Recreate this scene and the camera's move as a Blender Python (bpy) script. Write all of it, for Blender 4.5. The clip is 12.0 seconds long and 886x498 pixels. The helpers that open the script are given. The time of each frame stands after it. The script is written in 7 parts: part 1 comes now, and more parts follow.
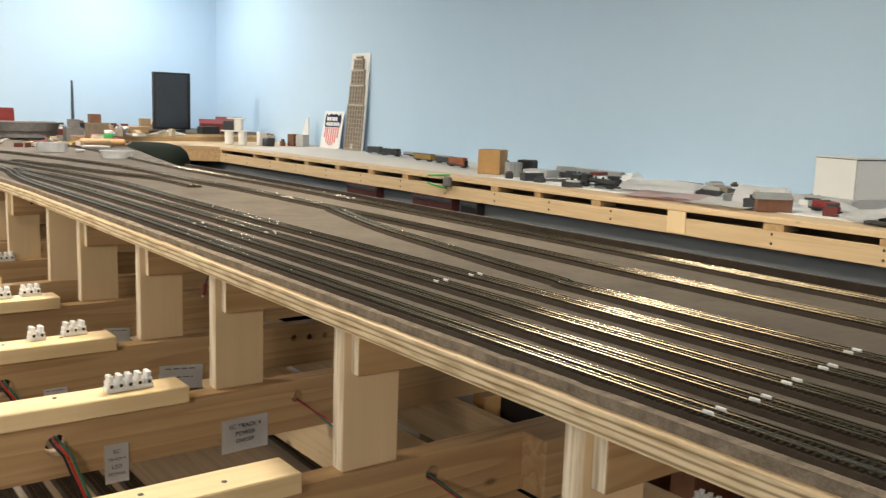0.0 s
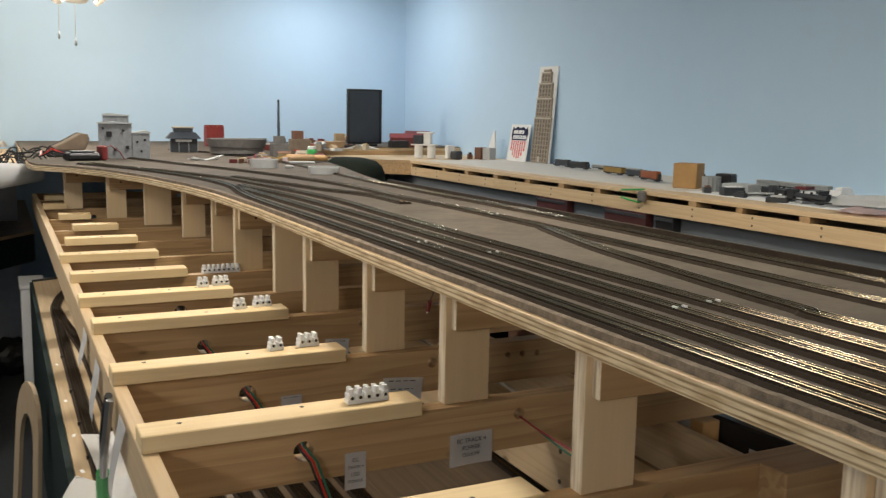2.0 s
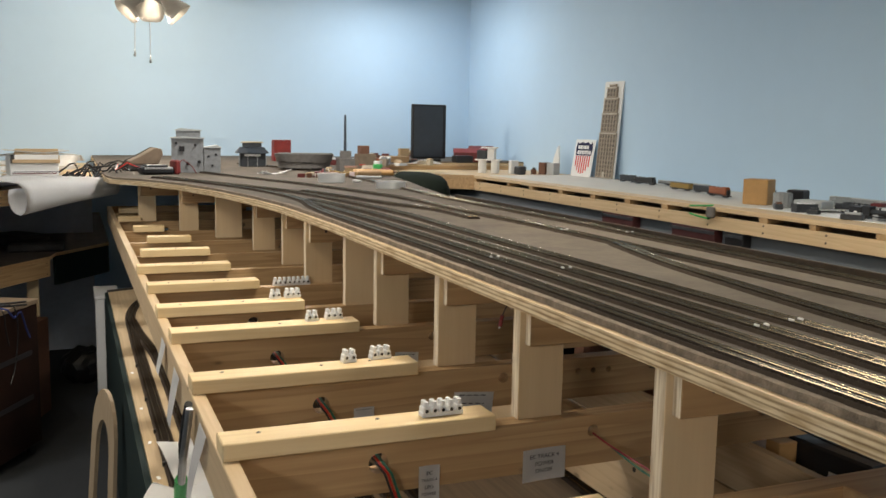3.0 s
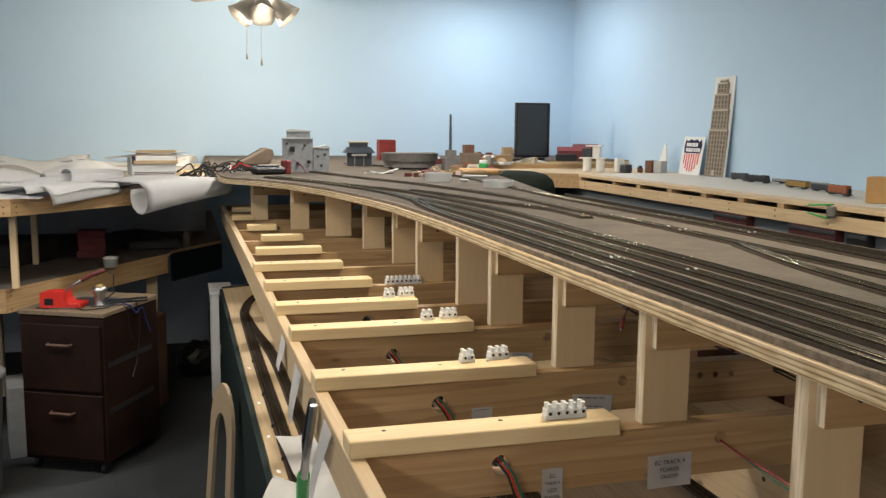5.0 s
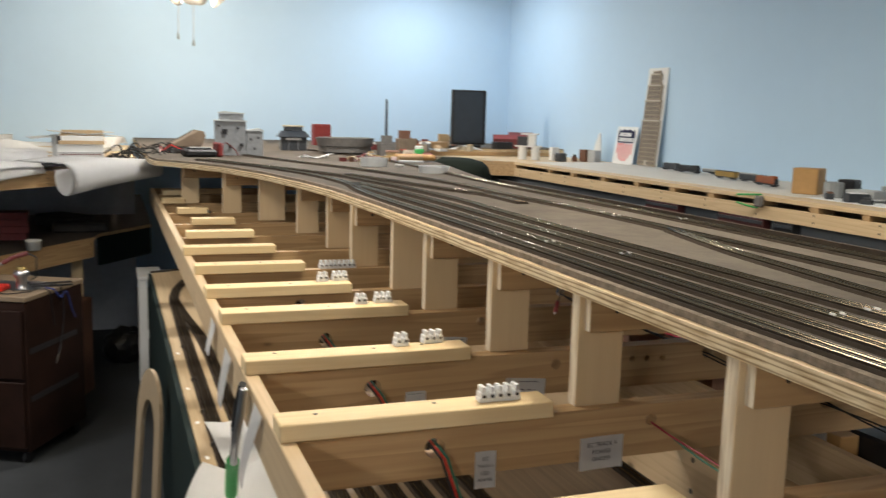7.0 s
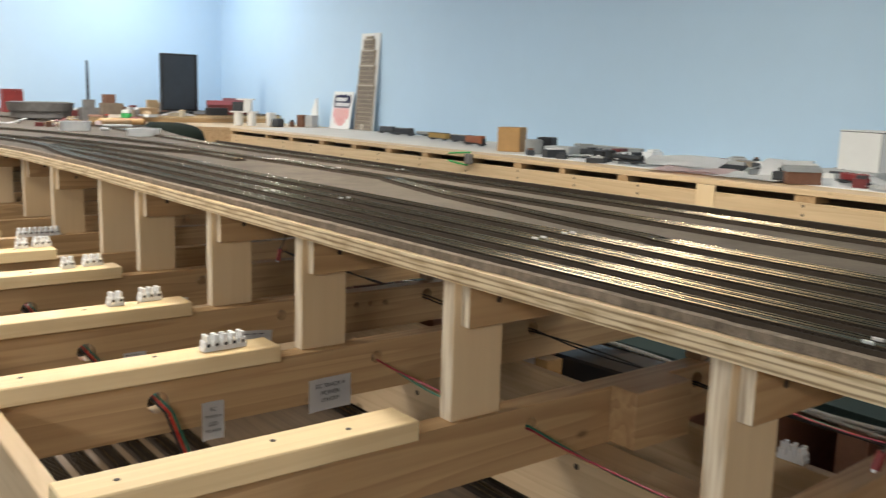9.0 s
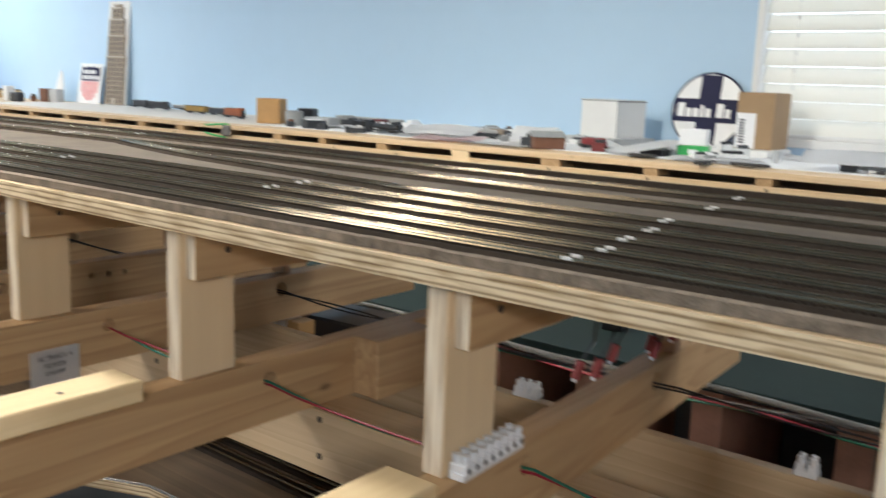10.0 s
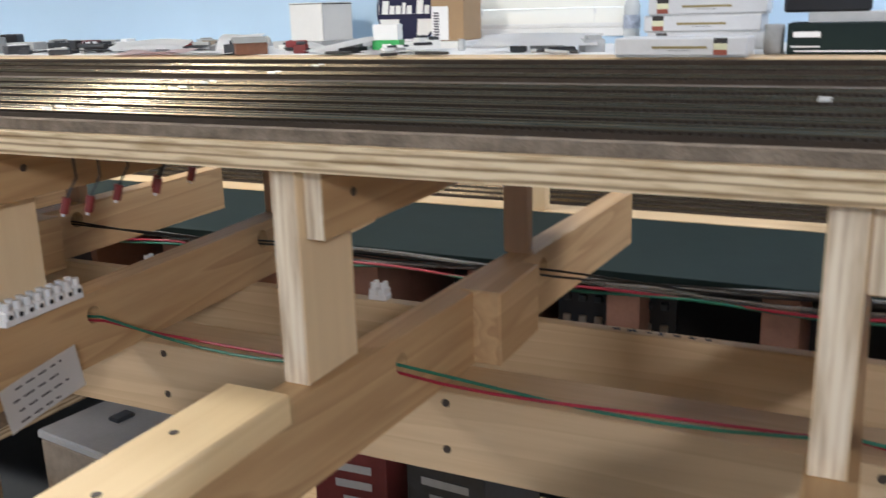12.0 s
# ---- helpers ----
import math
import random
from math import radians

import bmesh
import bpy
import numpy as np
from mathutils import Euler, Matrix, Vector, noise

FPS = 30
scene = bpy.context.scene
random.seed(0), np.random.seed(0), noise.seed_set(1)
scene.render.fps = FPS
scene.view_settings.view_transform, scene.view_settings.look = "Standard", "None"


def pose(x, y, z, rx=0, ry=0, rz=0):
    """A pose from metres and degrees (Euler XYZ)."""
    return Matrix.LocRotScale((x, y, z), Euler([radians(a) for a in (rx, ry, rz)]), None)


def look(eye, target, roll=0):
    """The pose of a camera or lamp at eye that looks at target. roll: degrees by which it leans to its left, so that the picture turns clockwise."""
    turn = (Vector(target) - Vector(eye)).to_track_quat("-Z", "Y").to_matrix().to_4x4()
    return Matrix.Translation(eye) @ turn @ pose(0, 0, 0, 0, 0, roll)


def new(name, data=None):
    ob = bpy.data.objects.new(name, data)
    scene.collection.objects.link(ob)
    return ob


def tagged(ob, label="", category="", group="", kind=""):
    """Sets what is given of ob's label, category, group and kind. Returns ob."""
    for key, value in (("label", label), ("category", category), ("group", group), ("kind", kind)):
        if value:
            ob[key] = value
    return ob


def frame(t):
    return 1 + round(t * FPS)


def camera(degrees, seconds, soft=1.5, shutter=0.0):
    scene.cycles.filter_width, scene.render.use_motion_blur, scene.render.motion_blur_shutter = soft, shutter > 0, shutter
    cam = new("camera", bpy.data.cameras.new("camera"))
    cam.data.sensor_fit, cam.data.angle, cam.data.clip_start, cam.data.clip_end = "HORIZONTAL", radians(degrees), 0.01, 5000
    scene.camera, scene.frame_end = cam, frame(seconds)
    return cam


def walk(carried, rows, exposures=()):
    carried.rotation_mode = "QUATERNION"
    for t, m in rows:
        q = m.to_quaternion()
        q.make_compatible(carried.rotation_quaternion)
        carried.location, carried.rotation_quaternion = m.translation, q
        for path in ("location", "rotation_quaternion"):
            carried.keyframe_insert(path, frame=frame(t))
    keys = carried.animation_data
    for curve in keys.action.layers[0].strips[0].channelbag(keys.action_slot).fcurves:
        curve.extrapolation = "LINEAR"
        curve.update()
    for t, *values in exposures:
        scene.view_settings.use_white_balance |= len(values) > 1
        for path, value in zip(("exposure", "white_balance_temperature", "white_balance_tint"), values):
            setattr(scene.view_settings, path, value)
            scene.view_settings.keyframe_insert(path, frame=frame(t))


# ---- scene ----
cam = camera(51.74, 12.0, soft=1.3, shutter=0.5)
# seconds, x, y, z, yaw, pitch, roll
ROWS = [
    (0.0, 0.0111, 0.0237, 1.4988, -36.617, -8.671, -1.832),
    (0.5, -0.0099, 0.0255, 1.5025, -34.431, -8.333, -1.642),
    (1.0, -0.0302, 0.0348, 1.5076, -31.000, -8.220, -1.203),
    (1.5, -0.0559, 0.0462, 1.5148, -27.780, -7.782, -1.265),
    (2.0, -0.0757, 0.0551, 1.5194, -25.829, -8.332, -1.007),
    (2.5, -0.0863, 0.0567, 1.5208, -23.798, -7.120, -0.364),
    (3.0, -0.1027, 0.0579, 1.5201, -22.060, -7.476, -1.016),
    (3.2, -0.1026, 0.0590, 1.5191, -21.459, -8.534, -0.840),
    (5.0, -0.1393, 0.0795, 1.5215, -15.951, -7.647, -0.488),
    (5.5, -0.1443, 0.0852, 1.5176, -15.088, -7.848, -0.355),
    (6.0, -0.1420, 0.0832, 1.5185, -15.281, -8.004, -0.433),
    (6.5, -0.1462, 0.0826, 1.5153, -16.266, -7.832, -0.982),
    (7.0, -0.1333, 0.0952, 1.5081, -19.906, -8.319, -1.542),
    (7.2, -0.1321, 0.0990, 1.5041, -21.837, -8.870, -1.821),
    (8.8, -0.1316, 0.0938, 1.4663, -35.254, -9.833, -2.084),
    (9.0, -0.1344, 0.0843, 1.4618, -37.352, -9.587, -1.624),
    (9.5, -0.1143, 0.0699, 1.4379, -43.536, -9.302, -1.721),
    (10.0, -0.0772, 0.0551, 1.4134, -51.374, -10.270, -1.999),
    (10.5, -0.0456, -0.0070, 1.3924, -55.879, -12.688, -0.535),
    (11.0, -0.0370, -0.0895, 1.3744, -58.604, -12.991, -0.736),
    (11.5, -0.0419, -0.1959, 1.3706, -61.914, -13.635, -0.579),
    (12.0, -0.0345, -0.2732, 1.3545, -64.705, -15.001, 1.497),
]
walk(cam, [(t, pose(x, y, z, 90 + pitch, roll, yaw)) for t, x, y, z, yaw, pitch, roll in ROWS],
     exposures=[(0.0, -0.04, 6900, 10), (1.5, -0.60, 6650, 10), (5.5, -0.40, 6700, 10), (7.0, -0.36, 6600, 10), (9.0, -0.14, 6400, 10), (11.0, 0.34, 5800, 12), (12.0, 0.27, 5950, 14)])

# ---- world, lamps ----
world = bpy.data.worlds.new("world")
scene.world = world
world.use_nodes = True
wn = world.node_tree.nodes
sky = wn.new("ShaderNodeTexSky")
sky.sky_type = "NISHITA"
sky.sun_disc = False
sky.sun_elevation = radians(40)
sky.sun_rotation = radians(250)
world.node_tree.links.new(sky.outputs[0], wn["Background"].inputs[0])
wn["Background"].inputs[1].default_value = 0.10

WALL_X, BACK_Y, LEFT_X, NEAR_Y, CEIL = 3.42, 8.11, -3.6, -3.2, 2.74


def lamp(name, kind, where, watts, colour, size=0.1, aim=None, size_y=None):
    data = bpy.data.lights.new(name, kind)
    data.energy, data.color = watts, colour
    if kind == "AREA":
        data.size = size
        if size_y:
            data.shape, data.size_y = "RECTANGLE", size_y
    elif kind == "POINT":
        data.shadow_soft_size = size
    ob = new(name, data)
    ob.matrix_world = look(where, aim) if aim else pose(*where)
    return ob


# ---- materials ----
def nodes_of(name):
    m = bpy.data.materials.new(name)
    m.use_nodes = True
    t = m.node_tree
    return m, t, t.nodes["Principled BSDF"]


def node(t, kind, **values):
    n = t.nodes.new(kind)
    for k, v in values.items():
        n.inputs[k].default_value = v
    return n


def ramp(t, fac, stops):
    n = t.nodes.new("ShaderNodeValToRGB")
    while len(n.color_ramp.elements) < len(stops):
        n.color_ramp.elements.new(0.5)
    for e, (p, c) in zip(n.color_ramp.elements, stops):
        e.position, e.color = p, (*c, 1)
    t.links.new(fac, n.inputs[0])
    return n


def coords(t, scale, kind="Object", rotate=(0, 0, 0)):
    c = t.nodes.new("ShaderNodeTexCoord")
    m = t.nodes.new("ShaderNodeMapping")
    m.inputs["Scale"].default_value = scale
    m.inputs["Rotation"].default_value = rotate
    t.links.new(c.outputs[kind], m.inputs[0])
    return m.outputs[0]


def shifted(t, vec):
    """Moves a texture by the object's own random number, so that boards differ."""
    info = t.nodes.new("ShaderNodeObjectInfo")
    mul = t.nodes.new("ShaderNodeMath")
    mul.operation = "MULTIPLY"
    mul.inputs[1].default_value = 37.0
    t.links.new(info.outputs["Random"], mul.inputs[0])
    add = t.nodes.new("ShaderNodeVectorMath")
    t.links.new(vec, add.inputs[0])
    t.links.new(mul.outputs[0], add.inputs[1])
    return add.outputs[0], info


def bump(t, bsdf, height, strength, distance=0.002):
    b = node(t, "ShaderNodeBump", Strength=strength, Distance=distance)
    t.links.new(height, b.inputs["Height"])
    t.links.new(b.outputs[0], bsdf.inputs["Normal"])


def plain(name, colour, rough=0.6, metal=0.0, vary=0.12, scale=14.0, relief=0.1, coat=0.0, spec=0.5):
    m, t, b = nodes_of(name)
    vec, info = shifted(t, coords(t, (scale, scale, scale)))
    n1 = node(t, "ShaderNodeTexNoise", Scale=1.0, Detail=6.0, Roughness=0.6)
    n2 = node(t, "ShaderNodeTexNoise", Scale=9.0, Detail=3.0)
    t.links.new(vec, n1.inputs[0])
    t.links.new(vec, n2.inputs[0])
    mix = t.nodes.new("ShaderNodeMath")
    mix.operation = "MULTIPLY_ADD"
    mix.inputs[1].default_value = 0.35
    t.links.new(n2.outputs[0], mix.inputs[0])
    t.links.new(n1.outputs[0], mix.inputs[2])
    lo = tuple(c * (1 - vary) for c in colour)
    hi = tuple(min(1, c * (1 + vary)) for c in colour)
    r = ramp(t, mix.outputs[0], [(0.42, lo), (0.92, hi)])
    t.links.new(r.outputs[0], b.inputs["Base Color"])
    b.inputs["Roughness"].default_value = rough
    b.inputs["Metallic"].default_value = metal
    b.inputs["Coat Weight"].default_value = coat
    b.inputs["Specular IOR Level"].default_value = spec
    if relief:
        bump(t, b, n2.outputs[0], relief)
    return m


def wood(name, light, dark, along="x", rough=0.55, rings=0.45, knots=True):
    """Sawn softwood with straight grain along one axis, faint rings, knots and fine streaks."""
    m, t, b = nodes_of(name)
    s = {"x": (0.5, 13, 13), "y": (13, 0.5, 13), "z": (13, 13, 0.5)}[along]
    vec, info = shifted(t, coords(t, s))
    warp = node(t, "ShaderNodeTexNoise", Scale=1.1, Detail=2.0)
    t.links.new(vec, warp.inputs[0])
    # growth rings: narrow dark late wood in a slowly bent field
    mul = t.nodes.new("ShaderNodeMath")
    mul.operation = "MULTIPLY"
    mul.inputs[1].default_value = 9.0
    t.links.new(warp.outputs[0], mul.inputs[0])
    frac = t.nodes.new("ShaderNodeMath")
    frac.operation = "FRACT"
    t.links.new(mul.outputs[0], frac.inputs[0])
    late = ramp(t, frac.outputs[0], [(0.0, (0.1, 0.1, 0.1)), (0.72, (0.75, 0.75, 0.75)), (0.9, (1, 1, 1)), (1.0, (0.1, 0.1, 0.1))])
    fine = node(t, "ShaderNodeTexNoise", Scale=7.0, Detail=5.0, Roughness=0.65)
    t.links.new(vec, fine.inputs[0])
    broad = node(t, "ShaderNodeTexNoise", Scale=0.35, Detail=3.0)
    t.links.new(vec, broad.inputs[0])
    a = t.nodes.new("ShaderNodeMath")
    a.operation = "MULTIPLY_ADD"
    a.inputs[1].default_value = rings
    t.links.new(late.outputs[0], a.inputs[0])
    f2 = t.nodes.new("ShaderNodeMath")
    f2.operation = "MULTIPLY_ADD"
    f2.inputs[1].default_value = 0.55
    t.links.new(fine.outputs[0], f2.inputs[0])
    f3 = t.nodes.new("ShaderNodeMath")
    f3.operation = "MULTIPLY"
    f3.inputs[1].default_value = 0.55
    t.links.new(broad.outputs[0], f3.inputs[0])
    t.links.new(f3.outputs[0], f2.inputs[2])
    t.links.new(f2.outputs[0], a.inputs[2])
    r = ramp(t, a.outputs[0], [(0.42, light), (1.0, dark)])
    tint = t.nodes.new("ShaderNodeMix")
    tint.data_type = "RGBA"
    tint.blend_type = "MULTIPLY"
    tr = ramp(t, info.outputs["Random"], [(0.0, (0.88, 0.86, 0.83)), (1.0, (1.04, 1.03, 1.02))])
    tint.inputs[0].default_value = 1.0
    t.links.new(r.outputs[0], tint.inputs[6])
    t.links.new(tr.outputs[0], tint.inputs[7])
    out = tint.outputs[2]
    if knots:
        kv, _ = shifted(t, coords(t, {"x": (5.0, 2.0, 11), "y": (2.0, 5.0, 11), "z": (11, 11, 4.5)}[along]))
        vo = node(t, "ShaderNodeTexVoronoi", Scale=1.0)
        t.links.new(kv, vo.inputs[0])
        kr = ramp(t, vo.outputs["Distance"], [(0.035, (0.9, 0.9, 0.9)), (0.055, (0.35, 0.35, 0.35)), (0.085, (0, 0, 0))])
        km = t.nodes.new("ShaderNodeMix")
        km.data_type = "RGBA"
        t.links.new(kr.outputs[0], km.inputs[0])
        t.links.new(out, km.inputs[6])
        km.inputs[7].default_value = (*[c * 0.5 for c in dark], 1)
        out = km.outputs[2]
    t.links.new(out, b.inputs["Base Color"])
    b.inputs["Roughness"].default_value = rough
    bump(t, b, fine.outputs[0], 0.10, 0.001)
    return m


def plywood_edge(name, warp_scale=(0.2, 0.2, 3), dirt_scale=(0.3, 0.3, 2.5)):
    """Cut edge of a plywood sheet: thin layers, light and dark in turn."""
    m, t, b = nodes_of(name)
    vec = coords(t, (1, 1, 1))
    warp = node(t, "ShaderNodeTexNoise", Scale=30.0, Detail=4.0)
    t.links.new(coords(t, warp_scale), warp.inputs[0])
    sep = t.nodes.new("ShaderNodeSeparateXYZ")
    t.links.new(vec, sep.inputs[0])
    ma = t.nodes.new("ShaderNodeMath")
    ma.operation = "MULTIPLY_ADD"
    ma.inputs[1].default_value = 0.0052
    t.links.new(warp.outputs[0], ma.inputs[0])
    t.links.new(sep.outputs["Z"], ma.inputs[2])
    pp = t.nodes.new("ShaderNodeMath")
    pp.operation = "PINGPONG"
    pp.inputs[1].default_value = 0.0037
    t.links.new(ma.outputs[0], pp.inputs[0])
    sc = t.nodes.new("ShaderNodeMath")
    sc.operation = "MULTIPLY"
    sc.inputs[1].default_value = 1 / 0.0037
    t.links.new(pp.outputs[0], sc.inputs[0])
    r = ramp(t, sc.outputs[0], [(0.35, (0.82, 0.68, 0.45)), (0.62, (0.74, 0.58, 0.36)), (0.86, (0.38, 0.27, 0.155))])
    n = node(t, "ShaderNodeTexNoise", Scale=60.0, Detail=5.0)
    t.links.new(coords(t, dirt_scale), n.inputs[0])
    dirt = ramp(t, n.outputs[0], [(0.34, (0.66, 0.59, 0.50)), (0.56, (1, 1, 1))])
    mx = t.nodes.new("ShaderNodeMix")
    mx.data_type, mx.blend_type = "RGBA", "MULTIPLY"
    mx.inputs[0].default_value = 1
    t.links.new(r.outputs[0], mx.inputs[6])
    t.links.new(dirt.outputs[0], mx.inputs[7])
    t.links.new(mx.outputs[2], b.inputs["Base Color"])
    b.inputs["Roughness"].default_value = 0.7
    bump(t, b, n.outputs[0], 0.4, 0.002)
    return m


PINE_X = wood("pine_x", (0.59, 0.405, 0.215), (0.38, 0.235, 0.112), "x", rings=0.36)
PINE_Y = wood("pine_y", (0.70, 0.54, 0.345), (0.52, 0.37, 0.21), "y", rings=0.26)
PINE_Z = wood("pine_z", (0.80, 0.63, 0.395), (0.69, 0.51, 0.30), "z", rings=0.07, knots=False)
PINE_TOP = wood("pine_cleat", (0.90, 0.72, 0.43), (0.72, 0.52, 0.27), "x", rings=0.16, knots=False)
RED_PINE = wood("red_pine", (0.46, 0.30, 0.185), (0.33, 0.20, 0.115), "z", rings=0.15, knots=False)
PLY_EDGE = plywood_edge("plywood_edge")
PLY_FACE = wood("plywood_face", (0.78, 0.62, 0.40), (0.60, 0.43, 0.24), "y", rings=0.25, knots=False)
GREY_TOP = plain("grey_painted_table", (0.104, 0.086, 0.069), 0.85, vary=0.28, scale=9, relief=0.35, spec=0.25)
ROADBED = plain("roadbed", (0.045, 0.034, 0.026), 0.9, vary=0.25, scale=30, relief=0.3, spec=0.1)
TIE = plain("tie_brown", (0.038, 0.029, 0.021), 0.8, vary=0.2, scale=60, spec=0.1)
RAIL = plain("nickel_rail", (0.26, 0.215, 0.15), 0.16, metal=1.0, vary=0.12, scale=20, relief=0.0)
# the joiners' glint is put into a whitish, barely metallic colour
JOINER = plain("joiner_glint", (0.88, 0.87, 0.84), 0.38, metal=0.35, vary=0.05)
BLUE_WALL = plain("blue_wall_paint", (0.47, 0.635, 0.795), 0.75, vary=0.025, scale=1.2, relief=0.03)
CEILING = plain("ceiling_paint", (0.80, 0.80, 0.78), 0.85, vary=0.02, scale=3)
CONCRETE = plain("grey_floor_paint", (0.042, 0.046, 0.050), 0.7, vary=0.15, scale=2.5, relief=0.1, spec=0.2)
WHITE = plain("white_paint", (0.78, 0.78, 0.76), 0.5, vary=0.03)
PAPER = plain("paper_white", (0.83, 0.835, 0.84), 0.8, vary=0.03, scale=8)
PLASTIC_W = plain("white_nylon", (0.80, 0.81, 0.82), 0.35, vary=0.03)
FIBRE_TOP = plain("worn_fibreboard", (0.22, 0.18, 0.138), 0.95, vary=0.5, scale=40, relief=0.8, spec=0.2)
COVER = plain("dark_green_cloth", (0.012, 0.016, 0.012), 0.95, vary=0.2, scale=10, relief=0.3, spec=0.1)
GREEN_DARK = plain("dark_green_paint", (0.010, 0.020, 0.019), 0.7, vary=0.15, scale=4, spec=0.2)
GREY_DARK = plain("dark_grey_paint", (0.12, 0.14, 0.16), 0.7, vary=0.1, scale=4)
BLACK = plain("black_plastic", (0.012, 0.012, 0.014), 0.4, vary=0.2)
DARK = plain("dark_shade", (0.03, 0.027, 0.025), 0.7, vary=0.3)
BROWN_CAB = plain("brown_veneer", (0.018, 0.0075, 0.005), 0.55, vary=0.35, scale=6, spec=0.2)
KRAFT = plain("kraft_board", (0.35, 0.23, 0.125), 0.8, vary=0.06)
TAN = plain("tan_wood_block", (0.42, 0.24, 0.09), 0.6, vary=0.12)
RED = plain("red_paint", (0.20, 0.022, 0.02), 0.5, vary=0.2)
RED_BRIGHT = plain("red_bright", (0.62, 0.03, 0.02), 0.4, vary=0.1)
MAROON = plain("maroon", (0.13, 0.02, 0.02), 0.55, vary=0.25)
ORANGE = plain("orange_paint", (0.27, 0.075, 0.022), 0.5, vary=0.15)
YELLOW = plain("yellow_paint", (0.28, 0.175, 0.04), 0.5, vary=0.15)
GREEN = plain("green_plastic", (0.05, 0.38, 0.10), 0.4, vary=0.15)
NAVY = plain("navy_enamel", (0.010, 0.011, 0.045), 0.5, vary=0.1, spec=0.2)
WHITE_ENAMEL = plain("white_enamel", (0.80, 0.80, 0.78), 0.25, vary=0.03)
GREY_MODEL = plain("grey_model", (0.27, 0.28, 0.28), 0.7, vary=0.15, scale=20)
DARK_STONE = plain("dark_stone_ring", (0.15, 0.14, 0.13), 0.8, vary=0.2, scale=40, relief=0.3)
GREY_LIGHT = plain("grey_light", (0.42, 0.43, 0.43), 0.6, vary=0.1, scale=20)
GREY_BOX = plain("grey_card", (0.56, 0.57, 0.58), 0.5, vary=0.06)
STONE = plain("stone_tan", (0.29, 0.24, 0.185), 0.8, vary=0.25, scale=40)
STEEL = plain("steel", (0.55, 0.55, 0.56), 0.3, metal=1.0, vary=0.1)
BRASS = plain("brass", (0.65, 0.48, 0.2), 0.3, metal=1.0, vary=0.1)
INK = plain("ink_dark", (0.05, 0.05, 0.07), 0.6, vary=0.1)
DIM_PANEL = plain("dim_blue_grey", (0.48, 0.49, 0.52), 0.8, vary=0.15, scale=3)
DECK_PLY = wood("dirty_plywood", (0.56, 0.43, 0.27), (0.38, 0.28, 0.165), "y", rings=0.3, knots=False)
# worn wood; also stands for shaded wood below the table and in slots
WORN_SHADED_WOOD = wood("worn_shaded_wood", (0.26, 0.195, 0.13), (0.14, 0.10, 0.065), "y", rings=0.3, knots=False)
SCREW = plain("screw_dark", (0.06, 0.045, 0.035), 0.5, vary=0.1)


# ---- building blocks ----
def block(bm, x0, x1, y0, y1, z0, z1, bevel=0.0, mat=0):
    m = Matrix.Translation(((x0 + x1) / 2, (y0 + y1) / 2, (z0 + z1) / 2)) @ Matrix.Diagonal((abs(x1 - x0), abs(y1 - y0), abs(z1 - z0), 1))
    vs = bmesh.ops.create_cube(bm, size=1.0, matrix=m)["verts"]
    faces = {f for v in vs for f in v.link_faces}
    for f in faces:
        f.material_index = mat
    if bevel:
        edges = list({e for v in vs for e in v.link_edges})
        bmesh.ops.bevel(bm, geom=edges, offset=bevel, segments=1, affect="EDGES", profile=0.5)
    return vs


def rod(bm, a, b, r, sides=12, r2=None, mat=0):
    a, b = Vector(a), Vector(b)
    d = b - a
    m = Matrix.Translation((a + b) / 2) @ d.to_track_quat("Z", "Y").to_matrix().to_4x4()
    vs = bmesh.ops.create_cone(bm, cap_ends=True, segments=sides, radius1=r, radius2=r if r2 is None else r2, depth=d.length, matrix=m)["verts"]
    for f in {f for v in vs for f in v.link_faces}:
        f.material_index = mat
    return vs


def tube(bm, pts, r, sides=6):
    """A bent wire or cable through the points."""
    pts = [Vector(p) for p in pts]
    rings = []
    for i, p in enumerate(pts):
        d = (pts[min(i + 1, len(pts) - 1)] - pts[max(i - 1, 0)]).normalized()
        side = d.cross(Vector((0.13, 0.21, 0.97))).normalized()
        up = side.cross(d)
        rings.append([bm.verts.new(p + r * (math.cos(a) * side + math.sin(a) * up)) for a in (2 * math.pi * k / sides for k in range(sides))])
    for p, q in zip(rings, rings[1:]):
        for k in range(sides):
            bm.faces.new((p[k], p[(k + 1) % sides], q[(k + 1) % sides], q[k]))
    bm.faces.new(rings[0][::-1])
    bm.faces.new(rings[-1])


def smooth_path(pts, step=0.03):
    """Catmull-Rom through the points."""
    pts = [Vector(p) for p in pts]
    ext = [2 * pts[0] - pts[1], *pts, 2 * pts[-1] - pts[-2]]
    out = []
    for i in range(1, len(ext) - 2):
        p0, p1, p2, p3 = ext[i - 1:i + 3]
        n = max(1, int((p2 - p1).length / step))
        for k in range(n):
            u = k / n
            out.append(0.5 * (2 * p1 + (p2 - p0) * u + (2 * p0 - 5 * p1 + 4 * p2 - p3) * u * u + (3 * p1 - p0 - 3 * p2 + p3) * u ** 3))
    out.append(pts[-1])
    return out


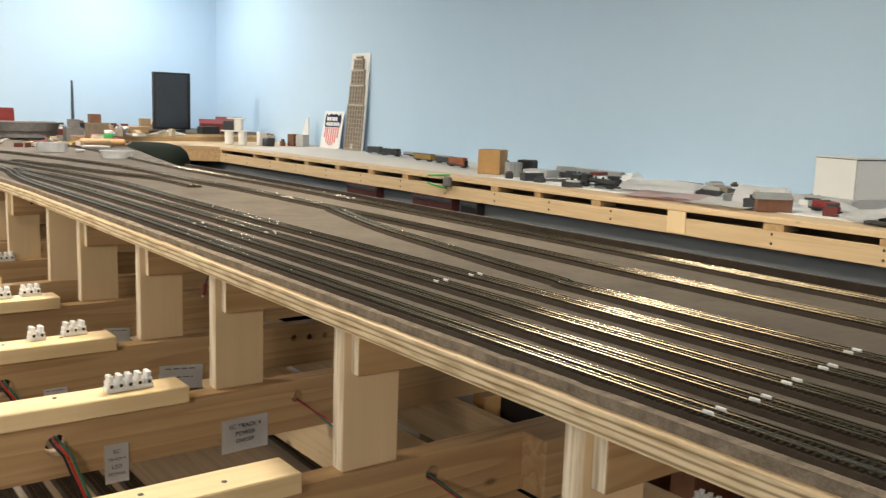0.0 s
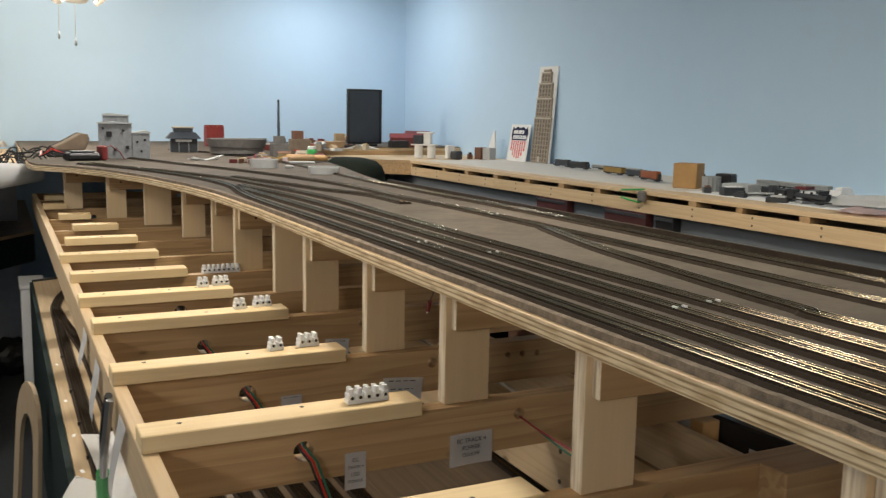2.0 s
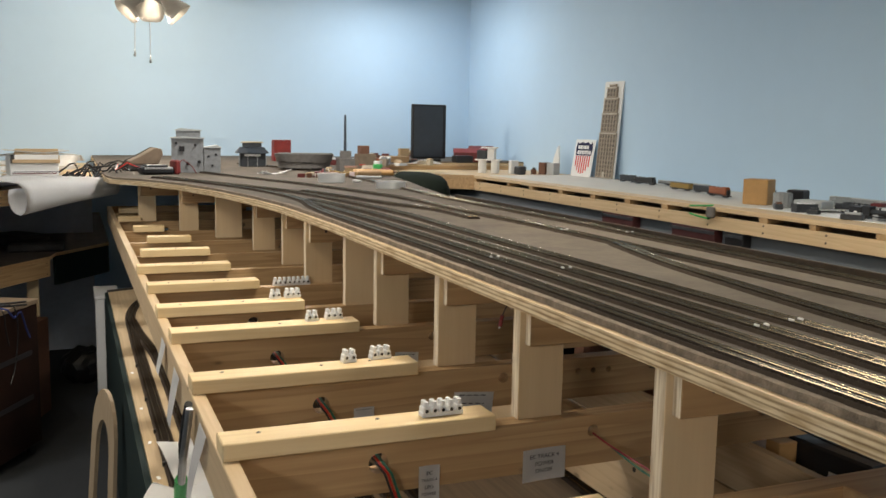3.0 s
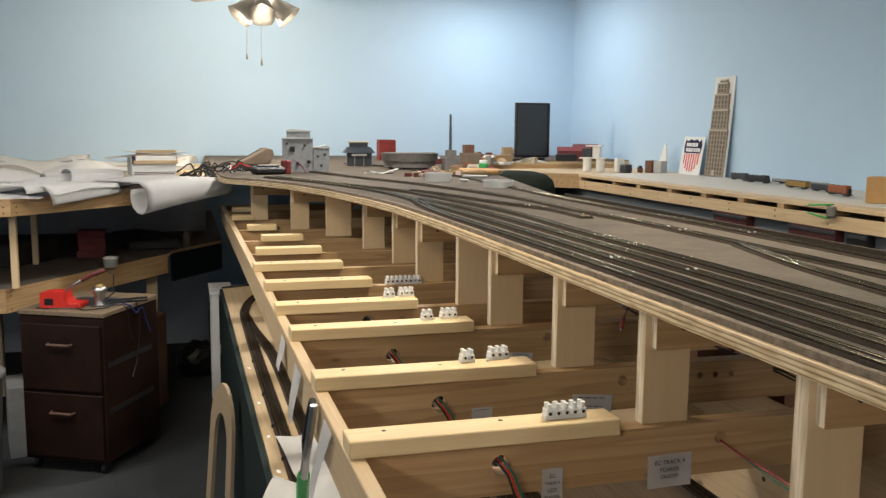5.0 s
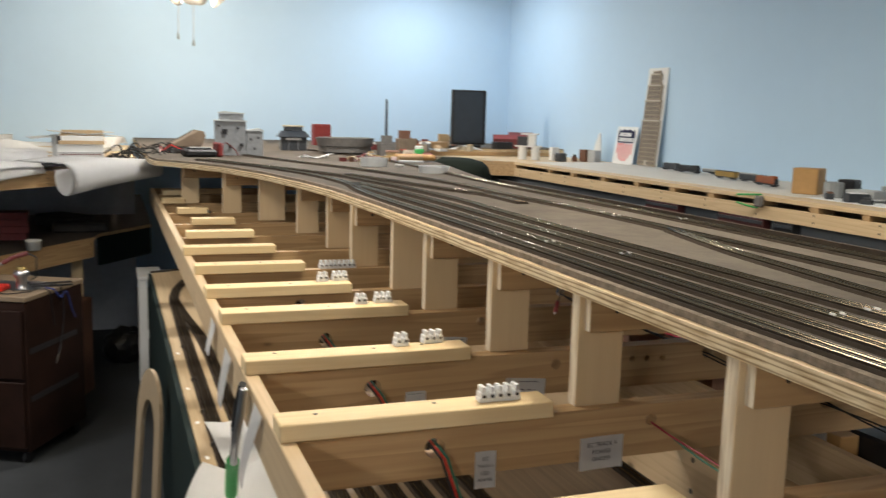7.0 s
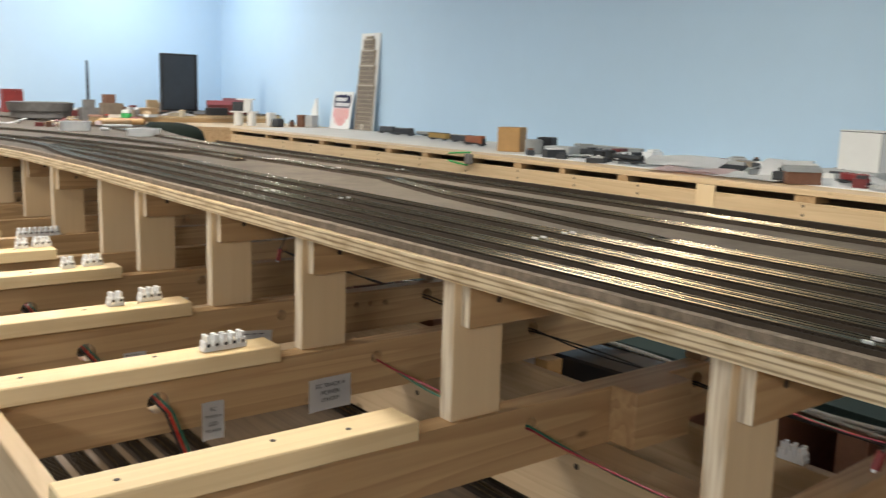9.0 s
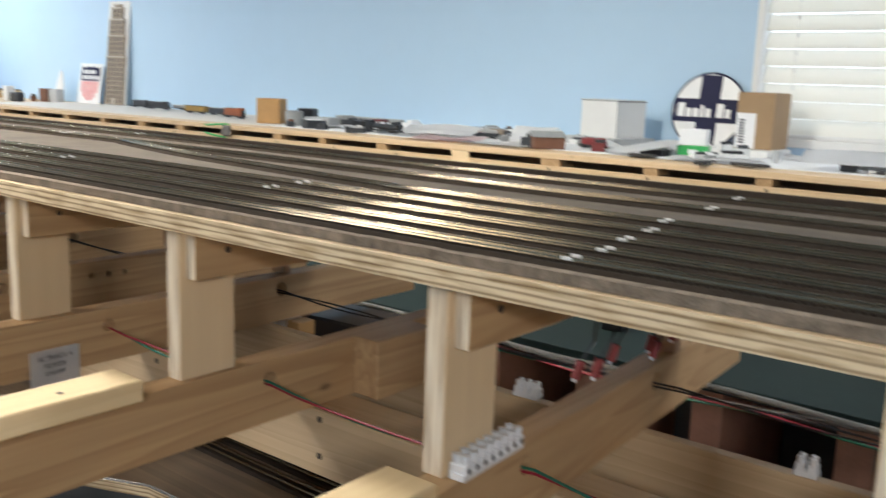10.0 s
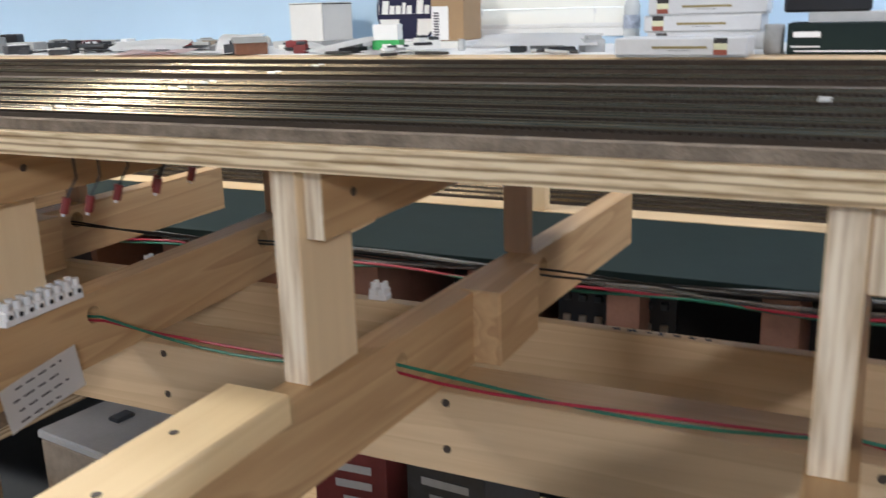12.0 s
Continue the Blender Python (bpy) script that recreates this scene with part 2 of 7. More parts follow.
def prism(bm, outline, z0, z1, mat_top=0, mat_side=0):
    """An upright prism on an outline of (x, y), counter-clockwise."""
    lo = [bm.verts.new((x, y, z0)) for x, y in outline]
    hi = [bm.verts.new((x, y, z1)) for x, y in outline]
    n = len(outline)
    f = bm.faces.new(hi)
    f.material_index = mat_top
    g = bm.faces.new(lo[::-1])
    g.material_index = mat_side
    for i in range(n):
        s = bm.faces.new((lo[i], lo[(i + 1) % n], hi[(i + 1) % n], hi[i]))
        s.material_index = mat_side
    return lo + hi


def mesh_from(name, bm, mats):
    me = bpy.data.meshes.new(name)
    bmesh.ops.recalc_face_normals(bm, faces=bm.faces)
    bm.to_mesh(me)
    bm.free()
    for m in (mats if isinstance(mats, (list, tuple)) else [mats]):
        me.materials.append(m)
    return me


def part(name, bm, mat, parent, label="", smooth=False):
    ob = new(name, mesh_from(name, bm, mat))
    ob.parent = parent
    if smooth:
        for p in ob.data.polygons:
            p.use_smooth = True
    if label:
        ob["label"] = label
    return ob


def solid(name, bm, mat, label, category, group="", kind="", at=(0, 0, 0), turn=0, smooth=False):
    """A thing that is one mesh."""
    ob = new(name, mesh_from(name, bm, mat))
    ob.matrix_world = pose(*at, 0, 0, turn)
    if smooth:
        for p in ob.data.polygons:
            p.use_smooth = True
    return tagged(ob, label, category, group, kind)


def thing(name, at, label, category, group="", turn=0, kind=""):
    ob = new(name)
    ob.empty_display_size = 0.05
    ob.matrix_world = pose(*at, 0, 0, turn)
    return tagged(ob, label, category, group, kind)


def boxed(x0, x1, y0, y1, z0, z1, bevel=0.0):
    bm = bmesh.new()
    block(bm, x0, x1, y0, y1, z0, z1, bevel)
    return bm


# ---- the room ----
def room():
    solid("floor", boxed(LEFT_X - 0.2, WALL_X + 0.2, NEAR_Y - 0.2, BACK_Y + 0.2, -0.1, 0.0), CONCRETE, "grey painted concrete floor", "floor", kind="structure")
    solid("ceiling", boxed(LEFT_X - 0.2, WALL_X + 0.2, NEAR_Y - 0.2, BACK_Y + 0.2, CEIL, CEIL + 0.1), CEILING, "flat white ceiling", "ceiling", kind="structure")
    solid("wall_north", boxed(LEFT_X - 0.15, WALL_X, BACK_Y, BACK_Y + 0.15, 0, CEIL), BLUE_WALL, "sky-blue painted back wall", "wall", kind="structure")
    solid("wall_west", boxed(LEFT_X - 0.15, LEFT_X, NEAR_Y, BACK_Y, 0, CEIL), BLUE_WALL, "sky-blue painted side wall", "wall", kind="structure")
    solid("wall_south", boxed(LEFT_X - 0.15, WALL_X, NEAR_Y - 0.15, NEAR_Y, 0, CEIL), BLUE_WALL, "sky-blue painted wall", "wall", kind="structure")
    bm = bmesh.new()
    y0, y1, z0, z1 = WIN
    block(bm, WALL_X, WALL_X + 0.15, NEAR_Y - 0.15, y0, 0, CEIL)
    block(bm, WALL_X, WALL_X + 0.15, y1, BACK_Y + 0.15, 0, CEIL)
    block(bm, WALL_X, WALL_X + 0.15, y0, y1, 0, z0)
    block(bm, WALL_X, WALL_X + 0.15, y0, y1, z1, CEIL)
    solid("wall_east", bm, BLUE_WALL, "sky-blue painted wall with a window", "wall", kind="structure")


WIN = (0.59, 1.335, 1.235, 2.15)
room()


def window():
    y0, y1, z0, z1 = WIN
    win = thing("window_1", (WALL_X, (y0 + y1) / 2, z0), "white window with closed horizontal blinds in daylight", "window", kind="structure")
    half, h = (y1 - y0) / 2, z1 - z0
    for a, b, c, d in ((-half - 0.008, -half + 0.016, -0.012, h + 0.03), (half - 0.016, half + 0.008, -0.012, h + 0.03), (-half + 0.016, half - 0.016, -0.012, 0.02), (-half + 0.016, half - 0.016, h - 0.02, h + 0.03)):
        part("window_frame", boxed(-0.008, 0.09, a, b, c, d, 0.003), WHITE, win)
    part("pane", boxed(0.10, 0.104, -half, half, 0, h), GLASS, win).visible_shadow = False
    part("headrail", boxed(0.012, 0.055, -half + 0.022, half - 0.022, h - 0.065, h - 0.022, 0.003), WHITE, win)
    me = None
    n = int((h - 0.09) / 0.064)
    for i in range(n):
        z = 0.062 + i * 0.064
        if me is None:
            bm = boxed(-0.0015, 0.0015, -half + 0.018, half - 0.018, -0.0345, 0.0345, 0.0007)
            me = mesh_from("slat", bm, BLIND)
        ob = new("slat", me)
        ob.parent = win
        ob.matrix_basis = pose(0.040, 0, z, 0, 26, 0)
    for y in (-half * 0.62, half * 0.62):
        bm = bmesh.new()
        rod(bm, (0.008, y, 0.02), (0.008, y, h - 0.04), 0.0012, 6)
        part("blind_cord", bm, WHITE, win)
        for i in range(n):
            part("ladder_tape", boxed(0.0105, 0.0125, y - 0.005, y + 0.005, 0.072 + i * 0.064, 0.090 + i * 0.064), WHITE, win)
    part("bottom_rail", boxed(0.014, 0.050, -half + 0.018, half - 0.018, 0.0205, 0.036, 0.003), WHITE, win)


GLASS, gt, gb = nodes_of("window_glass")
gb.inputs["Transmission Weight"].default_value = 1.0
gb.inputs["Roughness"].default_value = 0.0
gb.inputs["IOR"].default_value = 1.1
BLIND, bt, bb = nodes_of("blind_vinyl")
bb.inputs["Base Color"].default_value = (0.86, 0.85, 0.80, 1)
bb.inputs["Roughness"].default_value = 0.5
bb.inputs["Subsurface Weight"].default_value = 0.0
tl = node(bt, "ShaderNodeBsdfTranslucent", Color=(0.9, 0.88, 0.80, 1))
mxs = node(bt, "ShaderNodeMixShader", Fac=0.30)
bt.links.new(bb.outputs[0], mxs.inputs[1])
bt.links.new(tl.outputs[0], mxs.inputs[2])
bt.links.new(mxs.outputs[0], bt.nodes["Material Output"].inputs[0])
window()

# ---- lights ----
lamp("window_daylight", "AREA", (WALL_X + 0.13, 0.96, 1.69), 5.0, (0.88, 0.94, 1.0), 0.74, (0, 0.96, 1.6), 0.9)
FAN = (0.42, 6.4, 2.275)
lamp("fan_bulb_light", "POINT", (FAN[0], FAN[1] + 0.13, FAN[2]), 105, (1.0, 0.875, 0.71), 0.05)
lamp("ceiling_light_north", "AREA", (2.45, 7.25, CEIL - 0.03), 26, (0.90, 0.95, 1.0), 0.5, (2.45, 7.25, 0))
# two unseen area lamps added to brighten the cleats and the paper bench
lamp("fill_light_west", "AREA", (-0.75, 2.35, CEIL - 0.03), 28, (1.0, 0.87, 0.68), 0.9, (-0.75, 2.35, 0))
lamp("fill_light_bench", "AREA", (-1.55, 3.2, CEIL - 0.03), 46, (1.0, 0.97, 0.95), 0.6, (-1.55, 3.2, 0))
lamp("ceiling_light_mid", "AREA", (1.0, 4.7, CEIL - 0.03), 50, (1.0, 0.97, 0.92), 0.28, (1.0, 4.7, 0))
lamp("ceiling_light_table", "AREA", (1.2, 2.0, CEIL - 0.03), 48, (1.0, 0.91, 0.74), 0.28, (1.2, 2.0, 0))
# unseen fill behind the camera, added to lift joist faces and cards
lamp("fill_light_aisle", "AREA", (1.95, -1.2, CEIL - 0.03), 36, (1.0, 0.97, 0.94), 0.5, (1.95, -1.2, 0))
lamp("fill_light_near", "AREA", (-2.7, -2.2, CEIL - 0.03), 105, (1.0, 0.96, 0.91), 0.7, (-1.2, -0.6, 0.6))

# ---- the open-grid layout bench ----
S = 0.4064
JOIST_TOP, JOIST_LOW = 1.032, 0.943
RAIL_X = 0.087


CLEAT_FRONT = {-3: -0.305, -2: 0.130, -1: 0.530, 0: 0.962, 1: 1.360, 2: 1.719, 3: 2.128, 4: 2.428, 5: 2.783, 6: 3.154, 7: 3.548, 8: 3.960, 9: 4.380, 10: 4.857, 11: 5.330}
CLEAT_H = 0.027


def joist_y(i):
    """The near face of each joist; the cleat on it stands a little proud."""
    return CLEAT_FRONT.get(i, 0.130 + (i + 2) * S) + 0.022


def board_with_holes(x0, x1, z0, z1, y0, y1, holes):
    """A board that stands on edge along x, with round holes through it."""
    bm = bmesh.new()
    loops = [[(x0, z0), (x1, z0), (x1, z1), (x0, z1)]]
    for x, z, r in holes:
        loops.append([(x + r * math.cos(2 * math.pi * k / 14), z + r * math.sin(2 * math.pi * k / 14)) for k in range(14)])
    edges = []
    for pts in loops:
        vs = [bm.verts.new((x, y0, z)) for x, z in pts]
        edges += [bm.edges.new((a, b)) for a, b in zip(vs, vs[1:] + vs[:1])]
    bmesh.ops.triangle_fill(bm, edges=edges, use_beauty=True)
    faces = list(bm.faces)
    out = bmesh.ops.extrude_face_region(bm, geom=faces)
    bmesh.ops.translate(bm, verts=[v for v in out["geom"] if isinstance(v, bmesh.types.BMVert)], vec=(0, y1 - y0, 0))
    bmesh.ops.recalc_face_normals(bm, faces=bm.faces)
    return bm


def screw_heads(bm, spots, r=0.0045):
    for a, n in spots:
        a, n = Vector(a), Vector(n)
        rod(bm, a - 0.002 * n, a + 0.0006 * n, r, 8)


def front_edge(y):
    """Where the table's curved front edge runs."""
    pts = ((-9, 0.565), (2.6, 0.572), (3.1, 0.556), (3.45, 0.52), (3.9, 0.445), (4.3, 0.34), (4.6, 0.21), (4.8, 0.07))
    for (ya, xa), (yb, xb) in zip(pts, pts[1:]):
        if y <= yb:
            return xa + (xb - xa) * (y - ya) / (yb - ya)
    return 0.07


LEAD_HOLE_Z = {1: 0.993, 2: 0.983, 3: 0.979, 4: 1.000}


def bench():
    frame_ob = thing("layout_bench", (RAIL_X, 0, JOIST_LOW), "open-grid bench frame of pale pine boards with plywood risers", "bench")
    o = -Vector((RAIL_X, 0, JOIST_LOW))

    def put(name, bm, mat, label=""):
        bmesh.ops.translate(bm, verts=bm.verts, vec=o)
        return part(name, bm, mat, frame_ob, label)
    put("side_rail", boxed(RAIL_X, RAIL_X + 0.025, -2.2, 5.80, JOIST_LOW, JOIST_TOP, 0.0015), PINE_Y)
    put("end_rail", boxed(RAIL_X + 0.025, 0.9, 5.775, 5.80, JOIST_LOW, JOIST_TOP, 0.0015), PINE_X)
    for i in range(-7, 12):
        y = joist_y(i)
        holes = [(0.726, 1.004, 0.011), (1.10, 1.006, 0.014)]
        if i > 0:
            holes.append((0.334, LEAD_HOLE_Z.get(i, 0.985), 0.017))
        if i == 2:
            holes += [(0.908, 1.003, 0.0065), (0.945, 1.002, 0.0065), (0.984, 1.001, 0.0065)]
        bm = board_with_holes(RAIL_X + 0.025, 1.50, JOIST_LOW, JOIST_TOP, y, y + 0.036, holes)
        skew = {-1: 3.6, -2: -3.2}.get(i, 0.0)
        if skew:
            # these two boards are nailed on a little out of square
            bmesh.ops.rotate(bm, cent=(0.56, y, 0), matrix=Matrix.Rotation(math.radians(skew), 3, "Z"), verts=bm.verts)
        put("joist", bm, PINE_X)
    for i in (-2, 0):
        y = joist_y(i)
        put("corner_block", boxed(0.888, 1.02, y - 0.052, y - 0.0005, JOIST_LOW + 0.001, JOIST_TOP + 0.002, 0.002), PINE_X)
    bm = bmesh.new()
    spots = []
    for i in range(-4, 3):
        y = joist_y(i)
        for z in (0.931, 0.875):
            spots.append(((0.80, y - 0.022, z), (-1, 0, 0)))
    for spot in spots:
        bm = bmesh.new()
        screw_heads(bm, [spot], 0.005)
        put("screw", bm, SCREW)
    # long girders below the joists
    for x, top in ((0.80, JOIST_LOW), (1.055, JOIST_LOW)):
        put("girder", boxed(x, x + 0.02, -2.2, 5.7, top - 0.098, top, 0.0015), PINE_Y)
    put("girder_flange", boxed(0.82, 0.885, -2.2, 5.7, JOIST_LOW - 0.022, JOIST_LOW - 0.001, 0.0015), PINE_Y)
    # short blocks on top of the joists
    ends = {-4: (0.10, 0.50), -3: (0.10, 0.50), -2: (0.10, 0.517), -1: (0.10, 0.530), 0: (0.088, 0.514), 1: (0.088, 0.528), 2: (0.088, 0.527), 3: (0.092, 0.529), 4: (0.087, 0.467), 5: (0.091, 0.414), 6: (0.086, 0.388), 7: (0.126, 0.374), 8: (0.180, 0.354), 9: (0.151, 0.285), 10: (0.108, 0.217), 11: (0.134, 0.248)}
    for i, (a, b) in ends.items():
        y = joist_y(i) - 0.022
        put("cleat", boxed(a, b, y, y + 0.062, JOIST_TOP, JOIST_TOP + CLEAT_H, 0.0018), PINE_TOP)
        for x in (a + 0.06, (a + b) / 2 + 0.03, b - 0.09) if i < 7 else ((a + b) / 2,):
            bm = bmesh.new()
            screw_heads(bm, [((x, y + 0.034 + 0.01 * math.sin(40 * x + i), JOIST_TOP + CLEAT_H), (0, 0, 1))], 0.0036)
            put("screw", bm, SCREW)
    return frame_ob


BENCH = bench()


RISER_SHIFT = {-1: 0.018, 1: 0.018, 2: 0.026, 3: 0.030, 4: 0.008, 5: 0.030, 6: 0.062, 7: 0.082, 8: 0.112, 9: 0.0, 10: -0.01}
BARE_RISERS = (4, 8)


def risers():
    """Plywood uprights that carry the table, most with a cross cleat."""
    for i in range(-6, 11):
        y = joist_y(i) + RISER_SHIFT.get(i, 0.008)
        x = {5: 0.568, 6: 0.583, 7: 0.556, 8: 0.475, 9: 0.355, 10: 0.205}.get(i, front_edge(y) + 0.016)
        bare = i in BARE_RISERS
        wide = 0.085 if not bare else 0.112
        riser = thing("riser", (x, y, JOIST_TOP), "plain wide plywood riser standing on a joist" if bare else "plywood riser with a screwed cross cleat standing on a joist", "riser", "risers under the table")
        bm = bmesh.new()
        block(bm, 0, wide, 0, 0.026, 0, 0.195, 0.001)
        for f in bm.faces:
            if abs(f.normal.x) > 0.9:
                f.material_index = 1
        part("upright", bm, [PINE_Z, PLY_EDGE_V], riser)
        bm = bmesh.new()
        y0, y1 = (0.0265, 0.045) if bare else (-0.019, -0.0005)
        block(bm, 0.010, 0.70 if i < 7 else 0.20, y0, y1, 0.195 - 0.064, 0.195, 0.001)
        for f in bm.faces:
            if abs(f.normal.x) > 0.9:
                f.material_index = 1
        part("cross_cleat", bm, [PINE_X, PLY_EDGE_V], riser)
        if -4 < i < 4:
            rx = {-2: 1.066, -1: 1.162}.get(i, 1.12) - x
            ry = {-2: -0.028, -1: 0.020}.get(i, 0.0)
            part("rear_upright", boxed(rx, rx + 0.019, ry, ry + 0.034, 0.0002, 0.1945, 0.001), RED_PINE, riser, "brown rear upright")
        if not bare:
            bm = bmesh.new()
            screw_heads(bm, [((0.06, -0.019, 0.165), (0, -1, 0))])
            part("screw", bm, SCREW, riser)


def turned_ply(name):
    m = plywood_edge(name, (0.5, 3, 0.12), (0.5, 2.0, 0.2))
    for n in m.node_tree.nodes:
        if n.type == "SEPXYZ":
            for l in list(n.outputs["Z"].links):
                m.node_tree.links.new(n.outputs["Y"], l.to_socket)
        if n.type == "VALTORGB" and len(n.color_ramp.elements) == 3:
            n.color_ramp.elements[0].color = (0.86, 0.75, 0.58, 1)
            n.color_ramp.elements[1].color = (0.82, 0.70, 0.52, 1)
            n.color_ramp.elements[2].color = (0.77, 0.64, 0.47, 1)
    return m


PLY_EDGE_V = turned_ply("plywood_edge_upright")
risers()


REAR_STRIP = plain("dark_brown_strip", (0.05, 0.038, 0.028), 0.7, vary=0.25, scale=30, spec=0.2)


def table():
    left = [(front_edge(y), y) for y in (-2.2, 2.6, 2.85, 3.1, 3.28, 3.45, 3.68, 3.9, 4.1, 4.3, 4.45, 4.6, 4.7, 4.8)]
    rest = [(0.05, 5.0), (0.05, BACK_Y - 0.005), (WALL_X - 0.01, BACK_Y - 0.005), (WALL_X - 0.01, 6.915), (2.2, 6.915), (1.92, 6.64), (1.74, 6.2), (1.64, 5.6), (1.56, 4.95), (1.45, 4.3), (1.36, 3.85), (1.265, 3.3), (1.255, 2.0), (1.245, -2.2)]
    rnd = random.Random(21)
    outline = (left + rest)[::-1]
    chipped = [(front_edge(-2.2 + 0.022 * k) + 0.004 + rnd.choice((0, 0, 0.0008, 0.0016, 0.003)) * rnd.random(), -2.2 + 0.022 * k) for k in range(320)]
    top = thing("layout_table", (0, 0, 0), "plywood layout table with a grey-brown painted top and raw layered edge", "table")
    bm = bmesh.new()
    prism(bm, outline, 1.227, 1.2490, 0, 1)
    part("plywood_sheet", bm, [PLY_FACE, PLY_EDGE], top)
    cx, cy = 1.2, 3.5
    inner = [(x + (0.006 if x < cx else -0.006), y + (0.004 if y < cy else -0.004)) for x, y in (chipped + rest)[::-1]]
    bm = bmesh.new()
    prism(bm, inner, 1.2492, 1.2590, 0, 1)
    part("painted_top", bm, [GREY_TOP, FIBRE_TOP], top, "grey-brown painted fibreboard surface")
    strip_bm = boxed(1.2660, 1.2720, -2.2, 3.3, 1.2275, 1.272, 0.001)
    part("rear_strip", strip_bm, REAR_STRIP, top, "dark brown strip along the rear edge")
    part("end_strip", boxed(1.97, WALL_X - 0.012, 6.9075, 6.9145, 1.1950, 1.2268), PINE_X, top)
    bm = bmesh.new()
    edge = [(x + 0.0062, y) for x, y in chipped]
    worn = [(x + 0.006 + 0.016 * abs(noise.noise(Vector((3.1 * y, 0.3, 1.7)))) + 0.014 * abs(noise.noise(Vector((17 * y, 2.2, 0.4)))), y) for x, y in edge]
    rows = [[bm.verts.new((x, y, z)) for x, y, z in ((*a, 1.2593), (*b, 1.2597), (*c, 1.2597), (*c, 1.2591), (*a, 1.2591))] for a, b, c in ((p, (0.5 * (p[0] + q[0]), p[1]), q) for p, q in zip(edge, worn))]
    for p, q in zip(rows, rows[1:]):
        for k in range(5):
            bm.faces.new((p[k], p[(k + 1) % 5], q[(k + 1) % 5], q[k]))
    part("worn_edge", bm, FIBRE_TOP, top, "worn and chipped front strip")


table()


# ---- tracks ----
def offset_path(path, d):
    out = []
    for i, p in enumerate(path):
        t = (path[min(i + 1, len(path) - 1)] - path[max(i - 1, 0)])
        n = Vector((-t.y, t.x)).normalized()
        out.append(p + n * d)
    return out


def strip(path, half, z0, z1, chamfer=0.0):
    """A long low bar along a path: corners as one sheet with ends."""
    bm = bmesh.new()
    left_lo, right_lo = offset_path(path, half + chamfer), offset_path(path, -half - chamfer)
    left_hi, right_hi = offset_path(path, half), offset_path(path, -half)
    rows = [[bm.verts.new((p.x, p.y, z)) for p, z in ((a, z0), (b, z1), (c, z1), (d, z0))] for a, b, c, d in zip(left_lo, left_hi, right_hi, right_lo)]
    for r, q in zip(rows, rows[1:]):
        for k in range(3):
            bm.faces.new((r[k], r[k + 1], q[k + 1], q[k]))
    bm.faces.new(rows[0])
    bm.faces.new(rows[-1][::-1])
    return bm


RAIL_FORM = ((-0.0011, 0.0), (-0.0009, 0.0006), (-0.0004, 0.0010), (-0.0006, 0.0020), (-0.0005, 0.0027), (-0.00025, 0.0030), (0.00025, 0.0030), (0.0005, 0.0027), (0.0006, 0.0020), (0.0004, 0.0010), (0.0009, 0.0006), (0.0011, 0.0))


def rail_bar(path, z0):
    """A rail with a rounded, polished head."""
    bm = bmesh.new()
    lines = [offset_path(path, -d) for d, z in RAIL_FORM]
    rows = [[bm.verts.new((line[i].x, line[i].y, z0 + z)) for line, (d, z) in zip(lines, RAIL_FORM)] for i in range(len(path))]
    for r, q in zip(rows, rows[1:]):
        for k in range(len(RAIL_FORM) - 1):
            bm.faces.new((r[k], r[k + 1], q[k + 1], q[k]))
    bm.faces.new(rows[0])
    bm.faces.new(rows[-1][::-1])
    return bm


TRACK_Z = 1.2592


def track(points, label, joints=()):
    path = [Vector(p[:2]) for p in smooth_path([(x, y, 0) for x, y in points], 0.05)]
    ob = thing("railway_track", (0, 0, 0), label, "model track", "tracks on the table")
    part("roadbed", strip(path, 0.017, TRACK_Z, TRACK_Z + 0.0045, 0.004), ROADBED, ob)
    verts, faces, run, nxt = [], [], 0.0, 0.0
    for a, b in zip(path, path[1:]):
        d = (b - a)
        ln = d.length
        u, n = d / ln, Vector((-d.y, d.x)) / ln
        while nxt < run + ln:
            c = a + u * (nxt - run)
            k = len(verts)
            for z in (TRACK_Z + 0.0045, TRACK_Z + 0.0065):
                for su, sn in ((-1, -1), (1, -1), (1, 1), (-1, 1)):
                    p = c + u * 0.0013 * su + n * 0.0148 * sn
                    verts.append((p.x, p.y, z))
            faces += [(k + 4, k + 5, k + 6, k + 7), (k, k + 1, k + 5, k + 4), (k + 1, k + 2, k + 6, k + 5), (k + 2, k + 3, k + 7, k + 6), (k + 3, k, k + 4, k + 7)]
            nxt += 0.0068
        run += ln
    me = bpy.data.meshes.new("tie_strip")
    me.from_pydata(verts, [], faces)
    me.materials.append(TIE)
    t = new("tie_strip", me)
    t.parent = ob
    tagged(t, kind="stuff")
    for s in (-0.00825, 0.00825):
        part("rail", rail_bar(offset_path(path, s), TRACK_Z + 0.0063), RAIL, ob, smooth=True)
    for y in joints:
        near = min(path, key=lambda p: abs(p.y - y))
        for s in (-0.00825, 0.00825):
            part("rail_joiner", boxed(near.x + s - 0.0015, near.x + s + 0.0015, y - 0.0055, y + 0.0055, TRACK_Z + 0.0062, TRACK_Z + 0.0094, 0.0007), JOINER, ob)
    return ob


LAB = "dark-tied model track with nickel rails on the table"
track([(0.612, -2.15), (0.613, 0.50), (0.613, 0.972), (0.620, 1.943), (0.612, 2.622), (0.624, 2.962), (0.651, 3.204), (0.639, 3.496), (0.581, 3.835), (0.455, 4.272), (0.270, 4.709)], LAB, (0.455,))
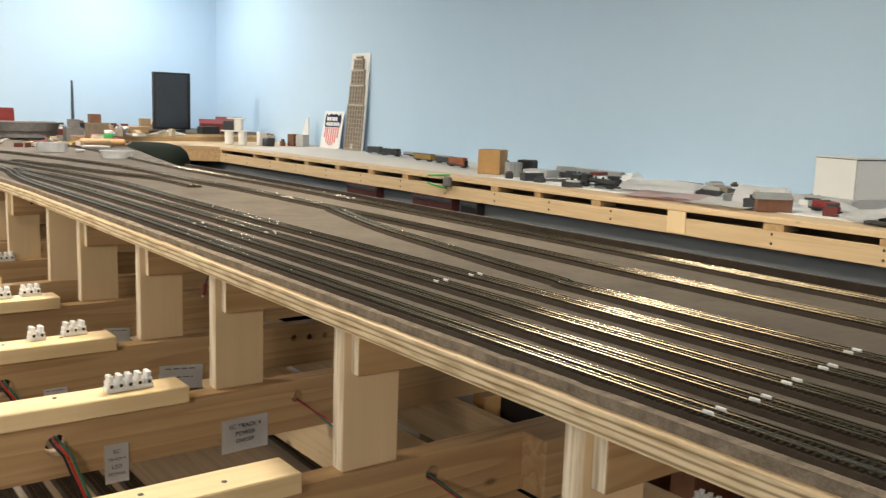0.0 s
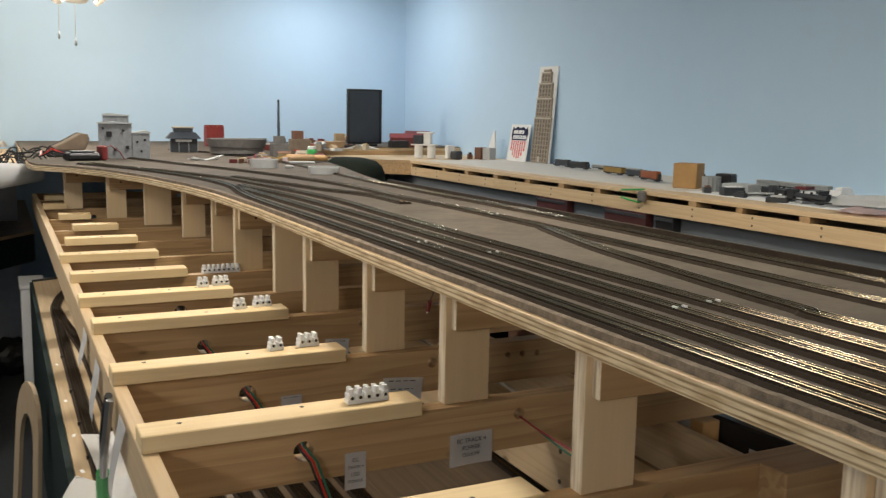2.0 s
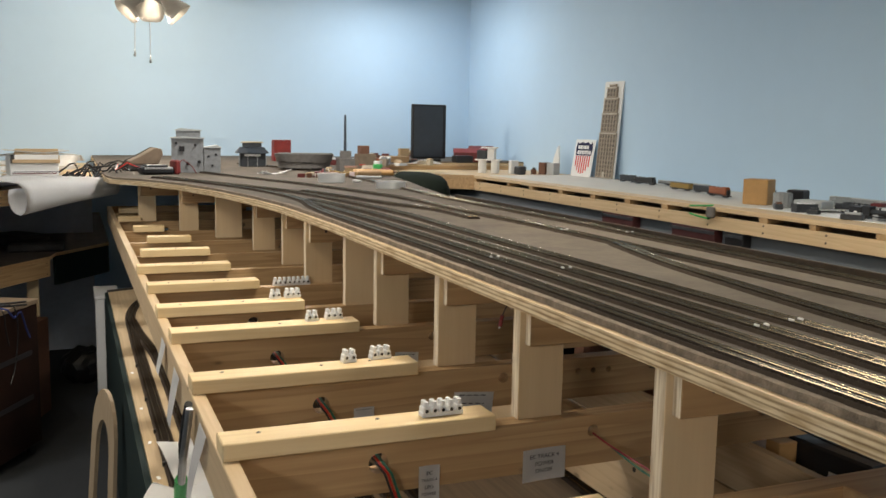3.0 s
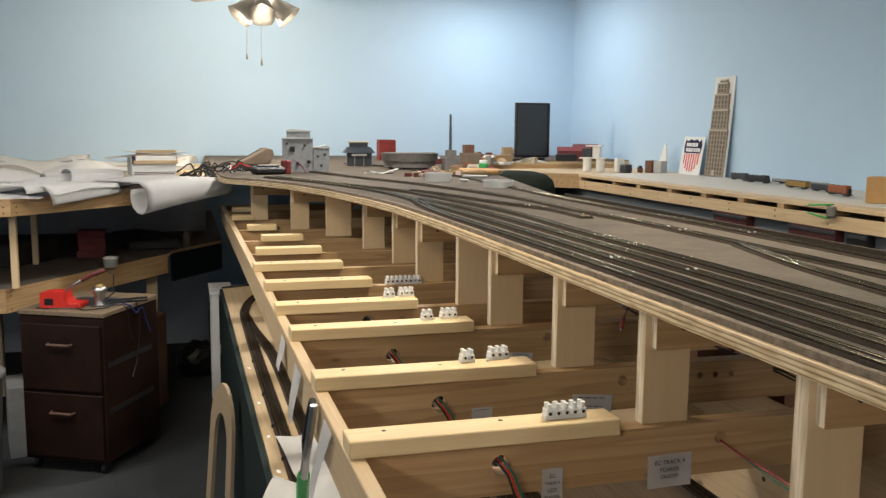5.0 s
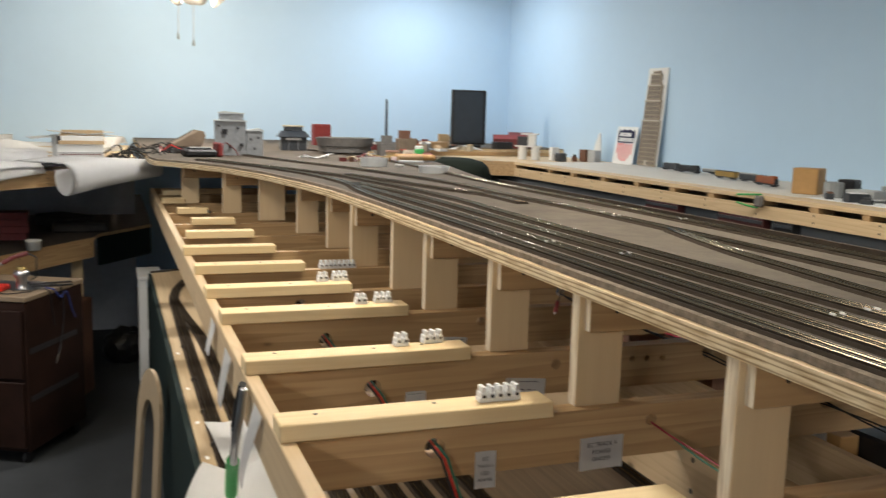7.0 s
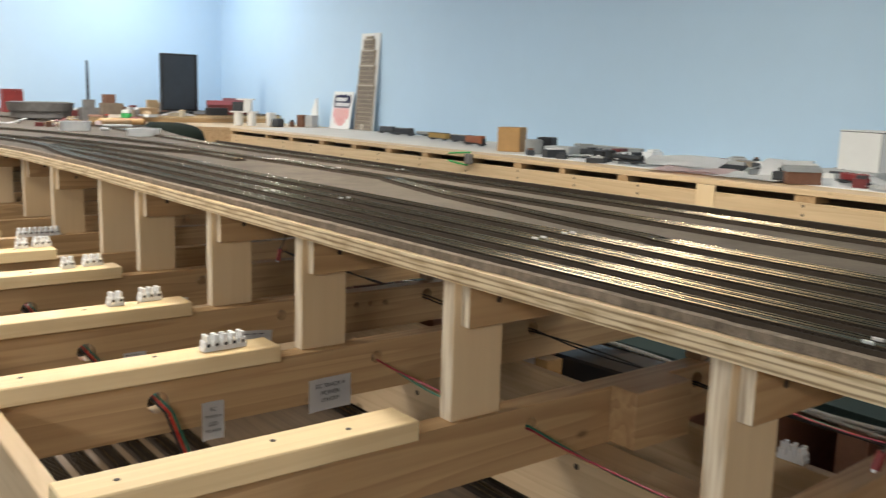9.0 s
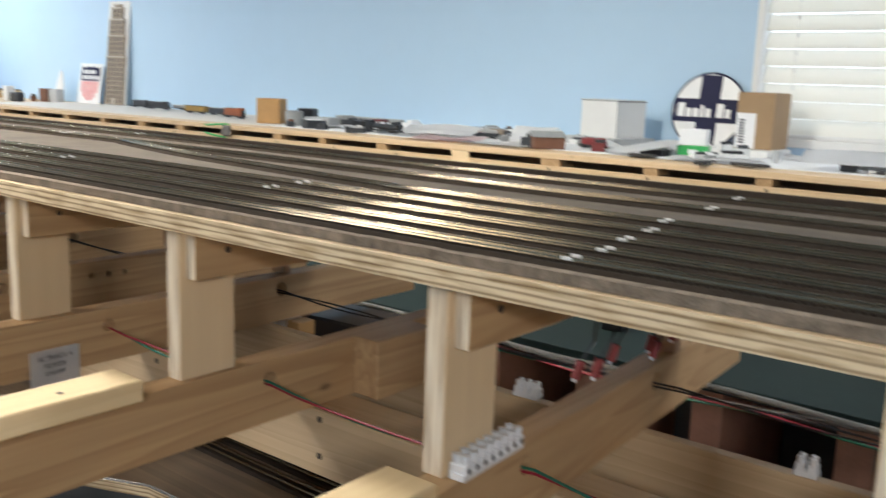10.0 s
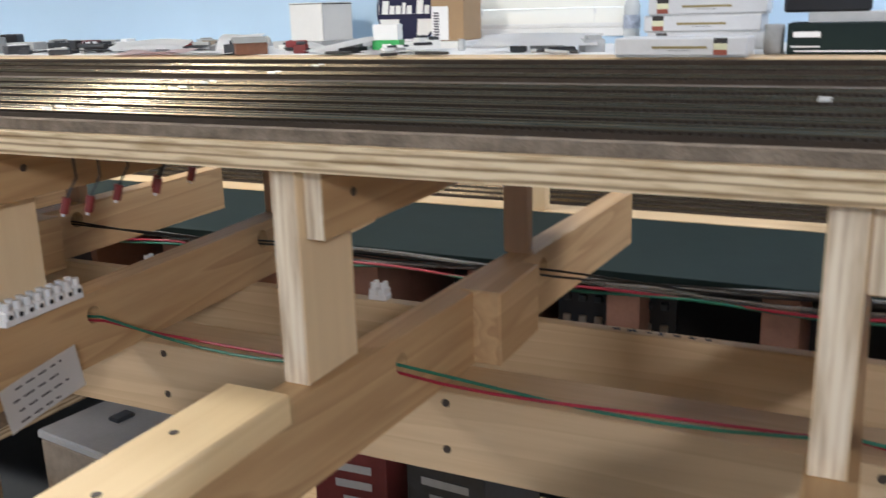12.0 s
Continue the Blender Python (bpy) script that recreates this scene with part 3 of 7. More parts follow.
track([(0.674, -2.15), (0.675, 0.50), (0.680, 0.972), (0.686, 2.137), (0.678, 2.671), (0.668, 2.962), (0.658, 3.156)], LAB, (0.455, 1.71))
track([(0.743, -2.15), (0.744, 0.50), (0.750, 0.972), (0.756, 2.137), (0.748, 2.671), (0.722, 2.962), (0.686, 3.253)], LAB, (0.470, 1.01, 1.54))
track([(0.820, -2.15), (0.820, 0.50), (0.823, 0.972), (0.825, 2.137), (0.835, 2.574), (0.809, 2.962), (0.770, 3.282), (0.717, 3.622), (0.600, 3.981), (0.484, 4.272), (0.319, 4.709)], LAB, (-0.23, 0.480, 1.025))
track([(0.898, -2.15), (0.900, 0.584), (0.916, 0.972), (0.962, 1.331), (0.991, 1.525), (1.033, 1.710), (1.072, 1.865)], "dark-tied model track that curves into a turnout", (0.500,))
track([(1.050, -2.15), (1.058, 0.60), (1.076, 1.458), (1.083, 2.234), (1.061, 2.671), (1.052, 3.175), (0.984, 3.612), (0.862, 4.156), (0.736, 4.563), (0.581, 5.145), (0.484, 5.728)], LAB, (0.510, 2.13))
track([(1.190, -2.15), (1.202, 0.60), (1.221, 1.846), (1.227, 2.331), (1.217, 2.913), (1.217, 3.301), (1.241, 3.981), (1.260, 4.660), (1.163, 5.631), (0.969, 6.407)], LAB, (0.530, 2.04))
track([(0.993, 2.506), (0.988, 2.768), (0.911, 3.030), (0.857, 3.301), (0.765, 3.690)], "short stub of dark-tied model track", ())


# ---- the shelf along the window wall ----
SHELF_X, SHELF_Z = 2.585, 1.194


OFF_WHITE = plain("off_white_paper", (0.66, 0.62, 0.56), 0.8, vary=0.06, scale=5)


def wall_shelf():
    sh = thing("wall_shelf", (SHELF_X, 0, SHELF_Z), "long pine shelf along the wall with a slotted fascia", "shelf")
    o = -Vector((SHELF_X, 0, SHELF_Z))

    def put(name, bm, mat, label=""):
        bmesh.ops.translate(bm, verts=bm.verts, vec=o)
        return part(name, bm, mat, sh, label)
    put("shelf_top", boxed(SHELF_X, WALL_X - 0.002, -2.6, 6.905, SHELF_Z - 0.020, SHELF_Z, 0.001), PINE_Y)
    put("white_sheet", boxed(SHELF_X + 0.11, WALL_X - 0.004, 3.303, 6.05, SHELF_Z + 0.0004, SHELF_Z + 0.0022), OFF_WHITE, "off-white paper sheet")
    put("joint_block", boxed(SHELF_X - 0.002, SHELF_X + 0.0015, 2.050, 2.130, SHELF_Z - 0.099, SHELF_Z - 0.021, 0.0005), PINE_Z)
    put("white_sheet", boxed(SHELF_X + 0.14, WALL_X - 0.004, -2.6, 3.3, SHELF_Z + 0.0004, SHELF_Z + 0.0022), PAPER, "white paper sheet")
    for ya, yb in ((-2.6, 2.088), (2.09, 4.838), (4.84, 6.078)):
        put("fascia", boxed(SHELF_X + 0.002, SHELF_X + 0.021, ya, yb, SHELF_Z - 0.103, SHELF_Z - 0.044, 0.001), PINE_Y)
    for k in range(25):
        for z in (0.055, 0.085):
            bm = bmesh.new()
            screw_heads(bm, [((SHELF_X + 0.002, -2.28 + 0.36 * k + 0.03 * math.sin(7 * k), SHELF_Z - z), (-1, 0, 0))], 0.005)
            put("screw", bm, SCREW)
    spots = [(6.05, 0.04), (5.52, 0.03), (5.18, 0.05), (4.80, 0.05), (4.435, 0.05), (4.09, 0.05), (3.765, 0.05), (3.42, 0.05), (3.07, 0.05), (2.80, 0.035), (2.46, 0.05), (1.67, 0.075)]
    spots += [(1.67 - 0.36 * k, 0.05) for k in range(1, 12)]
    for y, w in spots:
        put("spacer_block", boxed(SHELF_X + 0.003, SHELF_X + 0.09, y, y + w, SHELF_Z - 0.0438, SHELF_Z - 0.0205, 0.001), PINE_X)
    # added backing; the slots' shaded brown is put into its colour
    put("slot_back", boxed(SHELF_X + 0.16, SHELF_X + 0.172, -2.6, 6.88, SHELF_Z - 0.10, SHELF_Z - 0.0205), WORN_SHADED_WOOD)
    bm = bmesh.new()
    prism(bm, [(SHELF_X - 0.001, 6.081), (SHELF_X - 0.001, 6.905), (1.96, 6.905), (1.96, 6.63), (2.31, 6.31)][::-1], SHELF_Z - 0.0195, SHELF_Z + 0.0005, 0, 1)
    put("corner_board", bm, [PLY_FACE, PINE_X])
    for (xa, ya), (xb, yb) in (((SHELF_X + 0.001, 6.081), (2.312, 6.312)), ((2.309, 6.314), (1.962, 6.632))):
        d = Vector((xb - xa, yb - ya, 0))
        bm = boxed(0, d.length, 0.0, 0.019, SHELF_Z - 0.103, SHELF_Z - 0.020, 0.001)
        bmesh.ops.transform(bm, matrix=pose(xa, ya, 0, 0, 0, math.degrees(math.atan2(d.y, d.x))) @ Matrix.Scale(-1, 4, (0, 1, 0)), verts=bm.verts)
        bmesh.ops.reverse_faces(bm, faces=bm.faces)
        put("corner_fascia", bm, PINE_X)
    # dark sheet: the shade behind the shelf is put into its colour
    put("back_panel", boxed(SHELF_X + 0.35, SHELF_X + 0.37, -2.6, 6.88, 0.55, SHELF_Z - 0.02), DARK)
    put("lower_panel", boxed(SHELF_X + 0.05, SHELF_X + 0.07, -2.6, 6.88, 0.3, SHELF_Z - 0.101), GREY_DARK, "grey painted panel")
    return sh


wall_shelf()


# ---- lower decks ----
def lower_deck():
    dk = thing("staging_deck", (0, 0, 0.70), "lower staging deck of plywood with a dark green side", "deck")
    bm = bmesh.new()
    prism(bm, [(0.045, 1.15), (0.20, 1.15), (0.20, 4.72), (0.045, 4.655)], 0.0, 0.019, 0, 1)
    part("deck_sheet", bm, [DECK_PLY, PLY_EDGE_DECK], dk)
    strip_bm = boxed(-0.004, 0.165, 0, 0.012, 0.0192, 0.028, 0.001)
    part("end_strip", strip_bm, DARK, dk).matrix_basis = pose(0.045, 4.640, 0, 0, 0, 22.8)
    bm = bmesh.new()
    prism(bm, [(0.202, 1.62), (0.60, 1.60), (0.70, 1.50), (0.765, 1.34), (0.78, 0.95), (1.30, 0.95), (1.30, 4.95), (0.202, 4.72)], 0.0, 0.019, 0, 1)
    # under-table shade is put into this sheet's darker colour
    part("inner_sheet", bm, [WORN_SHADED_WOOD, PLY_EDGE_DECK], dk, "plywood sheet in a darker colour for the shade under the table")
    part("green_side", boxed(0.028, 0.043, 1.1, 4.655, -0.62, 0.016), GREEN_DARK, dk, "dark green painted side panel")
    bm = bmesh.new()
    tube(bm, [(0.199, 1.62, 0.021), (0.60, 1.600, 0.022), (0.70, 1.50, 0.021), (0.765, 1.34, 0.022), (0.779, 0.96, 0.021)], 0.0024)
    part("edge_strip", bm, CLEAR_TUBE, dk, "clear plastic edge strip")
    me = mesh_from("route_tag", boxed(-0.004, 0.004, -0.010, 0.010, 0, 0.0006), PAPER)
    for i, y in enumerate((1.75, 1.95, 2.15, 2.4, 2.7, 3.1)):
        ob = new("route_tag", me)
        ob.parent = dk
        ob.matrix_basis = pose(0.060, y, 0.0192, 0, 0, 8 * (i % 3 - 1))
        bm = bmesh.new()
        rod(bm, (0.078, y + 0.07, 0.019), (0.078, y + 0.07, 0.030), 0.004, 8)
        part("push_button", bm, BLACK, dk)
    return dk


PLY_EDGE_DECK = PLY_EDGE
CLEAR, ct, cb = nodes_of("clear_plastic")
cb.inputs["Base Color"].default_value = (0.75, 0.78, 0.78, 1)
cb.inputs["Roughness"].default_value = 0.12
cb.inputs["Transmission Weight"].default_value = 0.35
CLEAR_TUBE, ct, cb = nodes_of("clear_tube")
cb.inputs["Base Color"].default_value = (0.62, 0.62, 0.60, 1)
cb.inputs["Roughness"].default_value = 0.15
cb.inputs["Transmission Weight"].default_value = 0.8
lower_deck()
TRACK_KEEP, TRACK_Z = TRACK_Z, 0.7195
DLAB = "dark-tied staging track on the lower deck"
track([(0.100, 1.2), (0.098, 2.2), (0.100, 3.6), (0.115, 4.1), (0.20, 4.45), (0.32, 4.6)], DLAB)
track([(0.158, 1.2), (0.158, 2.4), (0.155, 3.2), (0.12, 3.7), (0.105, 4.0)], DLAB)
for k in range(6):
    track([(0.30 + 0.056 * k, 1.66), (0.30 + 0.056 * k, 4.70)], DLAB)
for k in range(2):
    track([(0.93 + 0.052 * k, 0.97), (0.935 + 0.052 * k, 1.3), (0.97 + 0.05 * k, 2.2), (1.08 + 0.04 * k, 3.4)], DLAB)
TRACK_Z = TRACK_KEEP


def wall_deck():
    dk = thing("lower_wall_deck", (1.585, 0, 0.842), "low deck with a dark green top over brown dividers", "deck")
    part("green_top", boxed(0, 0.435, -2.4, 3.2, 0, 0.02, 0.001), GREEN_DARK, dk, "dark green painted board")
    part("back_strip", boxed(0.437, 0.80, -2.4, 3.2, 0.0, 0.022, 0.001), PLY_FACE, dk)
    for k, (r, dz) in enumerate(((0.006, 0.006), (0.005, -0.006))):
        bm = bmesh.new()
        tube(bm, smooth_path([(-0.008 - 0.003 * math.sin(1.7 * q + k), -2.3 + 0.3 * q, dz + 0.008 * math.sin(2.1 * q + 2 * k)) for q in range(19)], 0.06), r, 8)
        part("clear_tube", bm, CLEAR_TUBE, dk, "clear plastic tube along the edge")
    me = mesh_from("divider", boxed(0.01, 0.40, -0.032, 0.032, -0.40, -0.001, 0.001), RED_WOOD)
    for k in range(18):
        ob = new("divider", me)
        ob.parent = dk
        ob.matrix_basis = pose(0, -1.785 + 0.275 * k + 0.012 * math.sin(5 * k), 0)
    # near stretch of the back coloured dark for the shade in the cells
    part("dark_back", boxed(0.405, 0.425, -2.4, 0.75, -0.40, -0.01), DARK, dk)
    part("grey_back", boxed(0.405, 0.425, 0.752, 3.2, -0.40, -0.01), GREY_DARK, dk, "blue-grey painted panel")
    part("bottom_board", boxed(0, 0.425, -2.4, 3.2, -0.42, -0.402), PLY_FACE, dk)
    for k in range(5):
        y = -1.3 + 0.73 * k + 0.30
        part("post", boxed(0.44, 0.475, y - 0.02, y + 0.02, 0.0225, 0.253, 0.002), PINE_Z, dk)
    for y in (-2.3, -0.4, 1.4, 3.1):
        for x in (0.05, 0.47):
            part("leg", boxed(x, x + 0.04, y - 0.02, y + 0.02, -0.842, -0.421 if x < 0.4 else -0.001, 0.002), PINE_Z, dk)
    for name, mat, dz, ph in (("red_wire", WIRE_RED, -0.016, 0), ("green_wire", WIRE_GREEN, -0.020, 1)):
        bm = bmesh.new()
        tube(bm, smooth_path([(-0.014 + 0.003 * math.cos(3 * k + ph), -2.2 + 0.2 * k, dz + 0.006 * math.sin(2.3 * k + ph)) for k in range(26)], 0.05), 0.003)
        part(name, bm, mat, dk)


WIRE_GREEN = plain("wire_green", (0.02, 0.16, 0.10), 0.4)
WIRE_RED = plain("wire_red", (0.33, 0.015, 0.04), 0.4)
RED_WOOD = plain("red_brown_wood", (0.33, 0.17, 0.115), 0.6, vary=0.2)
wall_deck()
TRACK_Z = 0.8645
for x in (2.12, 2.18, 2.24, 2.32):
    track([(x, -2.3), (x, 3.1)], "model track on the low wall deck")
TRACK_Z = TRACK_KEEP


# ---- small things on the bench ----
def terminal_strip(n, at, turn=0, pitch=0.0144):
    ob = thing("terminal_strip", at, f"white nylon terminal strip with {n} screw clamps", "terminal strip", "terminal strips", turn)
    base = boxed(-n * pitch / 2, n * pitch / 2, -0.0095, 0.0095, 0.0, 0.008, 0.001)
    part("base", base, PLASTIC_W, ob)
    for k in range(n):
        x = (k - (n - 1) / 2) * pitch
        bm = bmesh.new()
        block(bm, x - 0.0055, x + 0.0055, -0.0105, 0.0105, 0.006, 0.0165, 0.0012)
        for y in (-0.0055, 0.0055):
            rod(bm, (x, y, 0.015), (x, y, 0.0255), 0.0043, 10)
        part("clamp", bm, PLASTIC_W, ob)
        bm = bmesh.new()
        rod(bm, (x, -0.0108, 0.0105), (x, -0.0100, 0.0105), 0.0030, 8)
        part("wire_hole", bm, BLACK, ob)
    return ob


CT = JOIST_TOP + CLEAT_H + 0.0002
terminal_strip(5, (0.443, 1.392, CT), 1)
terminal_strip(2, (0.395, 1.763, CT), 5)
terminal_strip(3, (0.463, 1.772, CT), 5)
terminal_strip(2, (0.420, 2.164, CT), 3)
terminal_strip(3, (0.476, 2.172, CT), 3)
terminal_strip(2, (0.396, 2.472, CT), 5)
terminal_strip(3, (0.444, 2.478, CT), 5)
terminal_strip(8, (0.520, 2.824, JOIST_TOP + 0.0002), 0)
terminal_strip(8, (0.650, 0.5605, JOIST_TOP + 0.0002), 3.6)
terminal_strip(2, (1.066, 0.36, JOIST_LOW + 0.0002), 92)
terminal_strip(3, (1.066, 0.78, JOIST_LOW + 0.0002), 92)


def text_part(words, at, size, parent, turn=(90, 0, 0)):
    cu = bpy.data.curves.new("lettering", "FONT")
    cu.body, cu.size, cu.align_x, cu.extrude = words, size, "CENTER", 0.00005
    cu.materials.append(INK)
    ob = new("lettering", cu)
    ob.parent = parent
    ob.matrix_basis = pose(*at, *turn)
    return ob


def bars(parent, rows, width, height, y=-0.0008, seed=1):
    """Scribbled lines that cannot be read, as plain bars."""
    rnd = random.Random(seed)
    for r in range(rows):
        z = height * (0.36 - 0.72 * r / max(1, rows - 1))
        x = -width * rnd.uniform(0.30, 0.40)
        end = width * rnd.uniform(0.15, 0.40)
        while x < end:
            w = width * rnd.uniform(0.06, 0.14)
            part("scribble", boxed(x, min(end, x + w), y - 0.0003, y, z - height * 0.018, z + height * 0.018), INK, parent)
            x += w + width * 0.05


def card(at, w, h, rot, label, words=(), scribbles=0, seed=1, mat=None):
    """A paper card taped to a board; it faces -y before it is turned."""
    ob = thing("paper_card", at, label, "paper card")
    ob.matrix_world = pose(*at) @ pose(0, 0, 0, *rot)
    bm = bmesh.new()
    n = 6
    for i in range(n + 1):
        for j in range(2):
            u = i / n - 0.5
            bm.verts.new((u * w, -0.0006 - 0.004 * (u * 2) ** 2 * 0.5, (j - 0.5) * h))
    bm.verts.ensure_lookup_table()
    for i in range(n):
        bm.faces.new((bm.verts[2 * i], bm.verts[2 * i + 2], bm.verts[2 * i + 3], bm.verts[2 * i + 1]))
    bmesh.ops.solidify(bm, geom=list(bm.faces), thickness=0.0004)
    part("sheet", bm, mat or PAPER, ob)
    for k, (txt, size, z) in enumerate(words):
        text_part(txt, (0, -0.0032, z), size, ob)
    if scribbles:
        bars(ob, scribbles, w, h, -0.003, seed)
    return ob


card((0.628, 1.3785, 0.957), 0.084, 0.057, (0, 0, 3), "white card with handwritten power switch note on a joist", (("EC TRACK 4", 0.0105, 0.012), ("POWER", 0.0105, -0.001), ("ON/OFF", 0.0095, -0.013)))
card((0.418, 1.3785, 0.950), 0.036, 0.062, (0, 0, 0), "narrow white card with a handwritten note on a joist", (("EC", 0.009, 0.016), ("TRACK 4", 0.0068, 0.005), ("LED", 0.009, -0.008), ("POWER", 0.0075, -0.019)))
card((0.628, 0.5485, 0.950), 0.108, 0.054, (0, -9, 0), "white card with rows of handwritten notes on a joist", (), 4, 3)
card((0.655, 1.7375, 0.957), 0.090, 0.048, (0, 5, 0), "white card with a faint note taped to a joist", (), 3, 5)
card((0.655, 2.1465, 0.948), 0.062, 0.042, (0, 4, 0), "small white card taped to a joist", (), 2, 8)
card((0.419, 1.7375, 0.957), 0.042, 0.030, (0, 0, 0), "small white tag on a joist", (), 2, 6)
card((0.72, 1.60, 0.955), 0.06, 0.045, (-50, 0, 30), "white slip of paper on the girder", (), 2, 7)


def hanging_slip(y, z, w, h, lean, seed):
    ob = thing("paper_slip", (RAIL_X - 0.004, y, z), "white paper slip taped to the side rail", "paper slip", "slips on the rail")
    bm = bmesh.new()
    n = 7
    for i in range(n + 1):
        u = i / n
        bulge = 0.016 * math.sin(1.4 * u + 0.4 * seed) * u
        for j in (-0.5, 0.5):
            bm.verts.new((-bulge - 0.001, j * w * (1 - 0.35 * u) + lean * u, -u * h))
    bm.verts.ensure_lookup_table()
    for i in range(n):
        bm.faces.new((bm.verts[2 * i], bm.verts[2 * i + 1], bm.verts[2 * i + 3], bm.verts[2 * i + 2]))
    bmesh.ops.solidify(bm, geom=list(bm.faces), thickness=0.0004)
    part("sheet", bm, PAPER, ob)


hanging_slip(2.21, 1.025, 0.09, 0.075, 0.0, 1)
hanging_slip(1.93, 1.022, 0.10, 0.125, 0.05, 2)
hanging_slip(1.53, 1.030, 0.08, 0.19, 0.16, 3)


def side_cutters():
    ob = thing("side_cutters", (RAIL_X - 0.012, 1.66, 1.03), "dark side cutters with green handle ends hung on the rail", "cutters")
    bm = bmesh.new()
    tube(bm, [(0, 0, 0.005), (-0.004, 0.03, -0.04), (-0.006, 0.062, -0.09), (-0.006, 0.055, -0.12), (-0.005, 0.10, -0.17)], 0.0072, 8)
    part("jaw", bm, BLACK, ob)
    bm = bmesh.new()
    tube(bm, [(0, -0.012, 0.0), (-0.006, 0.0, -0.06), (-0.008, 0.035, -0.11), (-0.006, 0.085, -0.17)], 0.007, 8)
    part("handle", bm, STEEL, ob)
    bm = bmesh.new()
    tube(bm, [(-0.005, 0.10, -0.17), (-0.004, 0.125, -0.205), (-0.002, 0.155, -0.26)], 0.0125, 8)
    part("grip", bm, GREEN, ob, "green handle grip")


side_cutters()


def wire_pair(i0, i1, x, z, colours, sag=0.012):
    for k, (name, mat, dx) in enumerate(colours):
        pts = []
        for i in range(i0, i1):
            a, b = joist_y(i), joist_y(i + 1)
            for s in range(8):
                u = s / 8
                y = a + (b - a) * u
                pts.append((x + dx * math.cos(9 * y + 2 * k), y, z - 4 * sag * u * (1 - u) + 0.003 * math.sin(14 * y + 3 * k)))
        pts.append((x, joist_y(i1), z))
        bm = bmesh.new()
        tube(bm, pts, 0.0017, 6)
        part(name, bm, mat, WIRES)


WIRES = thing("bus_wiring", (0, 0, 0), "green and red bus wires threaded through the joists", "wiring")
wire_pair(-5, 1, 0.726, 0.999, (("green_wire", WIRE_GREEN, 0.004), ("red_wire", WIRE_RED, 0.005)))
wire_pair(-5, 4, 1.10, 1.000, (("black_wire", BLACK, 0.004), ("brown_wire", DARK, 0.006)), 0.004)


def drop_wires():
    """Short leads with red tags that hang below the table."""
    for k, (x, y, l) in enumerate(((0.66, 1.60, 0.085), (0.590, 0.414, 0.060), (0.616, 0.410, 0.064), (0.664, 0.420, 0.062), (0.692, 0.392, 0.058), (0.700, 0.400, 0.055), (0.760, 0.404, 0.058))):
        ob = thing("track_feeder", (x, y, 1.2268), "thin track feeder wire with a red crimped tip below the table", "wire", "track feeders")
        bm = bmesh.new()
        tube(bm, [(0, 0, 0), (0.004, 0.003, -l * 0.4), (-0.004, 0.010, -l * 0.7)], 0.0012, 6)
        part("lead", bm, BLACK, ob)
        bm = bmesh.new()
        tube(bm, [(-0.004, 0.010, -l * 0.7), (-0.007, 0.013, -l * 0.95)], 0.0042, 8)
        part("sleeve", bm, RED, ob, "red crimp sleeve")
        bm = bmesh.new()
        tube(bm, [(-0.007, 0.013, -l * 0.92), (-0.008, 0.014, -l)], 0.0018, 6)
        part("tip", bm, PLASTIC_W, ob)


drop_wires()


def hole_wires():
    """Red, green and black leads that come out of the joist holes and drop to the deck."""
    for i, drop in ((1, 0.10), (2, 0.04), (3, 0.03)):
        y = joist_y(i)
        ob = thing("lead_bundle", (0.334, y + 0.004, LEAD_HOLE_Z[i]), "bundle of red, green and black leads out of a joist hole", "wiring", "lead bundles")
        for name, mat, dx in (("red_lead", RED_BRIGHT, 0.0), ("green_lead", WIRE_GREEN, 0.006), ("black_lead", BLACK, -0.005)):
            bm = bmesh.new()
            tube(bm, [(dx, 0.03, 0.004), (dx, -0.004, 0.002), (dx + 0.010, -0.02, -0.012), (dx + 0.03, -0.03, -0.035 - drop * 0.4), (dx + 0.06, -0.035, -0.05 - drop)], 0.0021, 6)
            part(name, bm, mat, ob)


hole_wires()


# ---- helpers for round and model things ----
def lathe(bm, profile, segs=16, m=None, mat=0):
    rings = []
    for r, z in profile:
        rings.append([bm.verts.new((r * math.cos(2 * math.pi * k / segs), r * math.sin(2 * math.pi * k / segs), z)) for k in range(segs)])
    faces = []
    for p, q in zip(rings, rings[1:]):
        for k in range(segs):
            faces.append(bm.faces.new((p[k], p[(k + 1) % segs], q[(k + 1) % segs], q[k])))
    if profile[0][0] > 1e-4:
        faces.append(bm.faces.new(rings[0][::-1]))
    if profile[-1][0] > 1e-4:
        faces.append(bm.faces.new(rings[-1]))
    for f in faces:
        f.material_index = mat
    if m is not None:
        bmesh.ops.transform(bm, matrix=m, verts=[v for r in rings for v in r])


SZ = SHELF_Z + 0.0024
TZ = 1.2591


def carton(at, w, d, h, turn, mat, label, category="box", flap=True, group="", name="carton"):
    ob = thing(name, at, label, category, group, turn)
    part("body", boxed(-w / 2, w / 2, -d / 2, d / 2, 0, h, min(0.002, h * 0.06)), mat, ob)
    if flap:
        part("flap", boxed(-w / 2 + 0.001, w / 2 - 0.001, -d / 2 + 0.001, -0.001, h + 0.0002, h + 0.0022), mat, ob)
        part("flap", boxed(-w / 2 + 0.001, w / 2 - 0.001, 0.001, d / 2 - 0.001, h + 0.0002, h + 0.0026), mat, ob)
    return ob


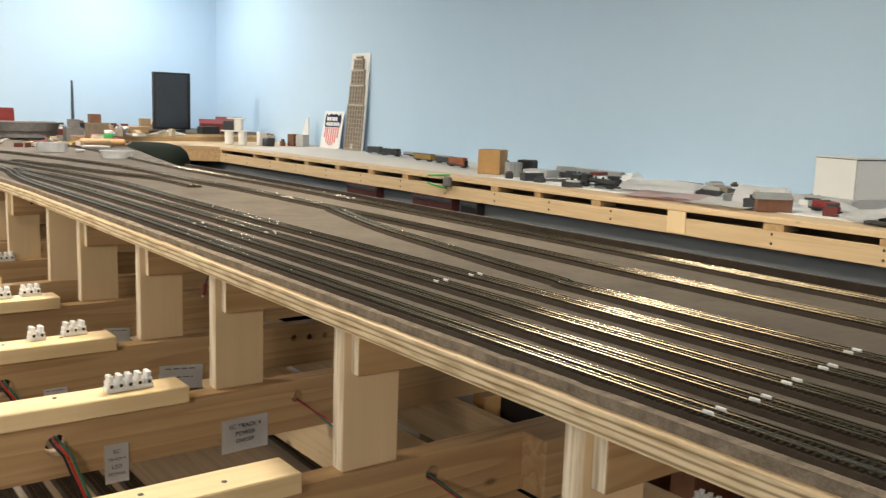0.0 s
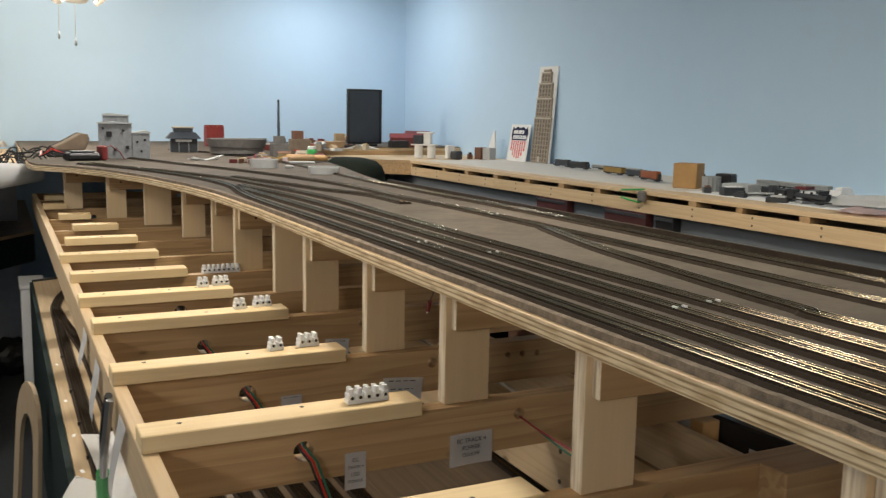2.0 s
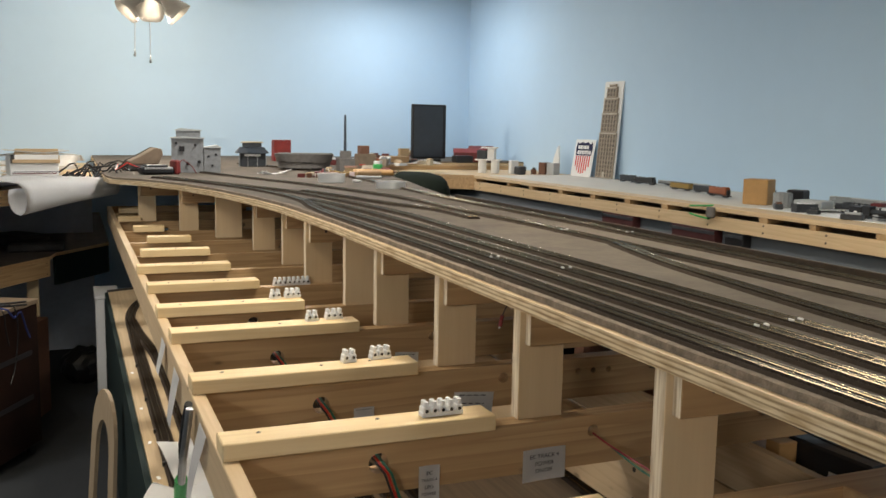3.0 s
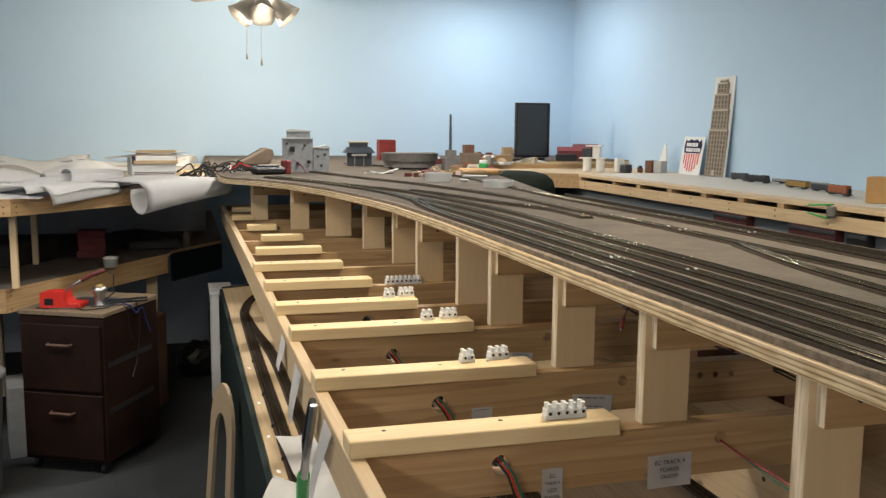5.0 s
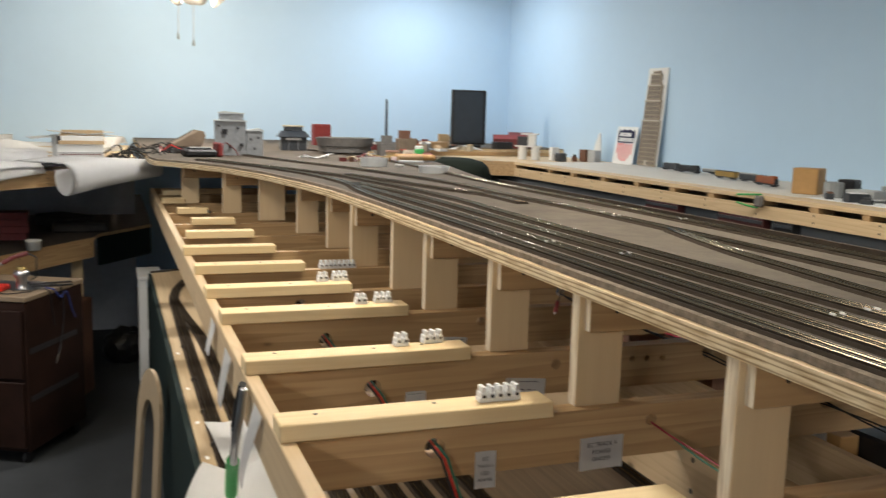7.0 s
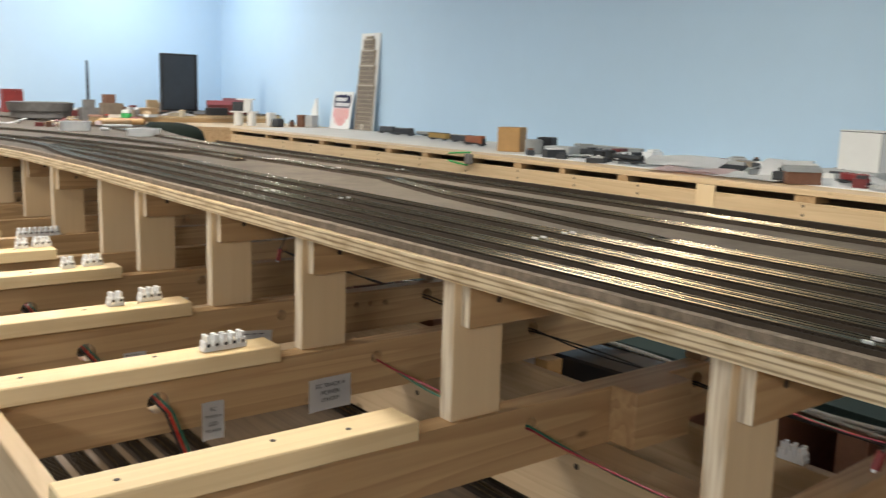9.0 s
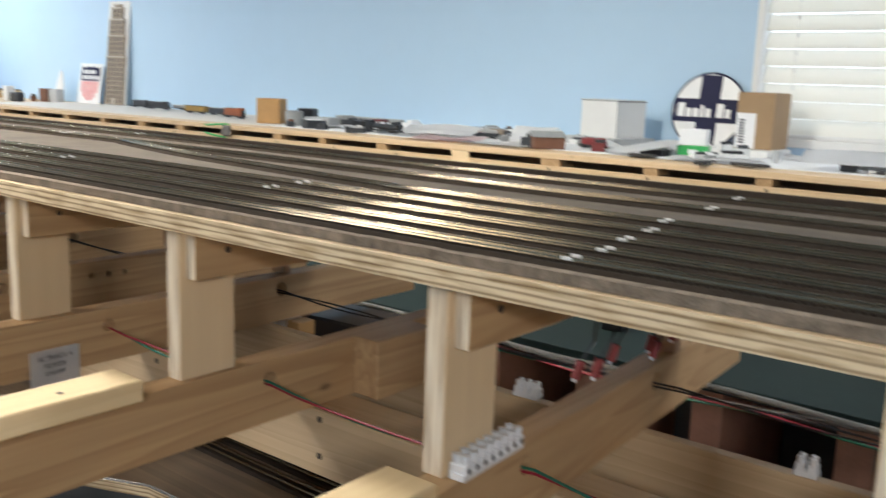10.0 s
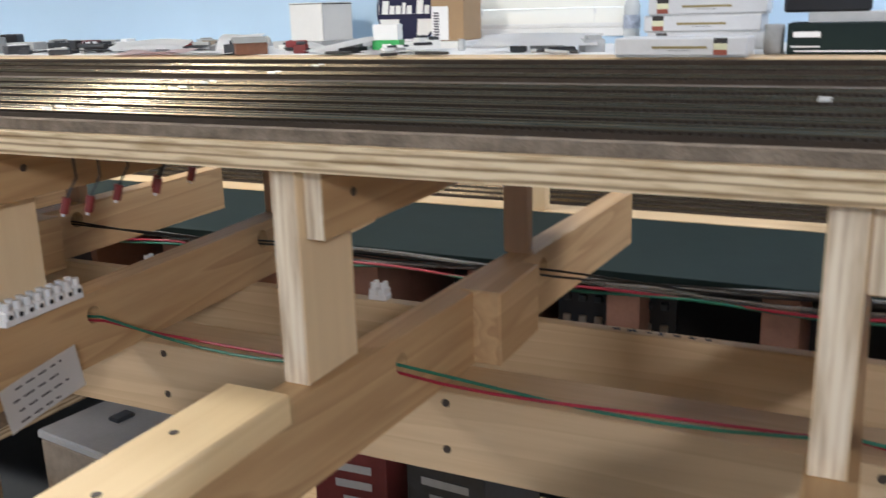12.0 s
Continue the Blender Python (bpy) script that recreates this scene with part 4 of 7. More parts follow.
def loco_box(at, turn, band):
    """A long grey hobby box with a small emblem and a line of print on its long face (-x)."""
    ob = thing("model_box", at, "long grey model box with a red and cream emblem", "box", "grey model boxes", turn)
    part("lid", boxed(-0.075, 0.075, -0.18, 0.18, 0.004, 0.052, 0.003), GREY_BOX, ob)
    part("tray", boxed(-0.072, 0.072, -0.177, 0.177, 0.0, 0.0038), GREY_LIGHT, ob)
    y = -0.11 if band else 0.135
    for z0, z1, mat in ((0.006, 0.020, BRICK_RED), (0.020, 0.037, CREAM), (0.037, 0.051, DARK)):
        part("emblem", boxed(-0.0762, -0.0752, y - 0.018, y + 0.018, z0, z1), mat, ob)
    part("print_bar", boxed(-0.0760, -0.0752, -0.075, 0.075, 0.023, 0.030), OLIVE, ob)
    part("print_bar", boxed(-0.0760, -0.0752, -0.03, 0.03, 0.017, 0.019), GREY_MODEL, ob)


OLIVE = plain("olive_print", (0.26, 0.21, 0.09), 0.6)
BRICK_RED = plain("brick_red_print", (0.24, 0.06, 0.035), 0.6)
BOX_BLUE = plain("blue_grey_card", (0.33, 0.38, 0.44), 0.5, vary=0.08)
CREAM = plain("cream_print", (0.62, 0.62, 0.42), 0.6)
loco_box((2.635, 0.24, SZ), 0, True)
top_box = thing("model_box", (3.04, 0.20, SZ + 0.1576), "short blue-grey model box on top of the stack", "box")
part("lid", boxed(-0.07, 0.07, -0.13, 0.13, 0.004, 0.050, 0.003), BOX_BLUE, top_box)
part("tray", boxed(-0.068, 0.068, -0.128, 0.128, 0.0, 0.0038), GREY_LIGHT, top_box)
for k in range(3):
    loco_box((3.03, 0.24 + 0.012 * (k % 2), SZ + 0.0525 * k), (0.6, -0.8, 1.2, -0.4)[k], False)


def dark_box():
    ob = thing("model_box", (2.79, -0.21, SZ), "dark green hobby box with white print", "box")
    part("body", boxed(-0.09, 0.09, -0.22, 0.185, 0, 0.082, 0.002), GREEN_DARK, ob)
    part("print_bar", boxed(-0.0915, -0.0903, 0.10, 0.17, 0.045, 0.060), PAPER, ob, "white print")
    part("print_bar", boxed(-0.0915, -0.0903, 0.10, 0.175, 0.018, 0.022), PAPER, ob)
    part("print_bar", boxed(-0.0915, -0.0903, -0.20, 0.165, 0.006, 0.010), PAPER, ob)
    ob = thing("model_box", (2.80, -0.24, SZ + 0.0825), "flat white hobby box lying on a dark one", "box")
    part("body", boxed(-0.08, 0.08, -0.2, 0.165, 0, 0.028, 0.002), GREY_LIGHT, ob)
    ob = thing("model_box", (2.80, -0.12, SZ + 0.111), "black hobby box on top of a stack", "box")
    part("body", boxed(-0.08, 0.08, -0.11, 0.11, 0, 0.06, 0.006), BLACK, ob)
    ob = thing("grey_tub", (2.73, 0.012, SZ), "small ribbed grey tub", "tub")
    bm = bmesh.new()
    lathe(bm, [(0.024, 0), (0.027, 0.004), (0.028, 0.075), (0.026, 0.080)], 18)
    part("body", bm, GREY_MODEL, ob, smooth=True)


dark_box()
wb = carton((3.235, 1.825, SZ + 0.0292), 0.165, 0.195, 0.146, -14, WHITE_CARD := plain("white_card", (0.74, 0.74, 0.72), 0.6, vary=0.03), "plain white cardboard cube box with a folded lid")
part("lid_gap", boxed(-0.0836, -0.0828, -0.0972, 0.0972, 0.1425, 0.1450), BLACK, wb, "dark gap under the lid")
part("lid_gap", boxed(-0.082, 0.08, -0.0988, -0.0977, 0.1405, 0.1445), BLACK, wb)
part("lid_gap", boxed(-0.0838, -0.0828, -0.0986, -0.0955, 0.004, 0.142), GREY_MODEL, wb)
carton((3.23, 1.84, SZ), 0.26, 0.27, 0.029, -10, GREY_LIGHT, "flat grey-white parts box under a carton", flap=False)
kb = carton((3.297, 1.245, SZ + 0.0225), 0.17, 0.135, 0.200, 0, KRAFT, "brown kraft shipping carton with a white address label")
part("shipping_label", boxed(-0.0868, -0.0855, -0.005, 0.066, 0.003, 0.128), PAPER, kb, "white shipping label")
for k in range(9):
    part("label_bar", boxed(-0.0875, -0.0870, 0.034, 0.056, 0.020 + 0.010 * k, 0.026 + 0.010 * k), INK, kb)
carton((3.24, 1.29, SZ), 0.25, 0.27, 0.022, 0, WHITE_CARD, "flat white carton lying on the shelf", flap=False)


def round_sign():
    ob = thing("round_sign", (3.34, 1.480, SZ), "round navy and white enamel railway sign leaning on the wall", "sign")
    ob.matrix_world = pose(3.352, 1.493, SZ) @ pose(0, 0, 0, 0, 11, 0)
    R = 0.151

    def disc(r, x0, x1, mat, name):
        bm = bmesh.new()
        rod(bm, (x0, 0, R), (x1, 0, R), r, 48)
        part(name, bm, mat, ob)
    disc(R, 0.0, 0.004, NAVY, "rim")
    disc(R - 0.008, -0.0010, -0.0002, WHITE_ENAMEL, "face")
    part("cross_bar", boxed(-0.0020, -0.0012, -0.042, 0.042, 0.012, 2 * R - 0.012), NAVY, ob)
    part("cross_bar", boxed(-0.0022, -0.0013, -R + 0.012, R - 0.012, R - 0.046, R + 0.046), NAVY, ob)
    y = 0.124
    for w, h in ((0.029, 0.054), (0.022, 0.034), (0.024, 0.034), (0.015, 0.046), (0.022, 0.034), (0.010, 0.001), (0.029, 0.054), (0.022, 0.034)):
        part("letter_bar", boxed(-0.0032, -0.0023, y - w, y, R - 0.026, R - 0.026 + h), WHITE_ENAMEL, ob)
        y -= w + 0.0062
    bm = bmesh.new()
    rod(bm, (-0.0016, 0, 2 * R - 0.006), (-0.0010, 0, 2 * R - 0.006), 0.0035, 10)
    part("nail_hole", bm, WHITE_ENAMEL, ob)


round_sign()


def green_box():
    ob = thing("parts_box", (2.885, 1.325, SZ), "white parts box with a green front", "box", turn=12)
    part("body", boxed(-0.035, 0.035, -0.05, 0.05, 0, 0.041, 0.002), GREEN, ob, "green lower half")
    part("insert", boxed(-0.030, 0.034, -0.044, 0.046, 0.0412, 0.095, 0.001), PAPER, ob)
    part("print_bar", boxed(-0.0362, -0.0353, -0.02, 0.012, 0.015, 0.028), PAPER, ob)


green_box()


SLATE_BAND = plain("slate_print", (0.34, 0.38, 0.46), 0.5, vary=0.4, scale=60)


def bottle():
    ob = thing("plastic_bottle", (3.15, 0.52, SZ), "clear ribbed plastic bottle", "bottle")
    prof = [(0.024, 0)]
    for k in range(9):
        prof += [(0.028, 0.010 + 0.0155 * k), (0.0255, 0.018 + 0.0155 * k)]
    prof += [(0.024, 0.150), (0.012, 0.168), (0.012, 0.172)]
    bm = bmesh.new()
    lathe(bm, prof, 18)
    part("body", bm, CLEAR, ob, smooth=True)
    bm = bmesh.new()
    lathe(bm, [(0.0284, 0.062), (0.0288, 0.064), (0.0288, 0.105), (0.0284, 0.107)], 18)
    part("paper_band", bm, SLATE_BAND, ob, "grey-blue printed band")
    bm = bmesh.new()
    lathe(bm, [(0.014, 0.1722), (0.014, 0.184), (0.012, 0.186)], 14)
    part("cap", bm, PLASTIC_W, ob)


bottle()


def sheet_of_paper(at, w, d, turn, lift, label, seed=0, mat=None, n=8):
    """A loose sheet, curled and lifted as paper is."""
    rnd = random.Random(seed)
    ob = thing("paper_sheet", at, label, "paper", "loose paper", turn)
    a, b, c = rnd.uniform(2, 4), rnd.uniform(2, 4), rnd.uniform(0, 6)
    bm = bmesh.new()
    grid = [[bm.verts.new(((i / n - 0.5) * w, (j / n - 0.5) * d, 0.0016 + lift * abs(math.sin(a * i / n + c) * math.sin(b * j / n + 0.5 * c)) ** 1.3)) for j in range(n + 1)] for i in range(n + 1)]
    for i in range(n):
        for j in range(n):
            bm.faces.new((grid[i][j], grid[i + 1][j], grid[i + 1][j + 1], grid[i][j + 1]))
    bmesh.ops.solidify(bm, geom=list(bm.faces), thickness=0.0006)
    part("sheet", bm, mat or PAPER, ob, smooth=True)
    return ob


def tent_sheet(at, w, d, h, turn, label):
    """A folded sheet that stands like a tent."""
    ob = thing("folded_sheet", at, label, "paper", "loose paper", turn)
    bm = bmesh.new()
    rows = [[bm.verts.new((x, y, z)) for x, z in ((-w / 2, 0.001), (-w * 0.2, h * 0.62), (0.0, h), (w * 0.3, h * 0.55), (w * 0.55, 0.003))] for y in (-d / 2, d * 0.1, d / 2)]
    for p, q in zip(rows, rows[1:]):
        for k in range(4):
            bm.faces.new((p[k], p[k + 1], q[k + 1], q[k]))
    bmesh.ops.solidify(bm, geom=list(bm.faces), thickness=0.0006)
    part("sheet", bm, PAPER, ob)


flat = sheet_of_paper((2.86, 1.95, SZ + 0.034), 0.11, 0.17, 15, 0.02, "bent white sheet propped up behind a model house", 73)
flat.matrix_world = pose(2.86, 1.95, SZ + 0.034, 0, -32, 15)
flat = sheet_of_paper((2.86, 2.42, SZ + 0.022), 0.13, 0.34, 12, 0.012, "white sheet lying slanted over kit parts", 74)
flat.matrix_world = pose(2.87, 2.42, SZ + 0.024, 0, -14, 12)
flat = sheet_of_paper((2.82, 1.46, SZ + 0.026), 0.25, 0.17, -35, 0.008, "white sheet lying slanted over a dark oval base", 71)
flat.matrix_world = pose(2.82, 1.465, SZ + 0.028, 0, -9, -35)
flat = sheet_of_paper((2.85, 0.75, SZ + 0.052), 0.19, 0.40, 10, 0.006, "white sheet lying flat on dark gadgets", 72)
flat.matrix_world = pose(2.85, 0.75, SZ + 0.036, 0, -9, 10)
PINK = plain("pinkish_paper", (0.72, 0.58, 0.58), 0.8, vary=0.05)
for k, (x, y, w, d, turn, lift, mat) in enumerate(((3.02, 1.62, 0.24, 0.26, 35, 0.035, PAPER), (3.0, 1.42, 0.2, 0.25, -20, 0.01, PAPER), (3.20, 0.97, 0.22, 0.34, 4, 0.012, PAPER), (2.74, 2.28, 0.2, 0.30, 8, 0.014, PINK), (2.72, 2.00, 0.19, 0.28, -9, 0.012, PAPER), (3.02, 2.10, 0.28, 0.22, 30, 0.03, PAPER), (2.95, 2.55, 0.22, 0.30, -15, 0.008, PAPER), (3.05, 2.85, 0.3, 0.22, 12, 0.01, PAPER), (2.78, 1.20, 0.20, 0.28, 14, 0.006, PAPER), (2.96, 3.0, 0.2, 0.3, 40, 0.01, PAPER), (2.92, 1.95, 0.13, 0.13, 60, 0.05, PAPER))):
    sheet_of_paper((x, y, SZ + 0.0008 * k), w, d, turn, lift, "crumpled white sheet of paper on the shelf" if mat is PAPER else "pinkish printed sheet on the shelf", k, mat)


def rolling_stock(at, turn, length, body, roof, label, kind="loco", height=0.042):
    """A model locomotive or car: chassis, body, roof or cab, two trucks with wheels."""
    ob = thing("model_train", at, label, "model train", "model trains", turn)
    L = length / 2
    part("chassis", boxed(-0.0135, 0.0135, -L, L, 0.009, 0.014, 0.001), BLACK, ob)
    if kind == "loco":
        part("hood", boxed(-0.009, 0.009, -L + 0.01, L * 0.35, 0.0142, height - 0.004, 0.003), body, ob)
        part("cab", boxed(-0.0135, 0.0135, L * 0.35, L - 0.018, 0.0142, height, 0.003), body, ob)
        part("nose", boxed(-0.009, 0.009, L - 0.018, L - 0.003, 0.0142, height - 0.012, 0.003), roof, ob)
        for y in (-L * 0.5, -L * 0.1):
            bm = bmesh.new()
            rod(bm, (0, y, height - 0.0042), (0, y, height - 0.001), 0.006, 10)
            part("fan", bm, roof, ob)
    elif kind == "steam":
        bm = bmesh.new()
        rod(bm, (0, -L * 0.2, 0.027), (0, L - 0.008, 0.027), 0.0115, 16)
        part("boiler", bm, body, ob, smooth=False)
        part("cab", boxed(-0.014, 0.014, -L * 0.5, -L * 0.2, 0.0142, height, 0.002), body, ob)
        part("tender", boxed(-0.0135, 0.0135, -L, -L * 0.55, 0.0142, height - 0.008, 0.002), body, ob)
        for y, r in ((L * 0.75, 0.004), (L * 0.35, 0.005), (L * 0.05, 0.004)):
            bm = bmesh.new()
            rod(bm, (0, y, 0.036), (0, y, 0.047), r, 10)
            part("stack", bm, body, ob)
    else:
        part("car_body", boxed(-0.0145, 0.0145, -L, L, 0.0142, height - 0.003, 0.001), body, ob)
        part("roof", boxed(-0.0150, 0.0150, -L, L, height - 0.003, height, 0.0012), roof, ob)
    for y in (-L * 0.66, L * 0.66):
        part("truck", boxed(-0.0105, 0.0105, y - 0.016, y + 0.016, 0.003, 0.0088, 0.001), BLACK, ob)
        for dy in (-0.010, 0.010):
            for x in (-0.0085, 0.0085):
                bm = bmesh.new()
                rod(bm, (x - 0.001, y + dy, 0.0055), (x + 0.001, y + dy, 0.0055), 0.0055, 12)
                part("wheel", bm, STEEL, ob)
    return ob


GREY_LOCO = plain("loco_grey", (0.032, 0.036, 0.042), 0.5, vary=0.3, scale=40)
for x, y, turn, l, body, roof, label, kind, h in (
        (2.80, 2.70, 168, 0.34, BLACK, BLACK, "black model steam locomotive on the shelf", "steam", 0.05),
        (2.93, 2.95, 172, 0.20, GREY_LOCO, BLACK, "dark grey model tank car on the shelf", "steam", 0.045),
        (2.97, 3.86, 168, 0.22, ORANGE, BLACK, "orange and black model diesel on the shelf", "loco", 0.055),
        (3.05, 3.62, 172, 0.2, BLACK, GREY_MODEL, "black model diesel on the shelf", "loco", 0.055),
        (3.10, 4.35, 176, 0.19, YELLOW, BLACK, "yellow and black model car on the shelf", "car", 0.045),
        (3.08, 4.12, 176, 0.17, GREY_LOCO, BLACK, "dark model hopper on the shelf", "car", 0.04),
        (3.20, 4.85, 178, 0.23, BLACK, GREY_LOCO, "black model locomotive on the shelf", "loco", 0.05),
        (3.24, 5.10, 178, 0.2, GREY_LOCO, BLACK, "dark grey model locomotive on the shelf", "loco", 0.05),
        (3.30, 4.6, 178, 0.5, GREY_MODEL, GREY_LIGHT, "long grey model flat car on the shelf", "car", 0.03),
        (3.28, 3.2, 178, 0.45, GREY_MODEL, GREY_LIGHT, "long grey model flat car on the shelf", "car", 0.035),
        (3.03, 2.40, 168, 0.15, RED, MAROON, "red model freight car on the shelf", "car", 0.04),
        (3.05, 2.22, 166, 0.16, STONE, GREY_MODEL, "grey-brown model freight car on the shelf", "car", 0.038),
        (2.84, 1.685, 150, 0.17, RED, RED, "red model locomotive on the shelf", "loco", 0.042),
        (3.26, 0.80, 178, 0.15, GREY_MODEL, GREY_LIGHT, "grey model freight car near the window", "car", 0.036)):
    rolling_stock((x, y, SZ + 0.0032), turn, l, body, roof, label, kind, h)


def model_house(at, w, d, h, turn, wall, roof, label, ridge=0.4, windows=0, name="model_house"):
    """A small gabled model building."""
    ob = thing(name, at, label, "model building", "model buildings", turn)
    part("wall_shell", boxed(-w / 2, w / 2, -d / 2, d / 2, 0, h, 0.001), wall, ob)
    bm = bmesh.new()
    e = 0.004
    a = [bm.verts.new(p) for p in ((-w / 2 - e, -d / 2 - e, h), (w / 2 + e, -d / 2 - e, h), (0, -d / 2 - e, h + w * ridge))]
    b = [bm.verts.new(p) for p in ((-w / 2 - e, d / 2 + e, h), (w / 2 + e, d / 2 + e, h), (0, d / 2 + e, h + w * ridge))]
    bm.faces.new(a)
    bm.faces.new(b[::-1])
    for i in range(3):
        bm.faces.new((a[i], a[(i + 1) % 3], b[(i + 1) % 3], b[i]))
    part("roof", bm, roof, ob)
    for k in range(windows):
        x = (k - (windows - 1) / 2) * w / max(1, windows)
        part("window", boxed(x - w * 0.06, x + w * 0.06, -d / 2 - 0.0012, -d / 2 - 0.0002, h * 0.45, h * 0.75), BLACK, ob)
    return ob


BRICK_BROWN = plain("brown_brick_card", (0.16, 0.075, 0.045), 0.7, vary=0.15, scale=60)
model_house((2.745, 1.825, SZ), 0.092, 0.115, 0.042, 48, BRICK_BROWN, GREY_MODEL, "small brown brick model house with a grey roof", 0.22)


def block_thing(name, at, w, d, h, turn, mat, label, category, bevel=0.002):
    return solid(name, boxed(-w / 2, w / 2, -d / 2, d / 2, 0, h, bevel), mat, label, category, at=at, turn=turn)


block_thing("wooden_block", (2.885, 3.47, SZ), 0.11, 0.115, 0.118, 30, TAN, "square brown wooden block on the shelf", "block", 0.003)
bm = bmesh.new()
lathe(bm, [(0.040, 0), (0.041, 0.003), (0.041, 0.066), (0.036, 0.068)], 28)
for v in bm.verts:
    v.co.xy *= 1 + 0.035 * math.cos(14 * math.atan2(v.co.y, v.co.x))
solid("grey_canister", bm, GREY_MODEL, "small ribbed grey canister beside a wooden block", "canister", at=(2.86, 3.285, SZ))
block_thing("black_canister", (2.96, 3.30, SZ), 0.07, 0.08, 0.078, 20, BLACK, "small black canister on the shelf", "canister", 0.006)
block_thing("grey_box", (2.89, 3.13, SZ), 0.10, 0.13, 0.045, 15, GREY_LIGHT, "low light-grey box on the shelf", "box", 0.002)
for x, y, w, d, label in ((2.60, 1.17, 0.07, 0.05, "small dark oval plate"), (2.67, 1.05, 0.05, 0.12, "flat dark oval base"), (2.70, 1.42, 0.06, 0.10, "flat dark oval base")):
    bm = bmesh.new()
    lathe(bm, [(0.5, 0), (0.52, 0.003), (0.5, 0.008)], 20, Matrix.Diagonal((w, d, 1, 1)))
    solid("oval_base", bm, DARK, label + " on the shelf", "plate", at=(x, y, SZ + 0.003))


def hand_tool(at, turn):
    ob = thing("pliers", at, "grey pliers lying among papers on the shelf", "pliers", turn=turn)
    for s in (-1, 1):
        bm = bmesh.new()
        tube(bm, [(0.06, 0.004 * s, 0.010), (0.02, -0.004 * s, 0.012), (-0.03, 0.016 * s, 0.010), (-0.09, 0.026 * s, 0.008)], 0.006, 8)
        part("handle", bm, GREY_LIGHT if s > 0 else BLACK, ob)


hand_tool((2.685, 0.66, SZ + 0.001), 75)
block_thing("black_gadget", (2.755, 0.640, SZ + 0.002), 0.035, 0.085, 0.019, 25, BLACK, "black boxy gadget under a sheet of paper", "gadget", 0.004)
block_thing("dark_gadget", (2.80, 0.80, SZ + 0.002), 0.04, 0.05, 0.023, 10, GREY_LOCO, "dark grey gadget on the shelf", "gadget", 0.004)
block_thing("film_canister", (2.93, 1.06, SZ), 0.022, 0.022, 0.04, 0, GREY_LIGHT, "small grey canister on the shelf", "canister", 0.004)


# ---- pictures and signs at the far end of the shelf ----
def tower_board():
    ob = thing("tower_cutout", (3.375, 5.66, SZ), "tall white board with a model skyscraper front leaning on the wall", "board")
    ob.matrix_world = pose(3.360, 5.58, SZ) @ pose(0, 0, 0, 0, 4.5, 0) @ pose(0, 0, 0, 0.4, 0, 0) @ Matrix.Diagonal((1, 0.95, 1, 1))
    part("backing", boxed(0.0, 0.010, -0.125, 0.125, 0, 0.675, 0.001), WHITE_CARD, ob)
    tiers = ((0.116, 0.004, 0.32, 0.010), (0.103, 0.3202, 0.455, 0.012), (0.090, 0.4552, 0.56, 0.014), (0.064, 0.5602, 0.635, 0.016), (0.042, 0.6352, 0.655, 0.013))
    for hw, z0, z1, dx in tiers:
        part("tier", boxed(-dx, -0.0005, -hw, hw, z0, z1, 0.001), STONE, ob)
        n = max(3, round(hw / 0.021))
        for j in range(n):
            # tall recessed window strips between the piers
            y = (j - (n - 1) / 2) * 2 * hw / (n + 0.35)
            part("window_strip", boxed(-dx - 0.0010, -dx - 0.0002, y - hw * 0.42 / n, y + hw * 0.42 / n, z0 + 0.012, z1 - 0.014), STONE_DARK, ob)
        k = z0 + 0.034
        while k < z1 - 0.02:
            part("spandrel", boxed(-dx - 0.0018, -dx - 0.0012, -hw * 0.93, hw * 0.93, k - 0.004, k + 0.003), STONE, ob)
            k += 0.030
        part("cornice", boxed(-dx - 0.004, -dx - 0.0002, -hw - 0.001, hw + 0.001, z1 - 0.009, z1 - 0.001, 0.001), STONE_LIGHT, ob)
    part("doorway", boxed(-0.0125, -0.0120, -0.012, 0.020, 0.006, 0.045), STONE_LIGHT, ob, "pale doorway")


STONE_LIGHT = plain("stone_light", (0.50, 0.45, 0.37), 0.8, vary=0.15)
STONE_DARK = plain("stone_dark", (0.10, 0.08, 0.06), 0.6, vary=0.2)
tower_board()


